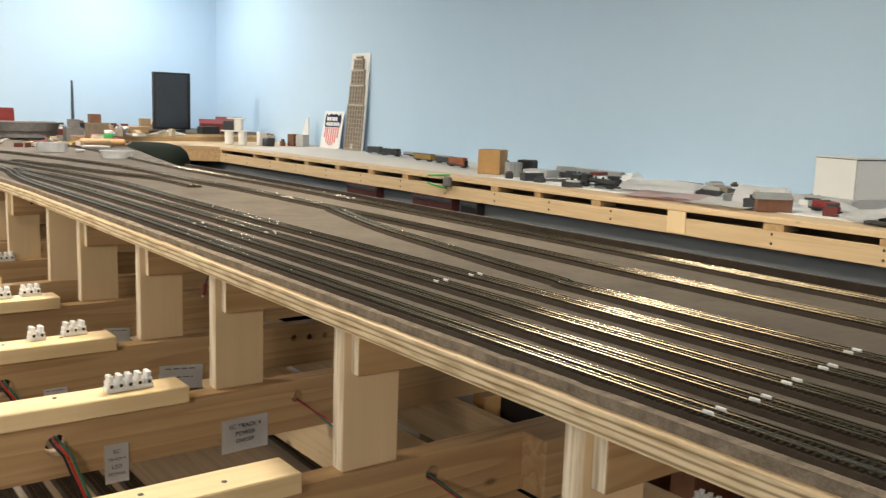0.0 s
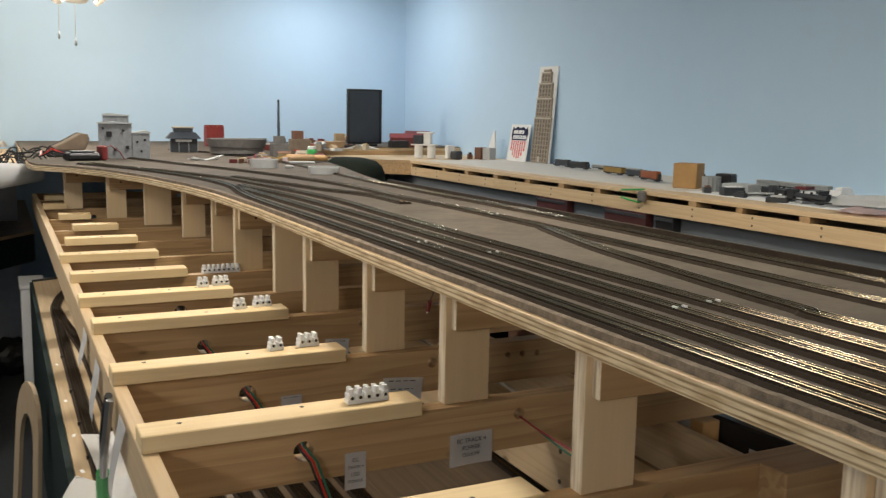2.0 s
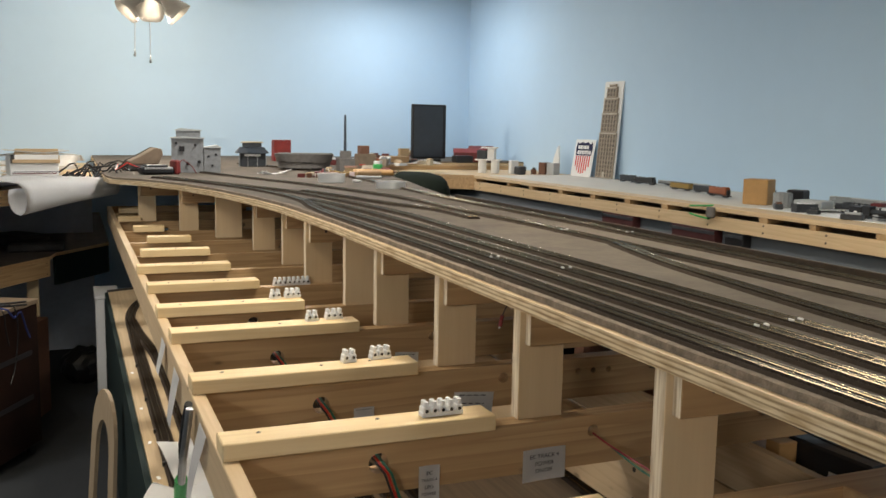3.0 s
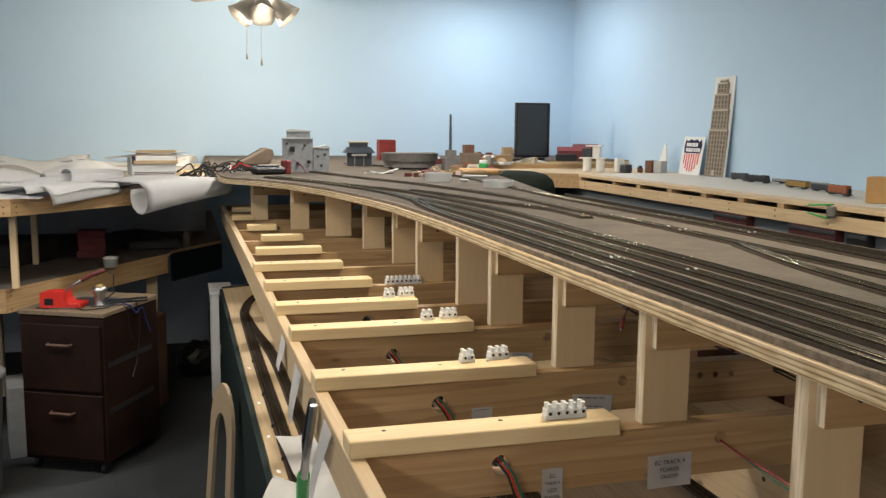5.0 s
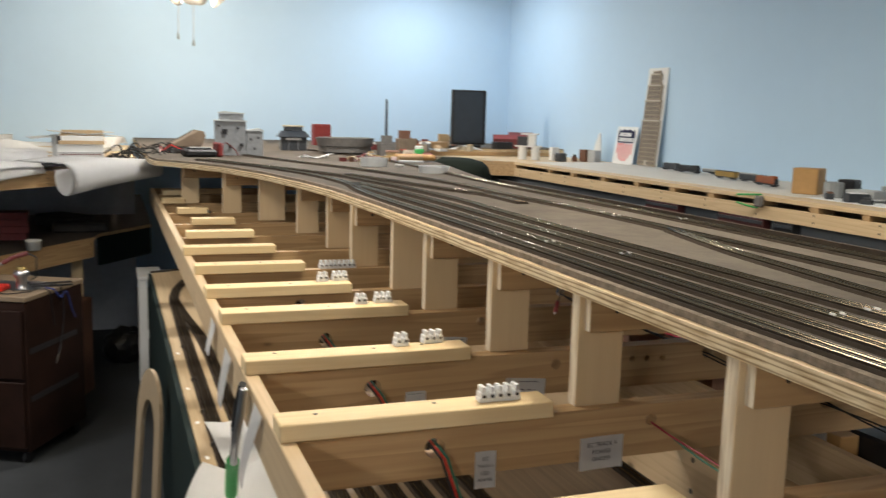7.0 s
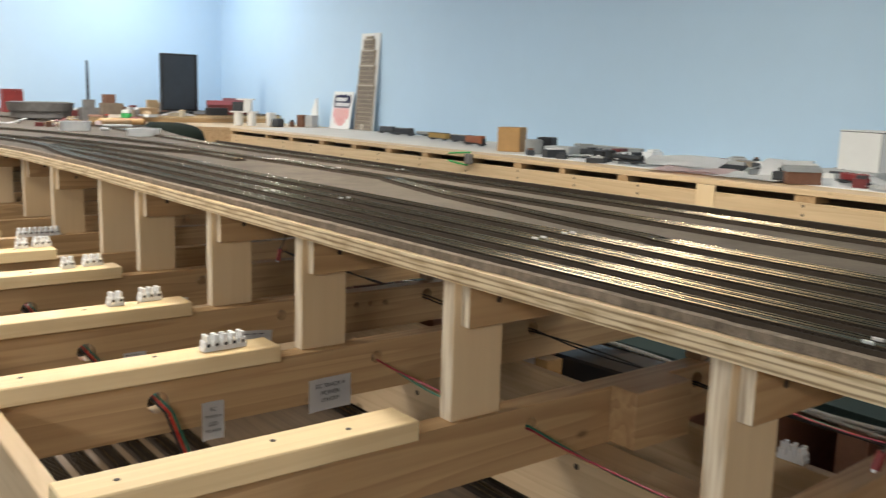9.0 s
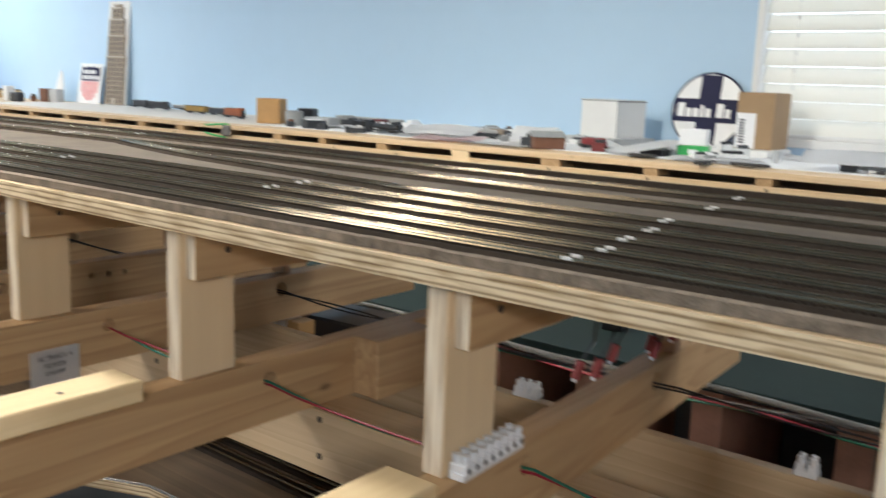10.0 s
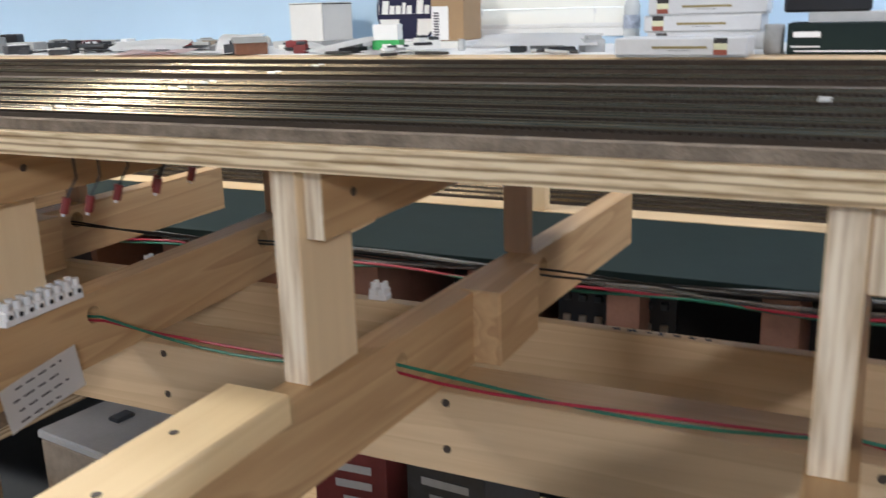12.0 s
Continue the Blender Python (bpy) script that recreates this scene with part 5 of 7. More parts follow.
def shield_sign():
    ob = thing("shield_sign", (3.33, 5.86, SZ), "white metal railway shield sign with red stripes and a blue top", "sign")
    ob.matrix_world = pose(3.33, 5.86, SZ) @ pose(0, 0, 0, 0, 9, 0) @ Matrix.Diagonal((1, 1.1, 1, 1))
    part("plate", boxed(0, 0.003, -0.125, 0.125, 0, 0.27, 0.001), WHITE_ENAMEL, ob)
    out = [(-0.095, 0.25), (-0.06, 0.238), (0, 0.256), (0.06, 0.238), (0.095, 0.25), (0.098, 0.10), (0.085, 0.045), (0.05, 0.022), (0.0, 0.010), (-0.05, 0.022), (-0.085, 0.045), (-0.098, 0.10)]
    bm = bmesh.new()
    prism(bm, out, 0, 0.001)
    bmesh.ops.transform(bm, matrix=Matrix(((0, 0, -1, -0.0002), (1, 0, 0, 0), (0, 1, 0, 0), (0, 0, 0, 1))), verts=bm.verts)
    part("shield", bm, WHITE_ENAMEL, ob)
    for k in range(7):
        y = (k - 3) * 0.0275
        low = 0.020 + 0.055 * (abs(k - 3) / 3) ** 2.2
        part("stripe", boxed(-0.0022, -0.0013, y - 0.0065, y + 0.0065, low, 0.150), RED_BRIGHT, ob)
    bm = bmesh.new()
    prism(bm, [(-0.094, 0.153), (0.094, 0.153), (0.104, 0.205), (0.092, 0.252), (0.070, 0.236), (0.035, 0.252), (0.0, 0.243), (-0.035, 0.252), (-0.070, 0.236), (-0.092, 0.252), (-0.104, 0.205)], 0, 0.0011)
    bmesh.ops.transform(bm, matrix=Matrix(((0, 0, -1, -0.0013), (1, 0, 0, 0), (0, 1, 0, 0), (0, 0, 0, 1))), verts=bm.verts)
    part("blue_field", bm, NAVY, ob)
    for z, ws in ((0.200, (0.024, 0.024, 0.010, 0.026, 0.024)), (0.163, (0.022, 0.022, 0.02, 0.010, 0.018, 0.018, 0.02))):
        y = 0.078
        for w in ws:
            part("letter_bar", boxed(-0.0034, -0.0025, y - w, y, z, z + 0.026), WHITE_ENAMEL, ob)
            y -= w + 0.006


shield_sign()


def card_gable():
    bm = bmesh.new()
    prism(bm, [(-0.055, 0), (0.055, 0), (0.05, 0.12), (0.02, 0.20), (0.0, 0.215), (-0.04, 0.09)], 0, 0.012)
    bmesh.ops.transform(bm, matrix=Matrix(((0, 0, -1, 0), (1, 0, 0, 0), (0, 1, 0, 0), (0, 0, 0, 1))), verts=bm.verts)
    ob = solid("card_gable", bm, WHITE_CARD, "white card gable end leaning at the wall", "model part", at=(3.32, 6.20, SZ))
    ob.matrix_world = pose(3.32, 6.20, SZ) @ pose(0, 0, 0, 0, 8, 0)


card_gable()
block_thing("brown_box", (3.20, 6.16, SZ), 0.07, 0.06, 0.088, 20, BRICK_BROWN, "small brown model box", "box", 0.001)
block_thing("grey_box", (3.24, 6.10, SZ), 0.07, 0.07, 0.086, 20, GREY_LIGHT, "small grey model box", "box", 0.001)
block_thing("dark_cup", (2.99, 6.15, SZ), 0.07, 0.07, 0.06, 12, GREY_LOCO, "small dark model tank", "model part", 0.008)
block_thing("white_cup", (2.98, 6.24, SZ), 0.06, 0.05, 0.10, 0, WHITE_CARD, "small white model tank", "model part", 0.004)


def white_silo(at, turn):
    ob = thing("white_silo", at, "white model loading tower with a flat top", "model building", "model buildings", turn)
    for x in (-0.05, 0.05):
        bm = bmesh.new()
        lathe(bm, [(0.032, 0), (0.032, 0.095)], 14, Matrix.Translation((x, 0, 0)))
        part("cylinder", bm, WHITE_CARD, ob)
    part("deck", boxed(-0.10, 0.09, -0.045, 0.045, 0.0952, 0.105, 0.001), WHITE_CARD, ob)
    part("tank", boxed(-0.005, 0.05, -0.03, 0.03, 0.1052, 0.185, 0.004), WHITE_CARD, ob)
    part("roof", boxed(-0.055, 0.065, -0.04, 0.04, 0.1853, 0.196, 0.001), WHITE_CARD, ob)
    part("dark_bin", boxed(-0.085, -0.012, -0.035, 0.03, 0.1052, 0.172, 0.003), GREY_LOCO, ob)


white_silo((2.83, 6.36, SZ), -40)


def green_clamp():
    ob = thing("spring_clamp", (SHELF_X - 0.004, 3.44, 1.179), "small clamp with green jaws on the shelf edge", "clamp")
    for z in (0.018, -0.040):
        bm = bmesh.new()
        tube(bm, [(0.02, 0.0, z), (-0.01, 0.0, z), (-0.03, 0.05, z * 0.8), (-0.04, 0.09, z * 0.6)], 0.0045, 8)
        part("jaw", bm, GREEN, ob, "green clamp jaw")
    part("body", boxed(-0.030, -0.004, -0.055, -0.01, -0.034, 0.014, 0.006), DARK_STONE, ob)


green_clamp()


# ---- small odds and ends between the trains ----
def shelf_scraps():
    rnd = random.Random(19)
    kinds = ((WHITE_CARD, "white"), (GREY_LIGHT, "light grey"), (BLACK, "black"), (MAROON, "dark red"), (GREY_MODEL, "grey"), (BRICK_BROWN, "brown"), (PAPER, "white paper"), (GREY_LOCO, "dark grey"))
    for k in range(35):
        y = rnd.uniform(0.45, 3.3) if k < 34 else rnd.uniform(3.9, 6.4)
        x = rnd.uniform(2.72, 3.3) if k < 34 else rnd.uniform(3.0, 3.3)
        mat, word = kinds[rnd.randrange(len(kinds))]
        w, d, h = rnd.uniform(0.025, 0.09), rnd.uniform(0.03, 0.12), rnd.uniform(0.006, 0.030)
        ob = thing("model_part", (x, y, SZ + 0.010), f"small {word} model kit part among papers", "model part", "loose kit parts", rnd.uniform(0, 180))
        part("body", boxed(-w / 2, w / 2, -d / 2, d / 2, -0.010, h, 0.0015), mat, ob)
        part("top", boxed(-w * 0.33, w * 0.25, -d * 0.4, d * 0.3, h + 0.0002, h + rnd.uniform(0.004, 0.014), 0.001), kinds[rnd.randrange(len(kinds))][0], ob)


shelf_scraps()


# ---- things on the far end of the layout table ----
def flat_screen():
    ob = thing("computer_monitor", (2.61, 7.06, TZ), "black computer monitor on end seen from behind, against the wall", "monitor", turn=4)
    part("case", boxed(-0.152, 0.152, -0.012, 0.022, 0.02, 0.457, 0.006), BLACK, ob)
    part("panel", boxed(-0.138, 0.120, -0.0152, -0.0122, 0.035, 0.442, 0.002), SLATE, ob, "slate grey panel")
    part("foot", boxed(-0.09, 0.09, -0.06, 0.06, 0, 0.019, 0.004), BLACK, ob)


SLATE = plain("slate_plastic", (0.035, 0.045, 0.06), 0.45, vary=0.1)
flat_screen()


def mill():
    ob = thing("model_mill", (0.535, 5.27, TZ), "large grey stone model mill with stepped white-edged roofs", "model building", "model buildings", -6)
    part("main_block", boxed(-0.125, 0.045, -0.05, 0.06, 0, 0.185, 0.001), GREY_STONE, ob)
    part("annex", boxed(0.046, 0.135, -0.055, 0.05, 0, 0.135, 0.001), GREY_STONE, ob)
    part("tower", boxed(-0.10, 0.03, -0.02, 0.055, 0.1852, 0.226, 0.001), GREY_STONE, ob)
    for x0, x1, y0, y1, z, rise, ridge in ((-0.13, 0.05, -0.06, 0.066, 0.185, 0.012, 0.35), (0.044, 0.14, -0.06, 0.056, 0.135, 0.016, 0.75), (-0.105, 0.036, -0.026, 0.062, 0.2262, 0.014, 0.2)):
        bm = bmesh.new()
        xm = x0 + (x1 - x0) * ridge
        a = [bm.verts.new(p) for p in ((x0, y0, z), (x1, y0, z), (x1, y0, z + 0.005), (xm, y0, z + rise), (x0, y0, z + 0.005))]
        b = [bm.verts.new((v.co.x, y1, v.co.z)) for v in a]
        bm.faces.new(a)
        bm.faces.new(b[::-1])
        for k in range(5):
            bm.faces.new((a[k], a[(k + 1) % 5], b[(k + 1) % 5], b[k]))
        bmesh.ops.translate(bm, verts=bm.verts, vec=(0, 0, 0.0004))
        part("roof", bm, GREY_PALE, ob, "pale worn roof")
    part("dormer", boxed(-0.035, 0.025, -0.058, -0.021, 0.192, 0.214, 0.001), GREY_STONE, ob)
    for x, z, w in ((-0.07, 0.13, 0.014), (0.0, 0.15, 0.006), (-0.1, 0.16, 0.006), (0.07, 0.09, 0.006), (0.11, 0.10, 0.006), (0.02, 0.06, 0.008), (-0.04, 0.05, 0.008), (0.09, 0.04, 0.006)):
        part("window", boxed(x - w, x + w, -0.0575, -0.0502 if x < 0.045 else -0.0552, z - w, z + w), BLACK, ob)


GREY_STONE = plain("mill_stone", (0.23, 0.24, 0.25), 0.8, vary=0.2, scale=50, relief=0.3)
GREY_PALE = plain("mill_roof", (0.38, 0.40, 0.40), 0.7, vary=0.15, scale=40)
mill()


def depot():
    ob = thing("model_depot", (0.985, 6.02, TZ), "dark grey model depot with a hipped roof on posts", "model building", "model buildings", -4)
    for x in (-0.085, -0.03, 0.03, 0.085):
        bm = bmesh.new()
        rod(bm, (x, -0.03, 0), (x, -0.03, 0.07), 0.003, 6)
        part("post", bm, GREY_MODEL, ob)
    part("body", boxed(-0.075, 0.085, -0.02, 0.05, 0, 0.085, 0.001), GREY_LOCO, ob)
    part("signboard", boxed(-0.05, 0.05, -0.034, -0.031, 0.066, 0.080), WHITE_CARD, ob, "white name board")
    bm = bmesh.new()
    a = [bm.verts.new(p) for p in ((-0.105, -0.055, 0.0855), (0.105, -0.055, 0.0855), (0.105, 0.065, 0.0855), (-0.105, 0.065, 0.0855))]
    b = [bm.verts.new(p) for p in ((-0.075, -0.012, 0.125), (0.075, -0.012, 0.125), (0.075, 0.025, 0.125), (-0.075, 0.025, 0.125))]
    bm.faces.new(b)
    bm.faces.new(a[::-1])
    for i in range(4):
        bm.faces.new((a[i], a[(i + 1) % 4], b[(i + 1) % 4], b[i]))
    part("roof", bm, SLATE, ob)
    part("cupola", boxed(-0.06, 0.06, -0.012, 0.025, 0.1252, 0.150, 0.002), GREY_LOCO, ob)
    part("cupola_roof", boxed(-0.068, 0.068, -0.018, 0.031, 0.1503, 0.160, 0.003), TAN_PALE, ob)


KRAFT_PALE = plain("kraft_pale", (0.46, 0.33, 0.19), 0.8, vary=0.08)
TAN_PALE = plain("pale_tan_card", (0.52, 0.45, 0.33), 0.7)
depot()


def red_shed():
    ob = thing("model_tower", (1.385, 7.0, TZ), "small red wooden model tower", "model building", "model buildings")
    part("body", boxed(-0.065, 0.065, -0.05, 0.05, 0, 0.145, 0.001), RED, ob)
    for k in range(5):
        part("crest", boxed(-0.062 + 0.027 * k, -0.046 + 0.027 * k, -0.05, 0.05, 0.1452, 0.158, 0.001), RED, ob)


red_shed()


def turntable():
    ob = thing("model_turntable", (1.23, 5.62, TZ), "round grey model turntable pit wall", "model part")
    bm = bmesh.new()
    lathe(bm, [(0.12, 0), (0.12, 0.044), (0.170, 0.050), (0.178, 0.086), (0.181, 0.096), (0.164, 0.096), (0.162, 0.088), (0.160, 0.012), (0.01, 0.010)], 40)
    part("pit_wall", bm, DARK_STONE, ob, smooth=False)
    part("bridge", boxed(-0.155, 0.155, -0.02, 0.02, 0.0965, 0.101, 0.001), GREY_MODEL, ob)


turntable()


TAN_DULL = plain("dull_tan_card", (0.20, 0.15, 0.105), 0.8, vary=0.2, scale=40)


def power_house():
    ob = thing("model_power_house", (1.44, 5.42, TZ), "grey model power house with a tall thin chimney", "model building", "model buildings")
    part("base", boxed(-0.05, 0.045, -0.04, 0.04, 0, 0.075, 0.001), DARK_STONE, ob)
    part("upper", boxed(-0.03, 0.025, -0.03, 0.03, 0.0752, 0.120, 0.001), DARK_STONE, ob)
    bm = bmesh.new()
    rod(bm, (-0.005, 0, 0.1205), (-0.005, 0, 0.335), 0.009, 14, 0.006)
    part("chimney", bm, SLATE, ob)
    ob = thing("model_works", (1.60, 5.55, TZ), "brown model works with a square tower", "model building", "model buildings")
    part("hall", boxed(-0.055, 0.06, -0.04, 0.04, 0, 0.100, 0.001), TAN_DULL, ob)
    part("tower", boxed(-0.04, 0.02, -0.03, 0.03, 0.1002, 0.150, 0.001), BRICK_BROWN, ob)
    part("stripe", boxed(-0.05, -0.01, -0.0515, -0.0503, 0.03, 0.036), RED_BRIGHT, ob)


power_house()


def clutter():
    """Loose small parts spread over the far end of the table."""
    rnd = random.Random(12)
    mats = [MAROON, BRICK_BROWN, GREY_MODEL, GREY_LIGHT, TAN_PALE, WHITE_CARD, MAROON, KRAFT_PALE, BLACK, STONE, KRAFT_PALE, BRICK_BROWN]
    names = ["dark red", "brown", "grey", "light grey", "tan", "white", "dark red", "pale brown", "black", "stone-coloured", "brown card", "brown"]
    spots = []
    for k in range(64):
        zone = rnd.choice(((1.05, 1.6, 4.75, 5.15), (1.7, 2.3, 5.9, 6.6), (1.9, 2.7, 6.7, 7.7), (1.5, 2.4, 6.2, 7.4), (1.2, 1.6, 4.9, 5.2), (1.8, 2.7, 6.9, 7.8)))
        x, y = rnd.uniform(zone[0], zone[1]), rnd.uniform(zone[2], zone[3])
        if any((x - a) ** 2 + (y - b) ** 2 < 0.012 for a, b in spots) or (x - 1.23) ** 2 + (y - 5.62) ** 2 < 0.06 or y < 5.5 and x > 1.5:
            continue
        spots.append((x, y))
        i = rnd.randrange(len(mats))
        w, d, h = rnd.uniform(0.03, 0.11), rnd.uniform(0.03, 0.08), rnd.uniform(0.012, 0.05)
        if rnd.random() < 0.4:
            model_house((x, y, TZ), w, d, h, rnd.uniform(0, 180), mats[i], mats[(i + 3) % 12], f"small {names[i]} model shed part on the table", 0.3, name="model_shed")
        else:
            ob = thing("model_part", (x, y, TZ), f"loose {names[i]} model kit part on the table", "model part", "loose kit parts", rnd.uniform(0, 180))
            part("body", boxed(-w / 2, w / 2, -d / 2, d / 2, 0, h, 0.0015), mats[i], ob)
            part("top", boxed(-w * 0.3, w * 0.3, -d * 0.3, d * 0.3, h + 0.0002, h * 1.35, 0.001), mats[(i + 5) % 12], ob)


clutter()


def kit_scraps():
    """Small bright sprues, sticks and chips between the far buildings."""
    rnd = random.Random(31)
    kinds = ((MAROON, "dark red"), (WHITE, "white"), (RED, "red"), (BLACK, "black"), (TAN_PALE, "tan"), (YELLOW, "yellow"), (KRAFT_PALE, "brown"), (GREY_MODEL, "grey"))
    for k in range(46):
        x = rnd.uniform(1.08, 1.78)
        y = 4.62 + 0.75 * (x - 1.08) + rnd.uniform(-0.06, 0.34)
        if (x - 1.23) ** 2 + (y - 5.62) ** 2 < 0.05 or x > 1.02 + (y - 2.2) * 0.21:
            continue
        mat, word = kinds[rnd.randrange(len(kinds))]
        bm = bmesh.new()
        l = rnd.uniform(0.03, 0.13)
        r = rnd.uniform(0.0025, 0.007)
        rise = rnd.uniform(0.0, 0.03)
        tube(bm, [(-l / 2, 0, r), (0, rnd.uniform(-0.01, 0.01), r + rise * 0.6), (l / 2, 0, r + rise)], r, 5)
        block(bm, -0.012, 0.012, -0.008, 0.008, 0, 0.008 + rise * 0.5, 0.001)
        solid("kit_scrap", bm, mat, f"small {word} kit scrap on the far table", "model part", "kit scraps", at=(x, y, TZ), turn=rnd.uniform(0, 180))


kit_scraps()


def open_tray(at, r, h, label):
    ob = thing("parts_tray", at, label, "tray", "clear trays")
    bm = bmesh.new()
    lathe(bm, [(r * 0.95, 0), (r, h * 0.9), (r * 1.04, h * 0.93), (r * 1.04, h), (r * 0.97, h), (r * 0.92, 0.003), (0.001, 0.003)], 32)
    part("bowl", bm, TRAY_CLEAR, ob, smooth=False)


TRAY_CLEAR, ct, cb = nodes_of("milky_plastic")
cb.inputs["Base Color"].default_value = (0.80, 0.81, 0.81, 1)
cb.inputs["Roughness"].default_value = 0.3
cb.inputs["Transmission Weight"].default_value = 0.6
open_tray((1.055, 4.33, TZ + 0.0001), 0.066, 0.040, "milky clear plastic tray on the table")
open_tray((1.195, 3.86, TZ + 0.0001), 0.066, 0.030, "milky clear plastic tray on the tracks")
sheet_of_paper((0.93, 5.05, TZ), 0.16, 0.12, 10, 0.03, "bent white sheet of paper on the table", 31)


def paint_jar(at, mat, label):
    ob = thing("tool_jar", at, label, "jar")
    bm = bmesh.new()
    lathe(bm, [(0.026, 0), (0.028, 0.004), (0.028, 0.055), (0.02, 0.060)], 16)
    part("jar", bm, mat, ob)
    bm = bmesh.new()
    lathe(bm, [(0.023, 0.0602), (0.023, 0.075), (0.02, 0.077)], 16)
    part("lid", bm, WHITE_CARD, ob)


paint_jar((1.50, 4.98, TZ), GREEN, "green jar with a pale lid on the table")
for k, (x, y, l, turn, mat, label) in enumerate(((1.40, 4.75, 0.22, 60, TAN, "brown wooden tool handle on the table"), (1.33, 4.62, 0.16, 110, KRAFT, "brown card tube on the table"), (1.28, 4.45, 0.13, 60, GREY_LIGHT, "grey marker pen on the table"), (1.50, 5.0, 0.20, 25, STONE, "tan rolled strip on the table"), (1.12, 4.12, 0.05, 30, GREY_LIGHT, "small metal scrap on the table"))):
    bm = bmesh.new()
    r = 0.016 if k in (0, 1, 3) else 0.007
    lathe(bm, [(r * 0.8, -l / 2), (r, -l / 2 + 0.006), (r, l / 2 - 0.01), (r * 0.7, l / 2)], 12)
    bmesh.ops.transform(bm, matrix=pose(0, 0, r + 0.009, 90, 0, 0), verts=bm.verts)
    solid("loose_tool", bm, mat, label, "tool", at=(x, y, TZ), turn=turn)


def meter():
    ob = thing("multimeter", (0.31, 5.06, TZ), "black multimeter with red and black leads", "multimeter", turn=12)
    part("case", boxed(-0.085, 0.085, -0.05, 0.05, 0.0, 0.040, 0.012), BLACK, ob)
    part("face", boxed(-0.06, 0.055, -0.035, 0.035, 0.0402, 0.050, 0.004), GREY_LOCO, ob)
    part("holster", boxed(0.0855, 0.115, -0.05, 0.05, 0.0, 0.075, 0.008), RED, ob, "red rubber holster end")
    for k, mat in enumerate((BLACK, RED_BRIGHT, BLACK, MAROON)):
        bm = bmesh.new()
        tube(bm, [(-0.08, 0.02 * k - 0.03, 0.03), (-0.14, 0.03 * k, 0.05 + 0.01 * k), (-0.19, 0.05, 0.02), (-0.16, 0.12 + 0.02 * k, 0.045), (-0.10, 0.10, 0.012)] if k < 3 else [(0.10, 0, 0.05), (0.15, 0.02, 0.075), (0.19, -0.01, 0.04), (0.20, -0.04, 0.006)], 0.0035, 6)
        part("lead", bm, mat, ob)


meter()


def ballast_bag():
    """The dark green rounded cover over the end of the aisle."""
    ob = thing("green_cover", (1.80, 5.22, 0.0), "dark green rounded fabric cover at the aisle end", "cover")
    bm = bmesh.new()
    lathe(bm, [(0.17, 0), (0.19, 0.05), (0.205, 1.10), (0.200, 1.17), (0.185, 1.215), (0.155, 1.243), (0.10, 1.258), (0.0001, 1.262)], 36, Matrix.Diagonal((1.0, 1.6, 1, 1)))
    part("fabric", bm, COVER, ob, smooth=True)


ballast_bag()


# ---- the paper-strewn bench on the other side of the aisle ----
def poly_slab(name, outline, z0, z1, top, side, parent, label=""):
    bm = bmesh.new()
    prism(bm, outline, z0, z1, 0, 1)
    return part(name, bm, [top, side], parent, label)


def edge_board(parent, a, b, z0, z1, mat, thick=0.02):
    """A board on edge from a to b."""
    a, b = Vector((*a, 0)), Vector((*b, 0))
    d = b - a
    ob = part("edge_board", boxed(0, d.length, min(0, thick), max(0, thick), z0, z1, 0.001), mat, parent)
    ob.matrix_basis = pose(a.x, a.y, 0, 0, 0, math.degrees(math.atan2(d.y, d.x)))
    for x in (0.03, d.length / 2, d.length - 0.03):
        for z in (z0 + 0.015, z1 - 0.015):
            bm = bmesh.new()
            n = -1 if thick > 0 else 1
            screw_heads(bm, [((x, 0, z), (0, n, 0))], 0.004)
            part("screw", bm, SCREW, ob)
    return ob


LOWER_GREY = plain("grey_brown_board", (0.10, 0.085, 0.072), 0.7, vary=0.3, scale=9)


def left_bench():
    ob = thing("paper_bench", (0, 0, 0), "two-level pine bench with cluttered dark lower level", "bench")
    A, B, C = (-2.9, 4.33), (-0.845, 4.33), (0.02, 5.30)
    poly_slab("top_board", [A, B, C, (0.02, 8.08), (-2.9, 8.08)], 1.178, 1.196, PLY_FACE, PINE_X, ob)
    edge_board(ob, (B[0] + 0.002, B[1]), A, 1.121, 1.177, PINE_X, -0.02)
    edge_board(ob, B, C, 1.121, 1.177, PINE_X, 0.02)
    L = [(-2.9, 4.44), (-0.90, 4.44), (-0.225, 5.46), (-0.20, 5.60), (0.10, 6.03), (0.10, 8.08), (-2.9, 8.08)]
    poly_slab("lower_board", L, 0.772, 0.79, LOWER_GREY, PINE_X, ob, "dark grey-brown lower board")
    edge_board(ob, L[1], L[2], 0.68, 0.771, PINE_X, 0.02)
    edge_board(ob, (L[1][0] - 0.003, L[1][1]), L[0], 0.68, 0.771, PINE_X, -0.02)
    for x, y in ((-0.86, 4.46), (-1.6, 4.46), (-0.88, 5.2)):
        part("post", boxed(x - 0.014, x + 0.014, y - 0.019, y + 0.019, 0.7905, 1.1775, 0.002), PINE_Z, ob)
    for x, y in ((-1.15, 5.55), (-0.32, 5.55), (-2.2, 4.52)):
        part("leg", boxed(x - 0.03, x + 0.03, y - 0.03, y + 0.03, 0.0, 0.771, 0.002), PINE_Z, ob)
    part("back_panel", boxed(-2.9, 0.02, 6.6, 6.62, 0.0, 1.177), DIM_PANEL, ob, "dim blue-grey back panel")
    p = part("green_panel", boxed(0, 0.516, 0, 0.02, 0.605, 0.771, 0.001), GREEN_DARK, ob, "dark green panel")
    p.matrix_basis = pose(-0.197, 5.612, 0, 0, 0, 55.1)
    return ob


left_bench()
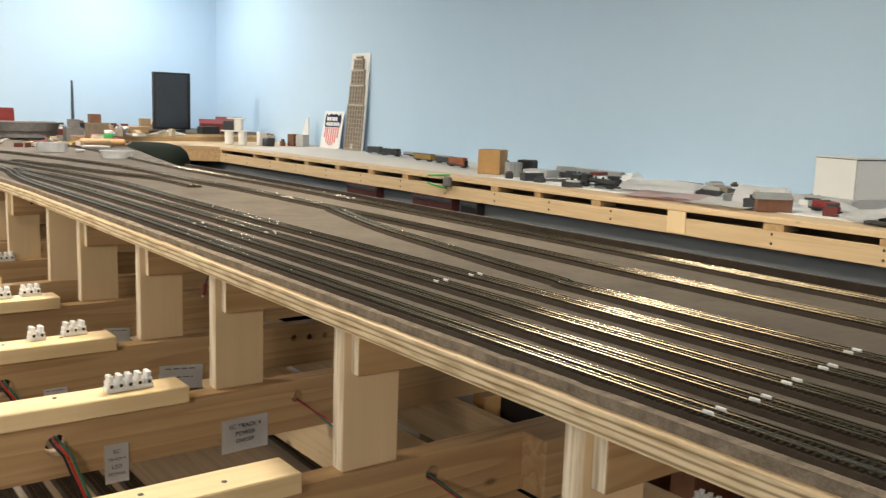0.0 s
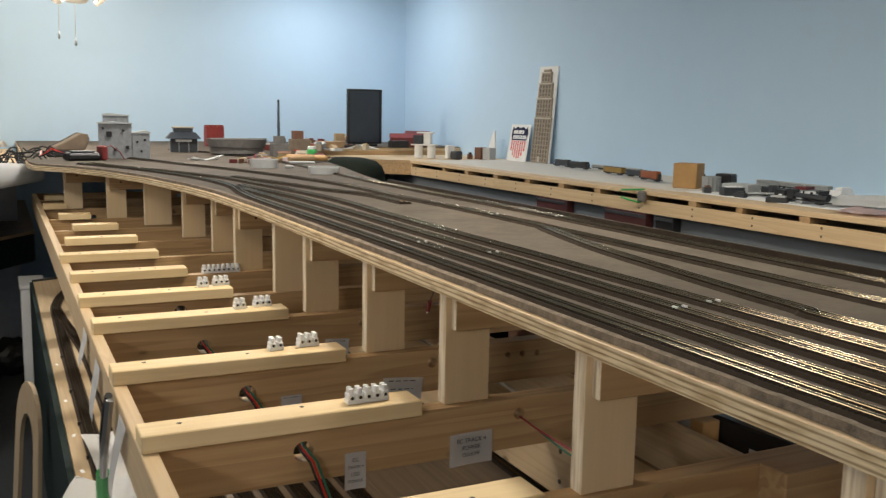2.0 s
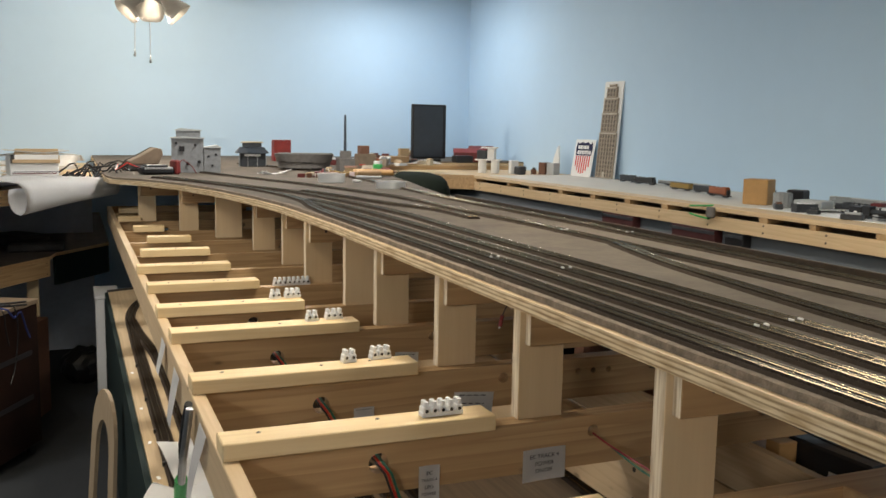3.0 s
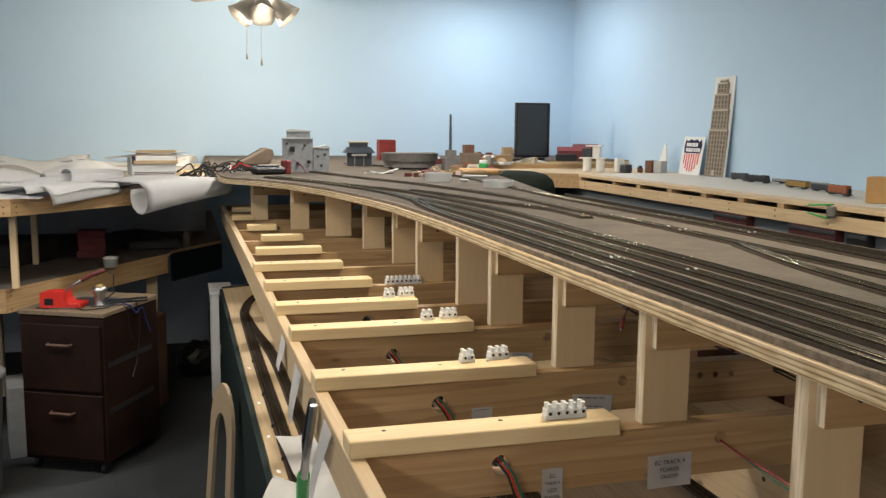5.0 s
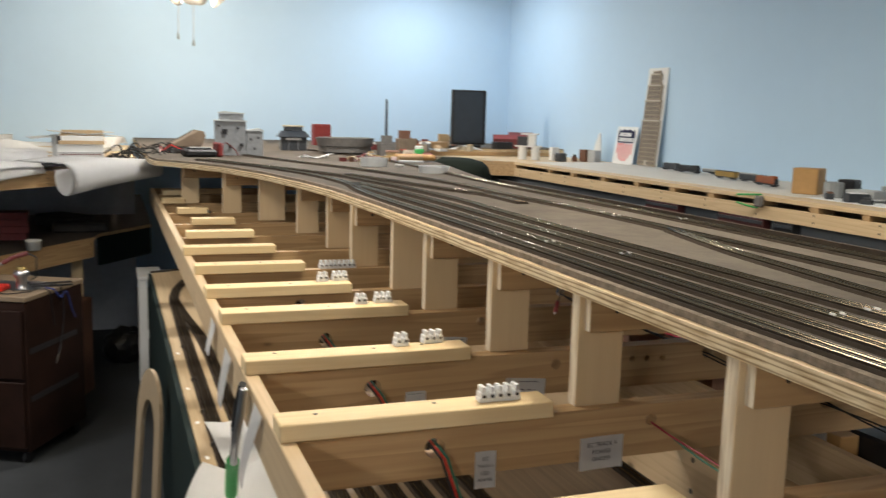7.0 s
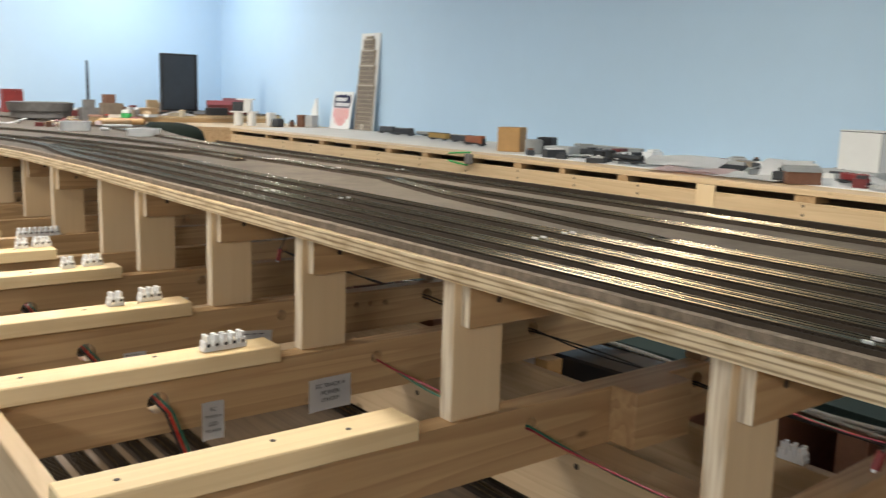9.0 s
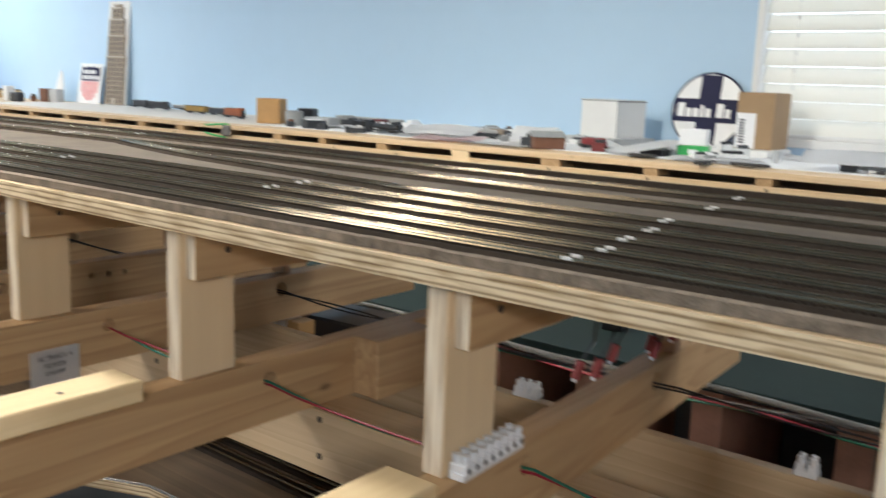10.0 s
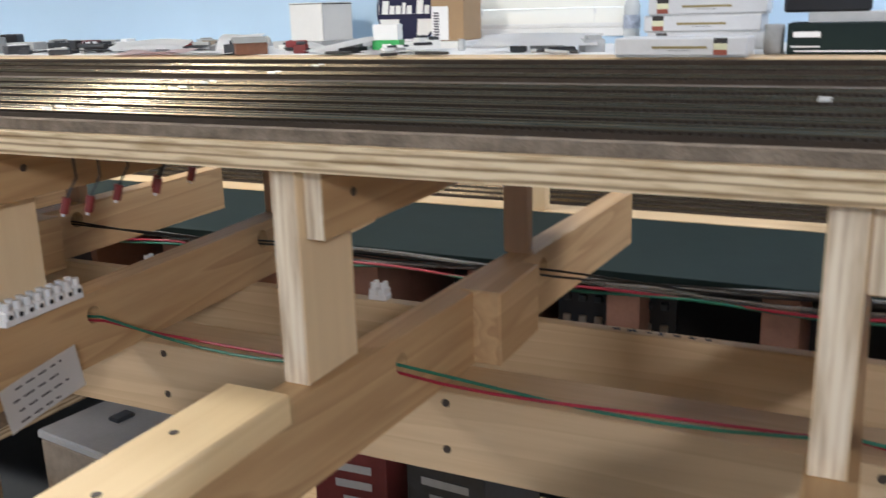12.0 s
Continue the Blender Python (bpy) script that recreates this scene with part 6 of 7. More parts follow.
BZ = 1.1962


def paper_pile():
    rnd = random.Random(77)
    k = 0
    for x, y in ((-0.93, 4.46), (-1.2, 4.44), (-1.5, 4.45), (-1.8, 4.45), (-1.0, 4.75), (-1.35, 4.8), (-1.7, 4.8), (-0.72, 4.62), (-0.62, 5.0), (-1.0, 5.15), (-1.4, 5.2), (-1.8, 5.2), (-0.6, 5.4), (-1.1, 5.55), (-1.6, 5.6), (-0.35, 5.2), (-0.25, 5.5), (-0.75, 5.8), (-1.3, 6.0), (-0.35, 5.9), (-1.9, 5.9)):
        w, d = rnd.uniform(0.42, 0.62), rnd.uniform(0.32, 0.50)
        near = y < 4.7 or x > -0.66
        turn = rnd.choice((-6, 4, 9)) if x < -0.8 else rnd.uniform(46, 58)
        sheet_of_paper((x, y + (0.0 if not near else 0.03), BZ + 0.0012 * k), w * (0.75 if near else 1), d * (0.75 if near else 1), turn, rnd.uniform(0.05, 0.13) * (0.22 if near else 1), "large crumpled white plan sheet on the bench", 40 + k, None, 12)
        k += 1
    # flat sheets further back
    for x, y, turn in ((-0.45, 6.45, 8), (-1.05, 6.55, -5), (-1.7, 6.5, 4), (-2.35, 6.4, -8), (-2.45, 5.6, 6), (-2.5, 4.85, -4), (-0.4, 7.2, -6), (-1.15, 7.3, 5), (-1.9, 7.25, -3), (-2.55, 7.3, 4)):
        sheet_of_paper((x, y, BZ + 0.0012 * k), rnd.uniform(0.62, 0.74), rnd.uniform(0.66, 0.84), turn, rnd.uniform(0.03, 0.07), "large flat white plan sheet on the bench", 40 + k, None, 12)
        k += 1


paper_pile()


def rolled_plan(at, length, r, turn, label, tail=0.25, droop=0.0):
    """A loosely rolled sheet of paper with a free end."""
    ob = thing("rolled_plan", at, label, "rolled paper", "rolled plans", turn)
    bm = bmesh.new()
    prof = []
    for k in range(30):
        a = math.pi * 2.6 * k / 29 - math.pi / 2
        rr = r * (1 - 0.012 * k)
        prof.append((-rr * math.cos(a) * 1.0, r + rr * math.sin(a)))
    prof = [(tail, 0.001 + droop), (tail * 0.5, 0.001 + droop * 0.3)] + prof
    ra = [bm.verts.new((x, -length / 2 * (1.0 + 0.1 * i / len(prof)), z)) for i, (x, z) in enumerate(prof)]
    rb = [bm.verts.new((x * 0.85, length / 2, z * 0.85)) for x, z in prof]
    for i in range(len(prof) - 1):
        bm.faces.new((ra[i], ra[i + 1], rb[i + 1], rb[i]))
    bmesh.ops.solidify(bm, geom=list(bm.faces), thickness=0.0008)
    part("sheet", bm, PAPER, ob, smooth=True)


rolled_plan((-0.56, 5.02, BZ + 0.02), 0.36, 0.045, -38, "rolled white plan on the bench", 0.30)
rolled_plan((-0.64, 4.92, BZ + 0.02), 0.32, 0.036, -55, "rolled white plan on the bench", 0.2)


def draped_plan(mid, length, back, fall, curl, label, lip=0.012):
    """A sheet that lies on the bench and rolls over its slanted edge."""
    ob = thing("draped_plan", (*mid, BZ + 0.03), label, "paper")
    d = Vector((0.83, 1.05, 0)).normalized()
    n = Vector((d.y, -d.x, 0))
    bm = bmesh.new()
    cols, rows = 14, 18
    g = []
    for i in range(cols + 1):
        u = (i / cols - 0.5) * length
        f = fall * (1.15 - 0.45 * i / cols)
        line = []
        for j in range(rows + 1):
            v = j / rows
            if v < 0.4:
                off, z = lip - (back + lip) * (1 - v / 0.4), 0.010 + 0.012 * math.sin(5 * u + 2)
            else:
                q = (v - 0.4) / 0.6
                ang = curl * q
                r = f / (1 - math.cos(min(curl, math.pi)))
                r *= 1 - 0.22 * max(0.0, ang - 2.4)
                off = lip + r * math.sin(ang) * 0.8
                z = 0.010 + 0.012 * math.sin(5 * u + 2) * (1 - q) - r * (1 - math.cos(ang))
            p = d * u + n * off
            line.append(bm.verts.new((p.x, p.y, z)))
        g.append(line)
    for i in range(cols):
        for j in range(rows):
            bm.faces.new((g[i][j], g[i + 1][j], g[i + 1][j + 1], g[i][j + 1]))
    bmesh.ops.solidify(bm, geom=list(bm.faces), thickness=0.001)
    part("sheet", bm, PAPER, ob, smooth=True)


draped_plan((-0.165, 5.075), 0.74, 0.22, 0.150, 4.9, "long white plan sheet rolled over the bench edge", 0.055)
draped_plan((-0.60, 4.615), 0.46, 0.25, 0.065, 1.5, "white plan sheet that laps over the bench edge")
draped_plan((-0.74, 4.46), 0.22, 0.30, 0.018, 1.4, "crumpled white plan sheet at the bench corner")


def open_carton():
    ob = thing("open_carton", (-0.29, 5.31, BZ + 0.048), "white cardboard carton with wide grey lid and pale boards on top", "carton", turn=9)
    part("body", boxed(-0.115, 0.115, -0.10, 0.12, 0, 0.108, 0.002), WHITE_CARD, ob)
    part("stripe", boxed(-0.105, 0.105, -0.1018, -0.1004, 0.010, 0.014), MAROON, ob)
    part("stripe", boxed(-0.105, 0.112, -0.1018, -0.1004, 0.019, 0.0225), INK, ob)
    part("corner_tab", boxed(-0.114, -0.094, -0.1022, -0.1004, 0.064, 0.108), DARK, ob, "dark corner tab")
    for k, (z, tilt) in enumerate(((0.112, -5), (0.119, 4))):
        p = part("lid", boxed(-0.235 + 0.10 * k, 0.17 + 0.05 * k, -0.09, 0.13, 0, 0.003), GREY_LIGHT, ob, "pale grey card lid")
        p.matrix_basis = pose(0, 0, z, 0, tilt, 0)
    for k in range(4):
        p = part("board_edge", boxed(-0.105 + 0.006 * k, 0.12, -0.115 + 0.016 * k, -0.100 + 0.016 * k, 0.066 + 0.017 * k, 0.084 + 0.018 * k, 0.001), KRAFT_PALE, ob)
    return ob


open_carton()


def cable_heap():
    ob = thing("cable_heap", (0.02, 5.35, BZ), "tangle of dark cables at the bench end", "cables")
    rnd = random.Random(8)
    for k in range(9):
        bm = bmesh.new()
        pts = [(-0.24 + 0.02 * k, -0.10 + 0.02 * k, 0.02)]
        for j in range(7):
            pts.append((pts[-1][0] + rnd.uniform(0.0, 0.085), pts[-1][1] + rnd.uniform(-0.05, 0.07), rnd.uniform(0.015, 0.12)))
        tube(bm, [tuple(p) for p in smooth_path(pts, 0.02)], 0.0045, 6)
        part("cable", bm, (BLACK, DARK, BLACK, DARK)[k % 4], ob)


cable_heap()


BAG_TAN = plain("tan_bag", (0.20, 0.145, 0.10), 0.8, vary=0.2)


def tan_case():
    ob = thing("padded_case", (0.27, 5.46, TZ), "slumped dark case with a tan padded lid", "case", turn=14)
    ob.matrix_world = pose(0.27, 5.46, TZ, 0, 0, 14) @ Matrix.Diagonal((0.78, 0.78, 0.78, 1))
    part("base", boxed(-0.13, 0.11, -0.06, 0.09, 0, 0.045, 0.012), DARK, ob)
    for name, mat, y0, y1, lift in (("padding", BAG_TAN, -0.055, 0.05, 0.0), ("dark_lining", DARK, 0.051, 0.075, 0.004)):
        bm = bmesh.new()
        prism(bm, [(-0.12, 0.046), (0.10, 0.046), (0.135, 0.12), (0.125, 0.158 + lift), (0.08, 0.165 + lift), (-0.03, 0.105 + lift), (-0.11, 0.07 + lift)], y0, y1)
        bmesh.ops.transform(bm, matrix=Matrix(((1, 0, 0, 0), (0, 0, 1, 0), (0, 1, 0, 0), (0, 0, 0, 1))), verts=bm.verts)
        bmesh.ops.bevel(bm, geom=list(bm.edges), offset=0.008, segments=2, affect="EDGES", profile=0.5)
        part(name, bm, mat, ob)


tan_case()


# ---- on and under the lower level ----
def rolling_cabinet():
    ob = thing("rolling_cabinet", (-0.475, 4.135, 0), "dark brown two-drawer rolling cabinet with a worn wooden top", "cabinet", turn=-27)
    W, D = 0.40, 0.46
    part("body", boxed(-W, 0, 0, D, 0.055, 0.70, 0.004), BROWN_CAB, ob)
    part("top", boxed(-W - 0.004, 0.004, -0.006, D + 0.004, 0.7005, 0.722, 0.003), WORN_SHADED_WOOD, ob, "worn wooden top")
    for z0, z1 in ((0.075, 0.36), (0.375, 0.665)):
        dr = part("drawer", boxed(-W + 0.012, -0.012, -0.0145, -0.0008, z0, z1, 0.003), BROWN_CAB, ob)
        bm = bmesh.new()
        zc = (z0 + z1) / 2 + 0.06
        tube(bm, [(-W / 2 - 0.055, -0.014, zc), (-W / 2 - 0.05, -0.035, zc), (-W / 2 + 0.05, -0.035, zc), (-W / 2 + 0.055, -0.014, zc)], 0.006, 8)
        part("handle", bm, BROWN_PULL, dr, "pale brown bow handle")
    for x, y in ((-0.035, 0.035), (-W + 0.035, 0.035), (-0.035, D - 0.035), (-W + 0.035, D - 0.035)):
        bm = bmesh.new()
        rod(bm, (x - 0.009, y, 0.026), (x + 0.009, y, 0.026), 0.026, 16)
        block(bm, x - 0.013, x + 0.013, y - 0.008, y + 0.008, 0.03, 0.0545)
        part("castor", bm, BLACK, ob)
    return ob


BROWN_PULL = plain("pull_brown", (0.14, 0.08, 0.06), 0.4)
rolling_cabinet()
CM = pose(-0.475, 4.135, 0.7225, 0, 0, -27)


def on_cabinet(x, y, z=0.0):
    p = CM @ Vector((x, y, z))
    return (p.x, p.y, p.z)


def solder_station():
    ob = thing("soldering_station", on_cabinet(-0.27, 0.10), "red soldering station with its iron resting in the holder", "soldering station", turn=-20)
    bm = bmesh.new()
    prism(bm, [(-0.065, 0), (0.075, 0), (0.045, 0.035), (0.03, 0.07), (-0.065, 0.065)], -0.045, 0.045)
    bmesh.ops.transform(bm, matrix=pose(0, 0, 0, 90, 0, 0), verts=bm.verts)
    part("case", bm, RED_BRIGHT, ob)
    part("front_panel", boxed(-0.045, -0.005, -0.0462, -0.0452, 0.012, 0.04), BLACK, ob)
    part("holder", boxed(0.05, 0.115, -0.045, 0.045, 0.0, 0.022, 0.004), RED_BRIGHT, ob)
    bm = bmesh.new()
    tube(bm, [(0.02, 0, 0.06), (0.07, 0, 0.095), (0.10, 0.01, 0.115)], 0.007, 8)
    part("coil", bm, STEEL, ob)
    bm = bmesh.new()
    tube(bm, [(0.10, 0.01, 0.115), (0.145, 0.02, 0.14), (0.20, 0.03, 0.158)], 0.010, 8)
    part("iron_grip", bm, MAROON, ob, "dark red iron grip")
    bm = bmesh.new()
    tube(bm, [(0.20, 0.03, 0.158), (0.235, 0.035, 0.14), (0.235, 0.03, 0.06), (0.20, 0.02, 0.03), (0.24, 0.0, 0.012)], 0.004, 6)
    part("cord", bm, BLACK, ob)


solder_station()


def tip_cleaner():
    ob = thing("tip_cleaner", on_cabinet(-0.11, 0.16), "brass wool tip cleaner in a steel cup", "tip cleaner")
    bm = bmesh.new()
    lathe(bm, [(0.026, 0), (0.022, 0.004), (0.022, 0.048), (0.032, 0.056), (0.034, 0.07), (0.026, 0.085)], 20)
    part("cup", bm, STEEL, ob, smooth=True)
    bm = bmesh.new()
    lathe(bm, [(0.025, 0.083), (0.020, 0.098), (0.0001, 0.102)], 14)
    part("wool", bm, BRASS, ob)


tip_cleaner()
for k, (x, y, l, turn) in enumerate(((-0.02, 0.25, 0.16, 10), (-0.06, 0.30, 0.18, 16), (-0.14, 0.30, 0.12, -30))):
    bm = bmesh.new()
    block(bm, -l / 2, l / 2, -0.006, 0.006, 0, 0.008, 0.002)
    solid("hobby_tool", bm, BLACK if k < 2 else STEEL, "thin dark hobby tool on the cabinet", "tool", at=on_cabinet(x, y, 0.0003), turn=turn)
block_thing("silicone_mat", on_cabinet(-0.17, 0.22, 0.0002), 0.24, 0.18, 0.003, -25, GREY_LOCO, "dark work mat on the cabinet top", "mat", 0.001)


def cabinet_cords():
    ob = thing("cord_bundle", on_cabinet(0, 0, 0), "blue and black cords that hang over the cabinet side", "cords", turn=-27)
    for k, (pts, mat) in enumerate((
            ([(-0.12, 0.10, 0.004), (-0.04, 0.13, 0.006), (0.012, 0.16, 0.0), (0.013, 0.18, -0.09), (0.012, 0.20, -0.16)], BLACK),
            ([(-0.05, 0.24, 0.006), (0.012, 0.25, 0.0), (0.014, 0.27, -0.12), (0.012, 0.24, -0.26), (0.012, 0.20, -0.33)], BLACK),
            ([(-0.02, 0.19, 0.006), (0.013, 0.20, -0.002), (0.015, 0.24, -0.045), (0.013, 0.30, -0.03), (0.012, 0.34, -0.11), (0.012, 0.37, -0.16)], CORD_BLUE),
            ([(-0.33, 0.02, 0.004), (-0.26, 0.015, 0.006), (-0.16, 0.05, 0.005), (-0.10, 0.03, 0.004), (-0.03, 0.10, 0.005)], BLACK))):
        bm = bmesh.new()
        tube(bm, [tuple(p) for p in smooth_path(pts, 0.02)], 0.0028 if mat is BLACK else 0.004, 6)
        part("cord", bm, mat, ob)
    for z in (-0.235, -0.44):
        part("tape", boxed(0.0008, 0.0016, 0.02, 0.40, z - 0.012, z + 0.012), TAPE_GREY, ob, "grey strip along the cabinet side")


CORD_BLUE = plain("cord_blue", (0.02, 0.035, 0.16), 0.5)
TAPE_GREY = plain("tape_grey", (0.026, 0.024, 0.026), 0.35)
cabinet_cords()
LZ = 0.7902


def white_tub():
    ob = thing("white_tub", (-0.50, 5.02, LZ), "small white plastic tub on the lower bench edge", "tub")
    bm = bmesh.new()
    lathe(bm, [(0.032, 0), (0.037, 0.042), (0.040, 0.044), (0.040, 0.050), (0.037, 0.050), (0.035, 0.01), (0.001, 0.008)], 20)
    part("bowl", bm, WHITE_CARD, ob, smooth=True)


white_tub()
for k in range(4):
    block_thing("red_carton", (-0.63 + 0.006 * (k % 2), 5.45, LZ + 0.037 * k), 0.14, 0.12, 0.036, 4 * (k % 3), RED, "small red model kit carton in a stack", "carton", 0.001)
for k, (x, y, w, d, h) in enumerate(((-0.30, 5.75, 0.3, 0.2, 0.05), (-0.1, 5.9, 0.25, 0.12, 0.09), (-0.4, 6.0, 0.2, 0.3, 0.07), (-1.0, 5.3, 0.4, 0.25, 0.12), (-1.4, 5.1, 0.3, 0.2, 0.2))):
    if x < -0.24:
        block_thing("dark_bag", (x, y, LZ), w, d, h, 20 * k, DARK, "dark soft bag on the lower bench", "bag", 0.012)


def waste_bin():
    ob = thing("waste_bin", (-1.01, 4.05, 0), "tall white plastic waste bin on the floor", "bin")
    bm = bmesh.new()
    lathe(bm, [(0.115, 0), (0.122, 0.01), (0.148, 0.50), (0.156, 0.505), (0.156, 0.520), (0.145, 0.520), (0.118, 0.02), (0.001, 0.018)], 32)
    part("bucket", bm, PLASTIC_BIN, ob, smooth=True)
    bm = bmesh.new()
    lathe(bm, [(0.1562, 0.495), (0.160, 0.500), (0.160, 0.518), (0.1565, 0.521)], 32)
    part("rim", bm, PLASTIC_BIN, ob, smooth=True)


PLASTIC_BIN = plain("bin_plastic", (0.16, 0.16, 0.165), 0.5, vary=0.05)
waste_bin()
carton((-0.80, 4.62, 0.0), 0.30, 0.25, 0.33, 12, GREY_MODEL, "grey-white carton on the floor behind the cabinet", flap=False)
carton((-0.335, 5.14, 0.0), 0.13, 0.20, 0.50, -20, BRICK_BROWN, "dark brown carton standing on the floor", flap=True)


def white_stand():
    ob = thing("white_stand", (0.047, 4.965, 0), "white painted wooden stand below the bench", "stand")
    for x, y in ((-0.033, 0), (0.033, 0), (-0.033, 0.25), (0.033, 0.25)):
        part("leg", boxed(x - 0.020, x + 0.020, y - 0.018, y + 0.018, 0, 0.632, 0.002), WHITE, ob)
    part("top", boxed(-0.060, 0.060, -0.025, 0.28, 0.6322, 0.65, 0.002), WHITE, ob)
    part("rail", boxed(-0.0125, 0.0125, -0.012, 0.012, 0.32, 0.36, 0.001), WHITE, ob)


white_stand()


def floor_bag(at, label):
    bm = bmesh.new()
    bmesh.ops.create_icosphere(bm, subdivisions=3, radius=1.0)
    rnd = random.Random(3)
    for v in bm.verts:
        f = 1 + 0.14 * noise.noise(v.co * 2.2)
        v.co = Vector((v.co.x * 0.13 * f, v.co.y * 0.11 * f, max(0, (v.co.z + 0.75)) * 0.12 * f))
    solid("tool_bag", bm, BLACK, label, "bag", at=at)


floor_bag((-0.07, 5.75, 0), "black tool bag on the floor")


# pale plywood with the shade beside the deck put into its colour
OFFCUT_SHADED = wood("offcut_ply_shaded", (0.40, 0.31, 0.205), (0.28, 0.205, 0.13), "z", rings=0.2, knots=False)


def curved_offcut():
    ob = thing("plywood_offcut", (0.012, 3.05, 0), "curved pale plywood offcut leaning on the deck side", "plywood")
    bm = bmesh.new()
    pts = []
    for k in range(13):
        a = math.pi * k / 12
        pts.append((0.13 * math.cos(a), 0.50 + 0.17 * math.sin(a)))
    inner = []
    for k in range(13):
        a = math.pi * (12 - k) / 12
        inner.append((0.075 * math.cos(a), 0.46 + 0.11 * math.sin(a)))
    out = [(0.15, 0.0)] + pts + [(-0.16, 0.0), (-0.105, 0.0)] + inner + [(0.10, 0.0)]
    prism(bm, out, -0.006, 0.006)
    bmesh.ops.transform(bm, matrix=Matrix(((0, 0, 1, 0), (1, 0, 0, 0), (0, 1, 0, 0), (0, 0, 0, 1))), verts=bm.verts)
    part("board", bm, OFFCUT_SHADED, ob)
    ob.matrix_world = pose(-0.065, 3.10, 0) @ pose(0, 0, 0, 0, 4, 13)


curved_offcut()
sheet_of_paper((0.135, 2.19, 0.7295), 0.105, 0.32, 4, 0.012, "white sheet of paper on the staging tracks", 61)
sheet_of_paper((0.085, 1.86, 0.7305), 0.19, 0.34, -16, 0.035, "curled white plan sheet on the staging tracks", 63, None, 12)


# ---- under the bench ----
def metal_case():
    ob = thing("metal_case", (0.965, 0.79, 0.3605), "tan case with a grey metal lid below the bench", "case", turn=-8)
    part("body", boxed(-0.095, 0.095, -0.085, 0.085, 0, 0.345, 0.003), STONE, ob)
    part("lid", boxed(-0.098, 0.098, -0.088, 0.088, 0.3455, 0.360, 0.003), GREY_LIGHT, ob, "grey metal lid")
    part("latch", boxed(-0.02, 0.015, -0.012, 0.012, 0.3605, 0.368, 0.002), GREY_LOCO, ob, "dark latch")


def under_bench():
    metal_case()
    for x, y, w, d, h, turn, mat, label in ((0.74, 1.02, 0.17, 0.20, 0.33, 4, KRAFT, "brown carton below the bench"), (1.38, 0.56, 0.24, 0.15, 0.22, 3, MAROON, "dark red carton below the bench"), (1.40, 0.36, 0.24, 0.16, 0.21, -4, GREY_LOCO, "dark grey carton with a pale label below the bench"), (0.95, -0.40, 0.30, 0.35, 0.16, 8, MAROON, "dark red carton below the bench"), (1.35, -0.10, 0.30, 0.28, 0.20, 12, GREY_LOCO, "dark grey carton below the bench"), (0.55, 0.45, 0.22, 0.26, 0.14, -6, BRICK_BROWN, "brown carton below the bench")):
        c = carton((x, y, 0.3605), w, d, h, turn, mat, label)
        for k in range(3):
            part("print_bar", boxed(-w / 2 - 0.0012, -w / 2 - 0.0002, -d * 0.3, d * (0.1 + 0.1 * k), h * (0.45 + 0.15 * k), h * (0.52 + 0.15 * k)), GREY_LIGHT, c)
    solid("storage_shelf", boxed(0.25, 1.58, -2.2, 1.28, 0.33, 0.36), PLY_FACE, "plywood storage shelf below the bench", "shelf")


under_bench()


def power_box():
    ob = thing("power_supply", (1.29, 1.34, 0.7195), "black power supply box with a white mark on the lower deck", "electrical box", turn=4)
    part("case", boxed(-0.07, 0.07, -0.10, 0.10, 0, 0.205, 0.005), BLACK, ob)
    part("print_bar", boxed(-0.0712, -0.0702, -0.035, -0.005, 0.13, 0.165), PAPER, ob, "white mark")
    bm = bmesh.new()
    tube(bm, smooth_path([(0, -0.1, 0.10), (0.02, -0.16, 0.12), (-0.06, -0.22, 0.05), (-0.02, -0.30, 0.012)], 0.02), 0.005, 8)
    part("cord", bm, BLACK, ob)
    carton((1.19, 1.53, 0.7195), 0.12, 0.10, 0.165, 6, KRAFT, "small brown carton on the lower deck")
    block_thing("wooden_post", (1.19, 1.425, 0.7195), 0.045, 0.04, 0.20, 0, TAN, "short brown wooden post on the lower deck", "post", 0.002)
    tent_sheet((1.185, 1.50, 0.8872), 0.10, 0.12, 0.035, 20, "crumpled clear and white plastic pouch on a carton")


power_box()


def relay_board(y):
    ob = thing("relay_board", (1.68, y, 0.4305), "black relay board with cream terminals in a deck cell", "relay board", "relay boards")
    part("board", boxed(0, 0.02, -0.12, 0.12, 0, 0.36, 0.001), BLACK, ob)
    for k in range(7):
        for z in (0.29, 0.335):
            part("terminal", boxed(-0.010, -0.0002, -0.105 + 0.033 * k, -0.09 + 0.033 * k, z, z + 0.014, 0.001), STONE if z < 0.3 else GREY_LOCO, ob)


relay_board(0.17)


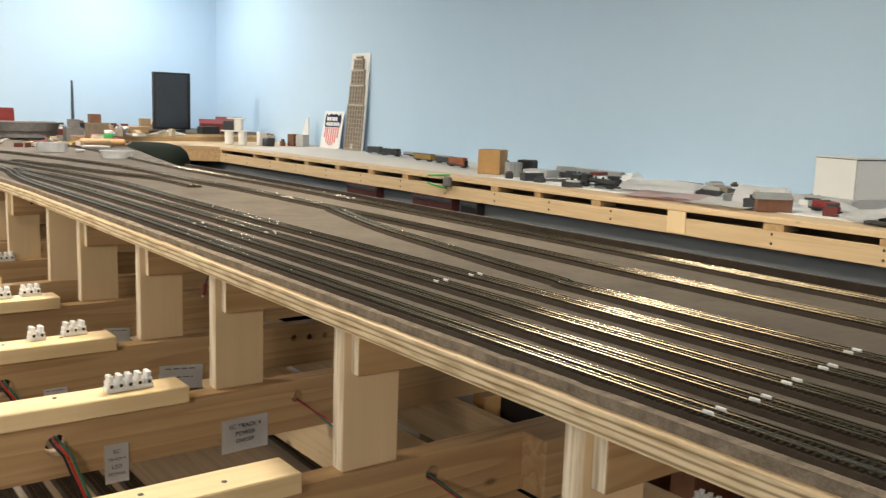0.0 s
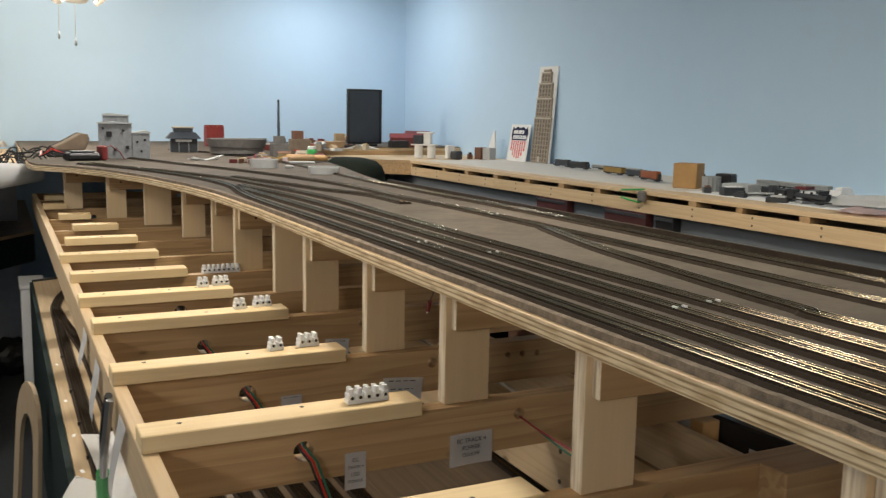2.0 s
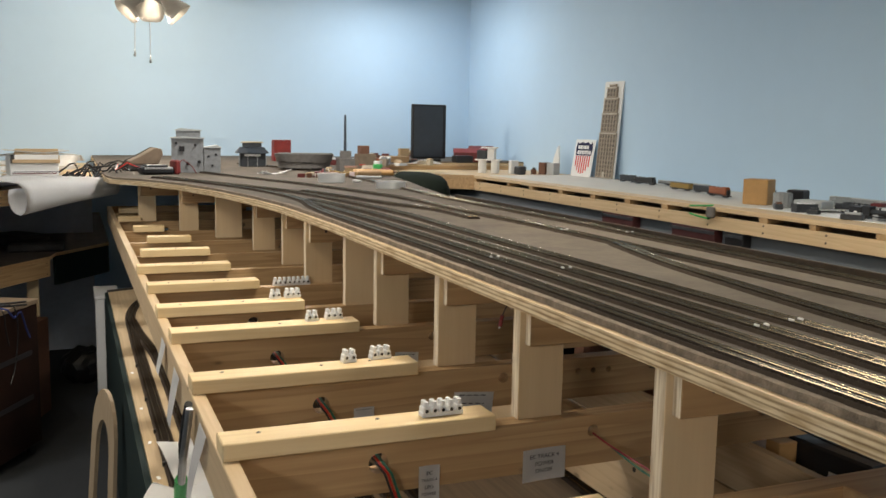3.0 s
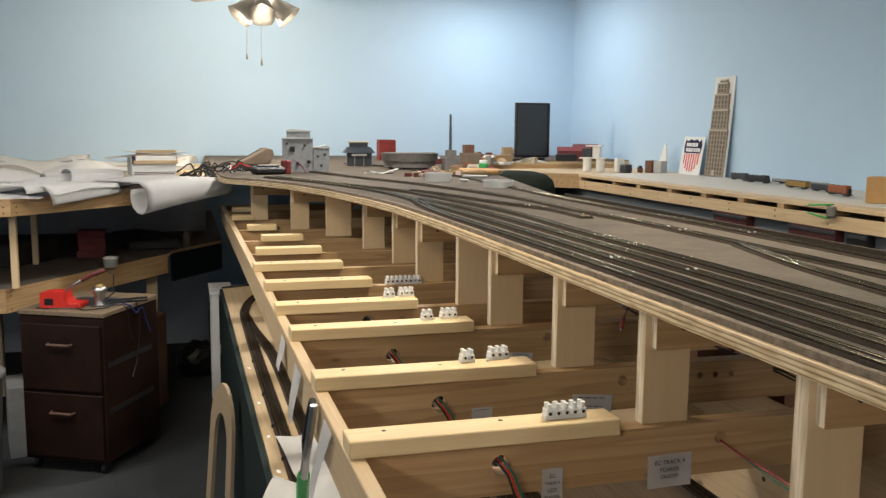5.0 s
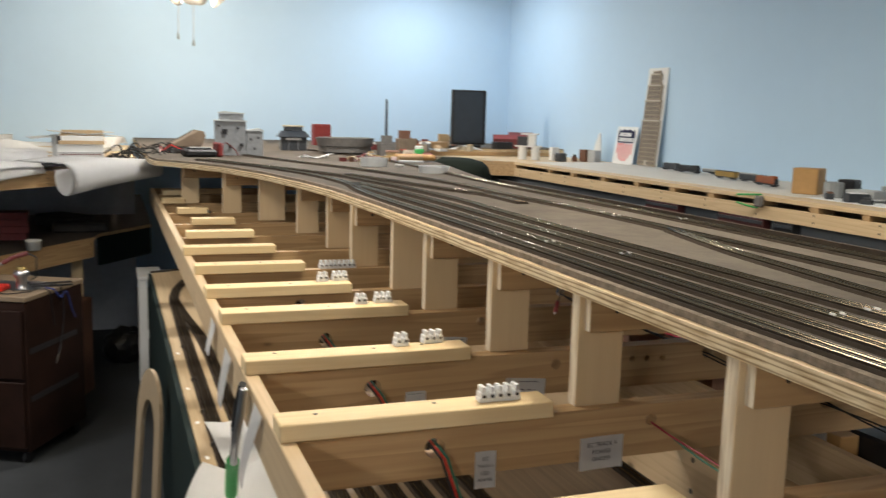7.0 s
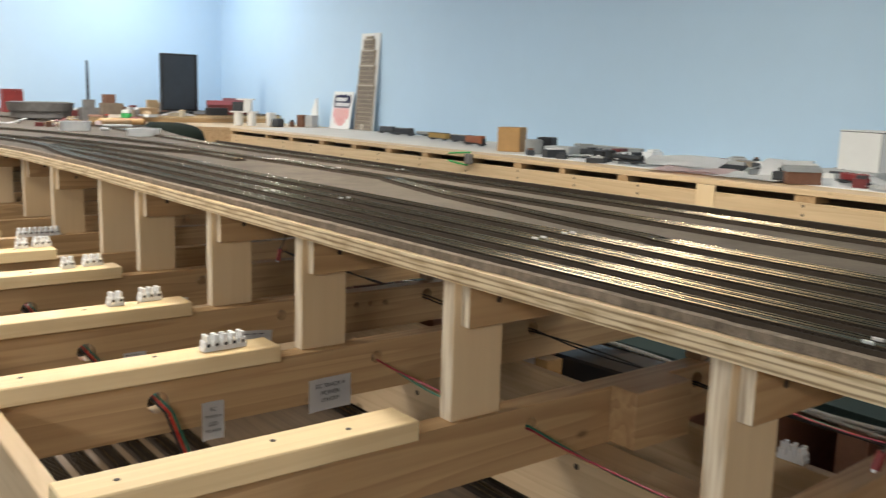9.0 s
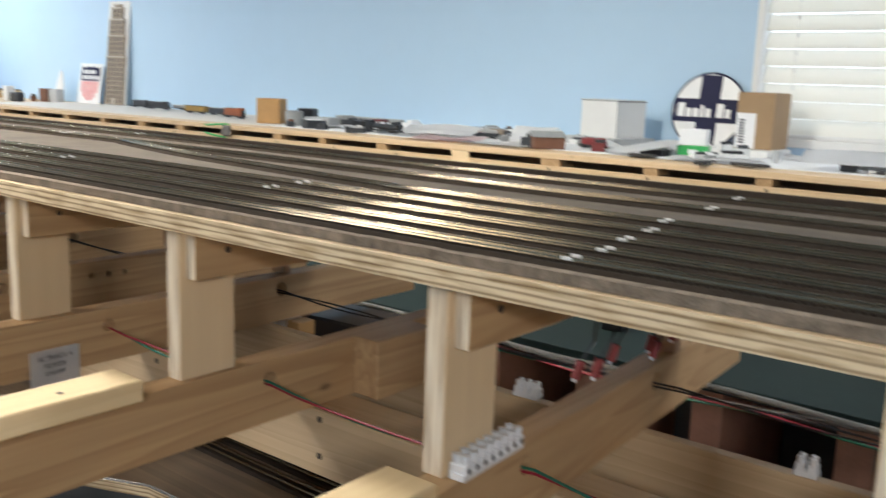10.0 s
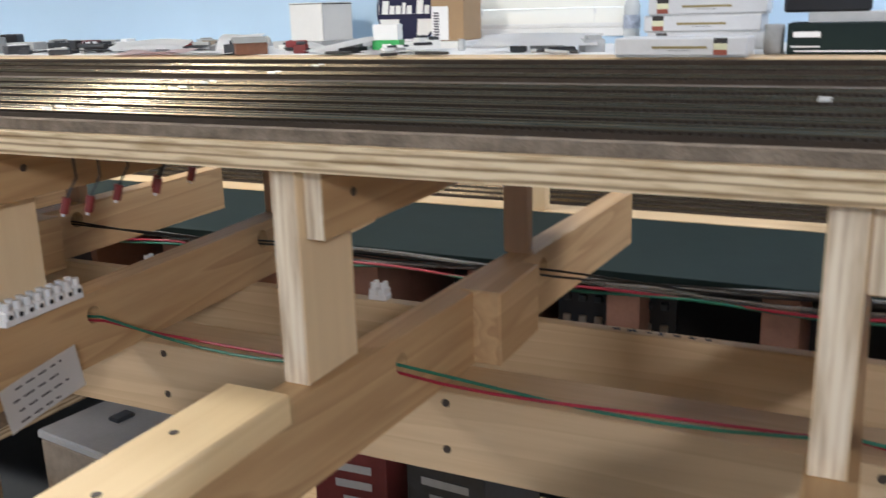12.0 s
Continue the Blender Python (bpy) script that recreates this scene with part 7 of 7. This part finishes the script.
# ---- ceiling fan ----
def ceiling_fan():
    x, y = FAN[0], FAN[1]
    ob = thing("ceiling_fan", (x, y, 2.55), "ceiling fan with frosted tulip lamp shades and pull chains", "ceiling fan")
    bm = bmesh.new()
    lathe(bm, [(0.04, CEIL - 2.59), (0.07, CEIL - 2.55)], 20)
    rod(bm, (0, 0, -0.032), (0, 0, CEIL - 2.59), 0.012, 12)
    part("canopy", bm, GREY_LIGHT, ob)
    bm = bmesh.new()
    lathe(bm, [(0.045, -0.195), (0.10, -0.170), (0.115, -0.12), (0.10, -0.05), (0.06, -0.031)], 24)
    part("motor", bm, GREY_LIGHT, ob, smooth=True)
    for k in range(5):
        a = 72 * k - 4
        bm = bmesh.new()
        block(bm, 0.11, 0.62, -0.062, 0.062, -0.004, 0.004, 0.002)
        p = part("blade", bm, GREY_MODEL, ob)
        p.matrix_basis = pose(0, 0, -0.172, 0, 0, a) @ pose(0, 0, 0, 9, 0, 0)
    for k, a in enumerate((195, 262, 345)):
        bm = bmesh.new()
        n = 20
        prof = [(0.022, 0.0), (0.040, -0.02), (0.058, -0.07), (0.070, -0.120), (0.090, -0.160)]
        lathe_open = []
        for r, z in prof:
            lathe_open.append([bm.verts.new(((r + (0.006 * math.cos(5 * 2 * math.pi * j / n) if z < -0.1 else 0)) * math.cos(2 * math.pi * j / n), (r + (0.006 * math.cos(5 * 2 * math.pi * j / n) if z < -0.1 else 0)) * math.sin(2 * math.pi * j / n), z)) for j in range(n)])
        for p, q in zip(lathe_open, lathe_open[1:]):
            for j in range(n):
                bm.faces.new((p[j], p[(j + 1) % n], q[(j + 1) % n], q[j]))
        bmesh.ops.solidify(bm, geom=list(bm.faces), thickness=0.002)
        s = part("shade", bm, FROST, ob, "frosted glass tulip shade", smooth=True)
        s.matrix_basis = pose(0.06 * math.cos(radians(a)), 0.06 * math.sin(radians(a)), -0.212, 0, 0, a) @ pose(0, 0, 0, 0, -44, 0)
    for dx, dy, z in ((-0.114, 0.0, 1.972), (-0.018, 0.0, 1.934)):
        bm = bmesh.new()
        rod(bm, (dx, dy, z - 2.55 + 0.03), (dx * 0.9, dy, -0.196 if dx > -0.05 else -0.171), 0.0024, 6)
        part("pull_chain", bm, STEEL, ob)
        bm = bmesh.new()
        lathe(bm, [(0.001, -0.022), (0.008, -0.015), (0.006, 0.005), (0.002, 0.028)], 12, Matrix.Translation((dx, dy, z - 2.55)))
        part("chain_knob", bm, GREY_MODEL, ob, smooth=True)


FROST, ft, fb = nodes_of("frosted_glass")
fb.inputs["Base Color"].default_value = (0.32, 0.31, 0.29, 1)
fb.inputs["Roughness"].default_value = 0.4
ftl = node(ft, "ShaderNodeBsdfTranslucent", Color=(0.85, 0.80, 0.70, 1))
fmx = node(ft, "ShaderNodeMixShader", Fac=0.04)
ft.links.new(fb.outputs[0], fmx.inputs[1])
ft.links.new(ftl.outputs[0], fmx.inputs[2])
ft.links.new(fmx.outputs[0], ft.nodes["Material Output"].inputs[0])
ceiling_fan()


# ---- bits on the table near the camera ----
def mending_plate():
    ob = thing("mending_plate", (0.592, joist_y(-3) - 0.0225, 1.09), "flat steel mending plate screwed to a riser", "bracket")
    part("plate", boxed(0.0, 0.028, -0.002, 0.0, -0.07, 0.085, 0.0008), STEEL, ob)
    for z in (-0.045, 0.01, 0.06):
        bm = bmesh.new()
        screw_heads(bm, [((0.014, -0.002, z), (0, -1, 0))], 0.004)
        part("screw", bm, SCREW, ob)


mending_plate()


def switch_box():
    ob = thing("switch_box", (1.80, 1.02, 0.8625), "small black socket box with two steel screws on the green deck", "electrical box", turn=10)
    part("case", boxed(-0.02, 0.02, -0.024, 0.024, 0, 0.048, 0.003), BLACK, ob)
    for y in (-0.014, 0.014):
        bm = bmesh.new()
        rod(bm, (-0.0215, y, 0.028), (-0.0201, y, 0.028), 0.004, 10)
        part("screw", bm, STEEL, ob)


switch_box()
rnd = random.Random(5)
y = 0.01
while y > -0.12:
    w = rnd.uniform(0.006, 0.014)
    for a in (rnd.uniform(20, 70), rnd.uniform(-70, -10)):
        b = boxed(-0.0012, 0.0012, -w / 2, w / 2, 0.0002, 0.0008)
        bmesh.ops.transform(b, matrix=pose(1.065 - RAIL_X, y, 0.0, 0, 0, a), verts=b.verts)
        part("pencil_mark", b, INK, BENCH)
    y -= w + 0.009


def bead_cord():
    ob = thing("bead_cord", (-1.00, 4.42, 0.7905), "thin cord with pale beads hung at the bench edge", "cord")
    bm = bmesh.new()
    rod(bm, (0, 0, 0), (0.004, 0, 0.387), 0.0016, 6)
    part("cord", bm, GREY_LIGHT, ob)
    for k in range(4):
        bm = bmesh.new()
        bmesh.ops.create_icosphere(bm, subdivisions=1, radius=0.005, matrix=Matrix.Translation((0.001 * k, 0, 0.06 + 0.09 * k)))
        part("bead", bm, GREY_LIGHT, ob)


bead_cord()


# ---- kit parts and cartons beside the monitor ----
model_house((2.93, 6.95, TZ), 0.13, 0.26, 0.075, 70, MAROON, RED, "dark red model factory beside the monitor", 0.25)
model_house((3.10, 7.10, TZ), 0.12, 0.20, 0.10, 60, MAROON, MAROON, "dark red model warehouse beside the monitor", 0.22)
block_thing("black_bridge", (2.78, 6.75, TZ), 0.16, 0.07, 0.055, 10, BLACK, "black model bridge part on the table", "model part", 0.004)
block_thing("tan_board", (2.41, 7.10, TZ), 0.085, 0.03, 0.10, 6, KRAFT_PALE, "tan card board standing beside the monitor", "board", 0.001)
block_thing("kraft_piece", (2.25, 6.85, TZ), 0.20, 0.12, 0.045, 24, KRAFT, "brown card box piece on the table", "carton", 0.003)
block_thing("orange_piece", (2.08, 6.75, TZ), 0.16, 0.10, 0.030, -20, ORANGE, "orange-brown card piece on the table", "carton", 0.003)
sheet_of_paper((2.0, 6.3, TZ), 0.30, 0.20, 12, 0.02, "white sheet of paper on the far table end", 91)
sheet_of_paper((2.35, 6.45, TZ), 0.26, 0.20, -20, 0.03, "white sheet of paper on the far table end", 92)
sheet_of_paper((1.45, 4.86, TZ + 0.001), 0.22, 0.16, 30, 0.03, "cream bent sheet among kit parts", 93, TAN_PALE)
for k in range(9):
    bm = bmesh.new()
    block(bm, -0.02, 0.02, -0.002, 0.002, 0, 0.02 + 0.004 * (k % 3), 0.0008)
    solid("sprue_piece", bm, (MAROON, BRICK_BROWN, PINK)[k % 3], "small dark red sprue piece on the table", "model part", "sprue pieces", at=(1.00 + 0.035 * k, 4.72 + 0.03 * math.sin(5 * k), TZ), turn=37 * k)


# ---- bins under the shelf front ----
BIN_RED = plain("bin_dark_red", (0.055, 0.012, 0.012), 0.6, vary=0.25)
for y, d, mat, label in ((4.20, 0.30, BIN_RED, "dark red parts bin fixed below the shelf front"), (3.56, 0.32, BIN_RED, "dark red parts bin fixed below the shelf front"), (3.27, 0.12, BLACK, "black relay box fixed below the shelf front")):
    ob = thing("parts_bin", (2.6095, y, 0.971), label, "bin", "bins below the shelf")
    part("tray", boxed(-0.024, 0.024, -d / 2, d / 2, 0, 0.1195, 0.003), mat, ob)
    part("lip", boxed(-0.029, -0.0242, -d / 2, d / 2, 0.095, 0.110, 0.001), GREY_LOCO, ob)
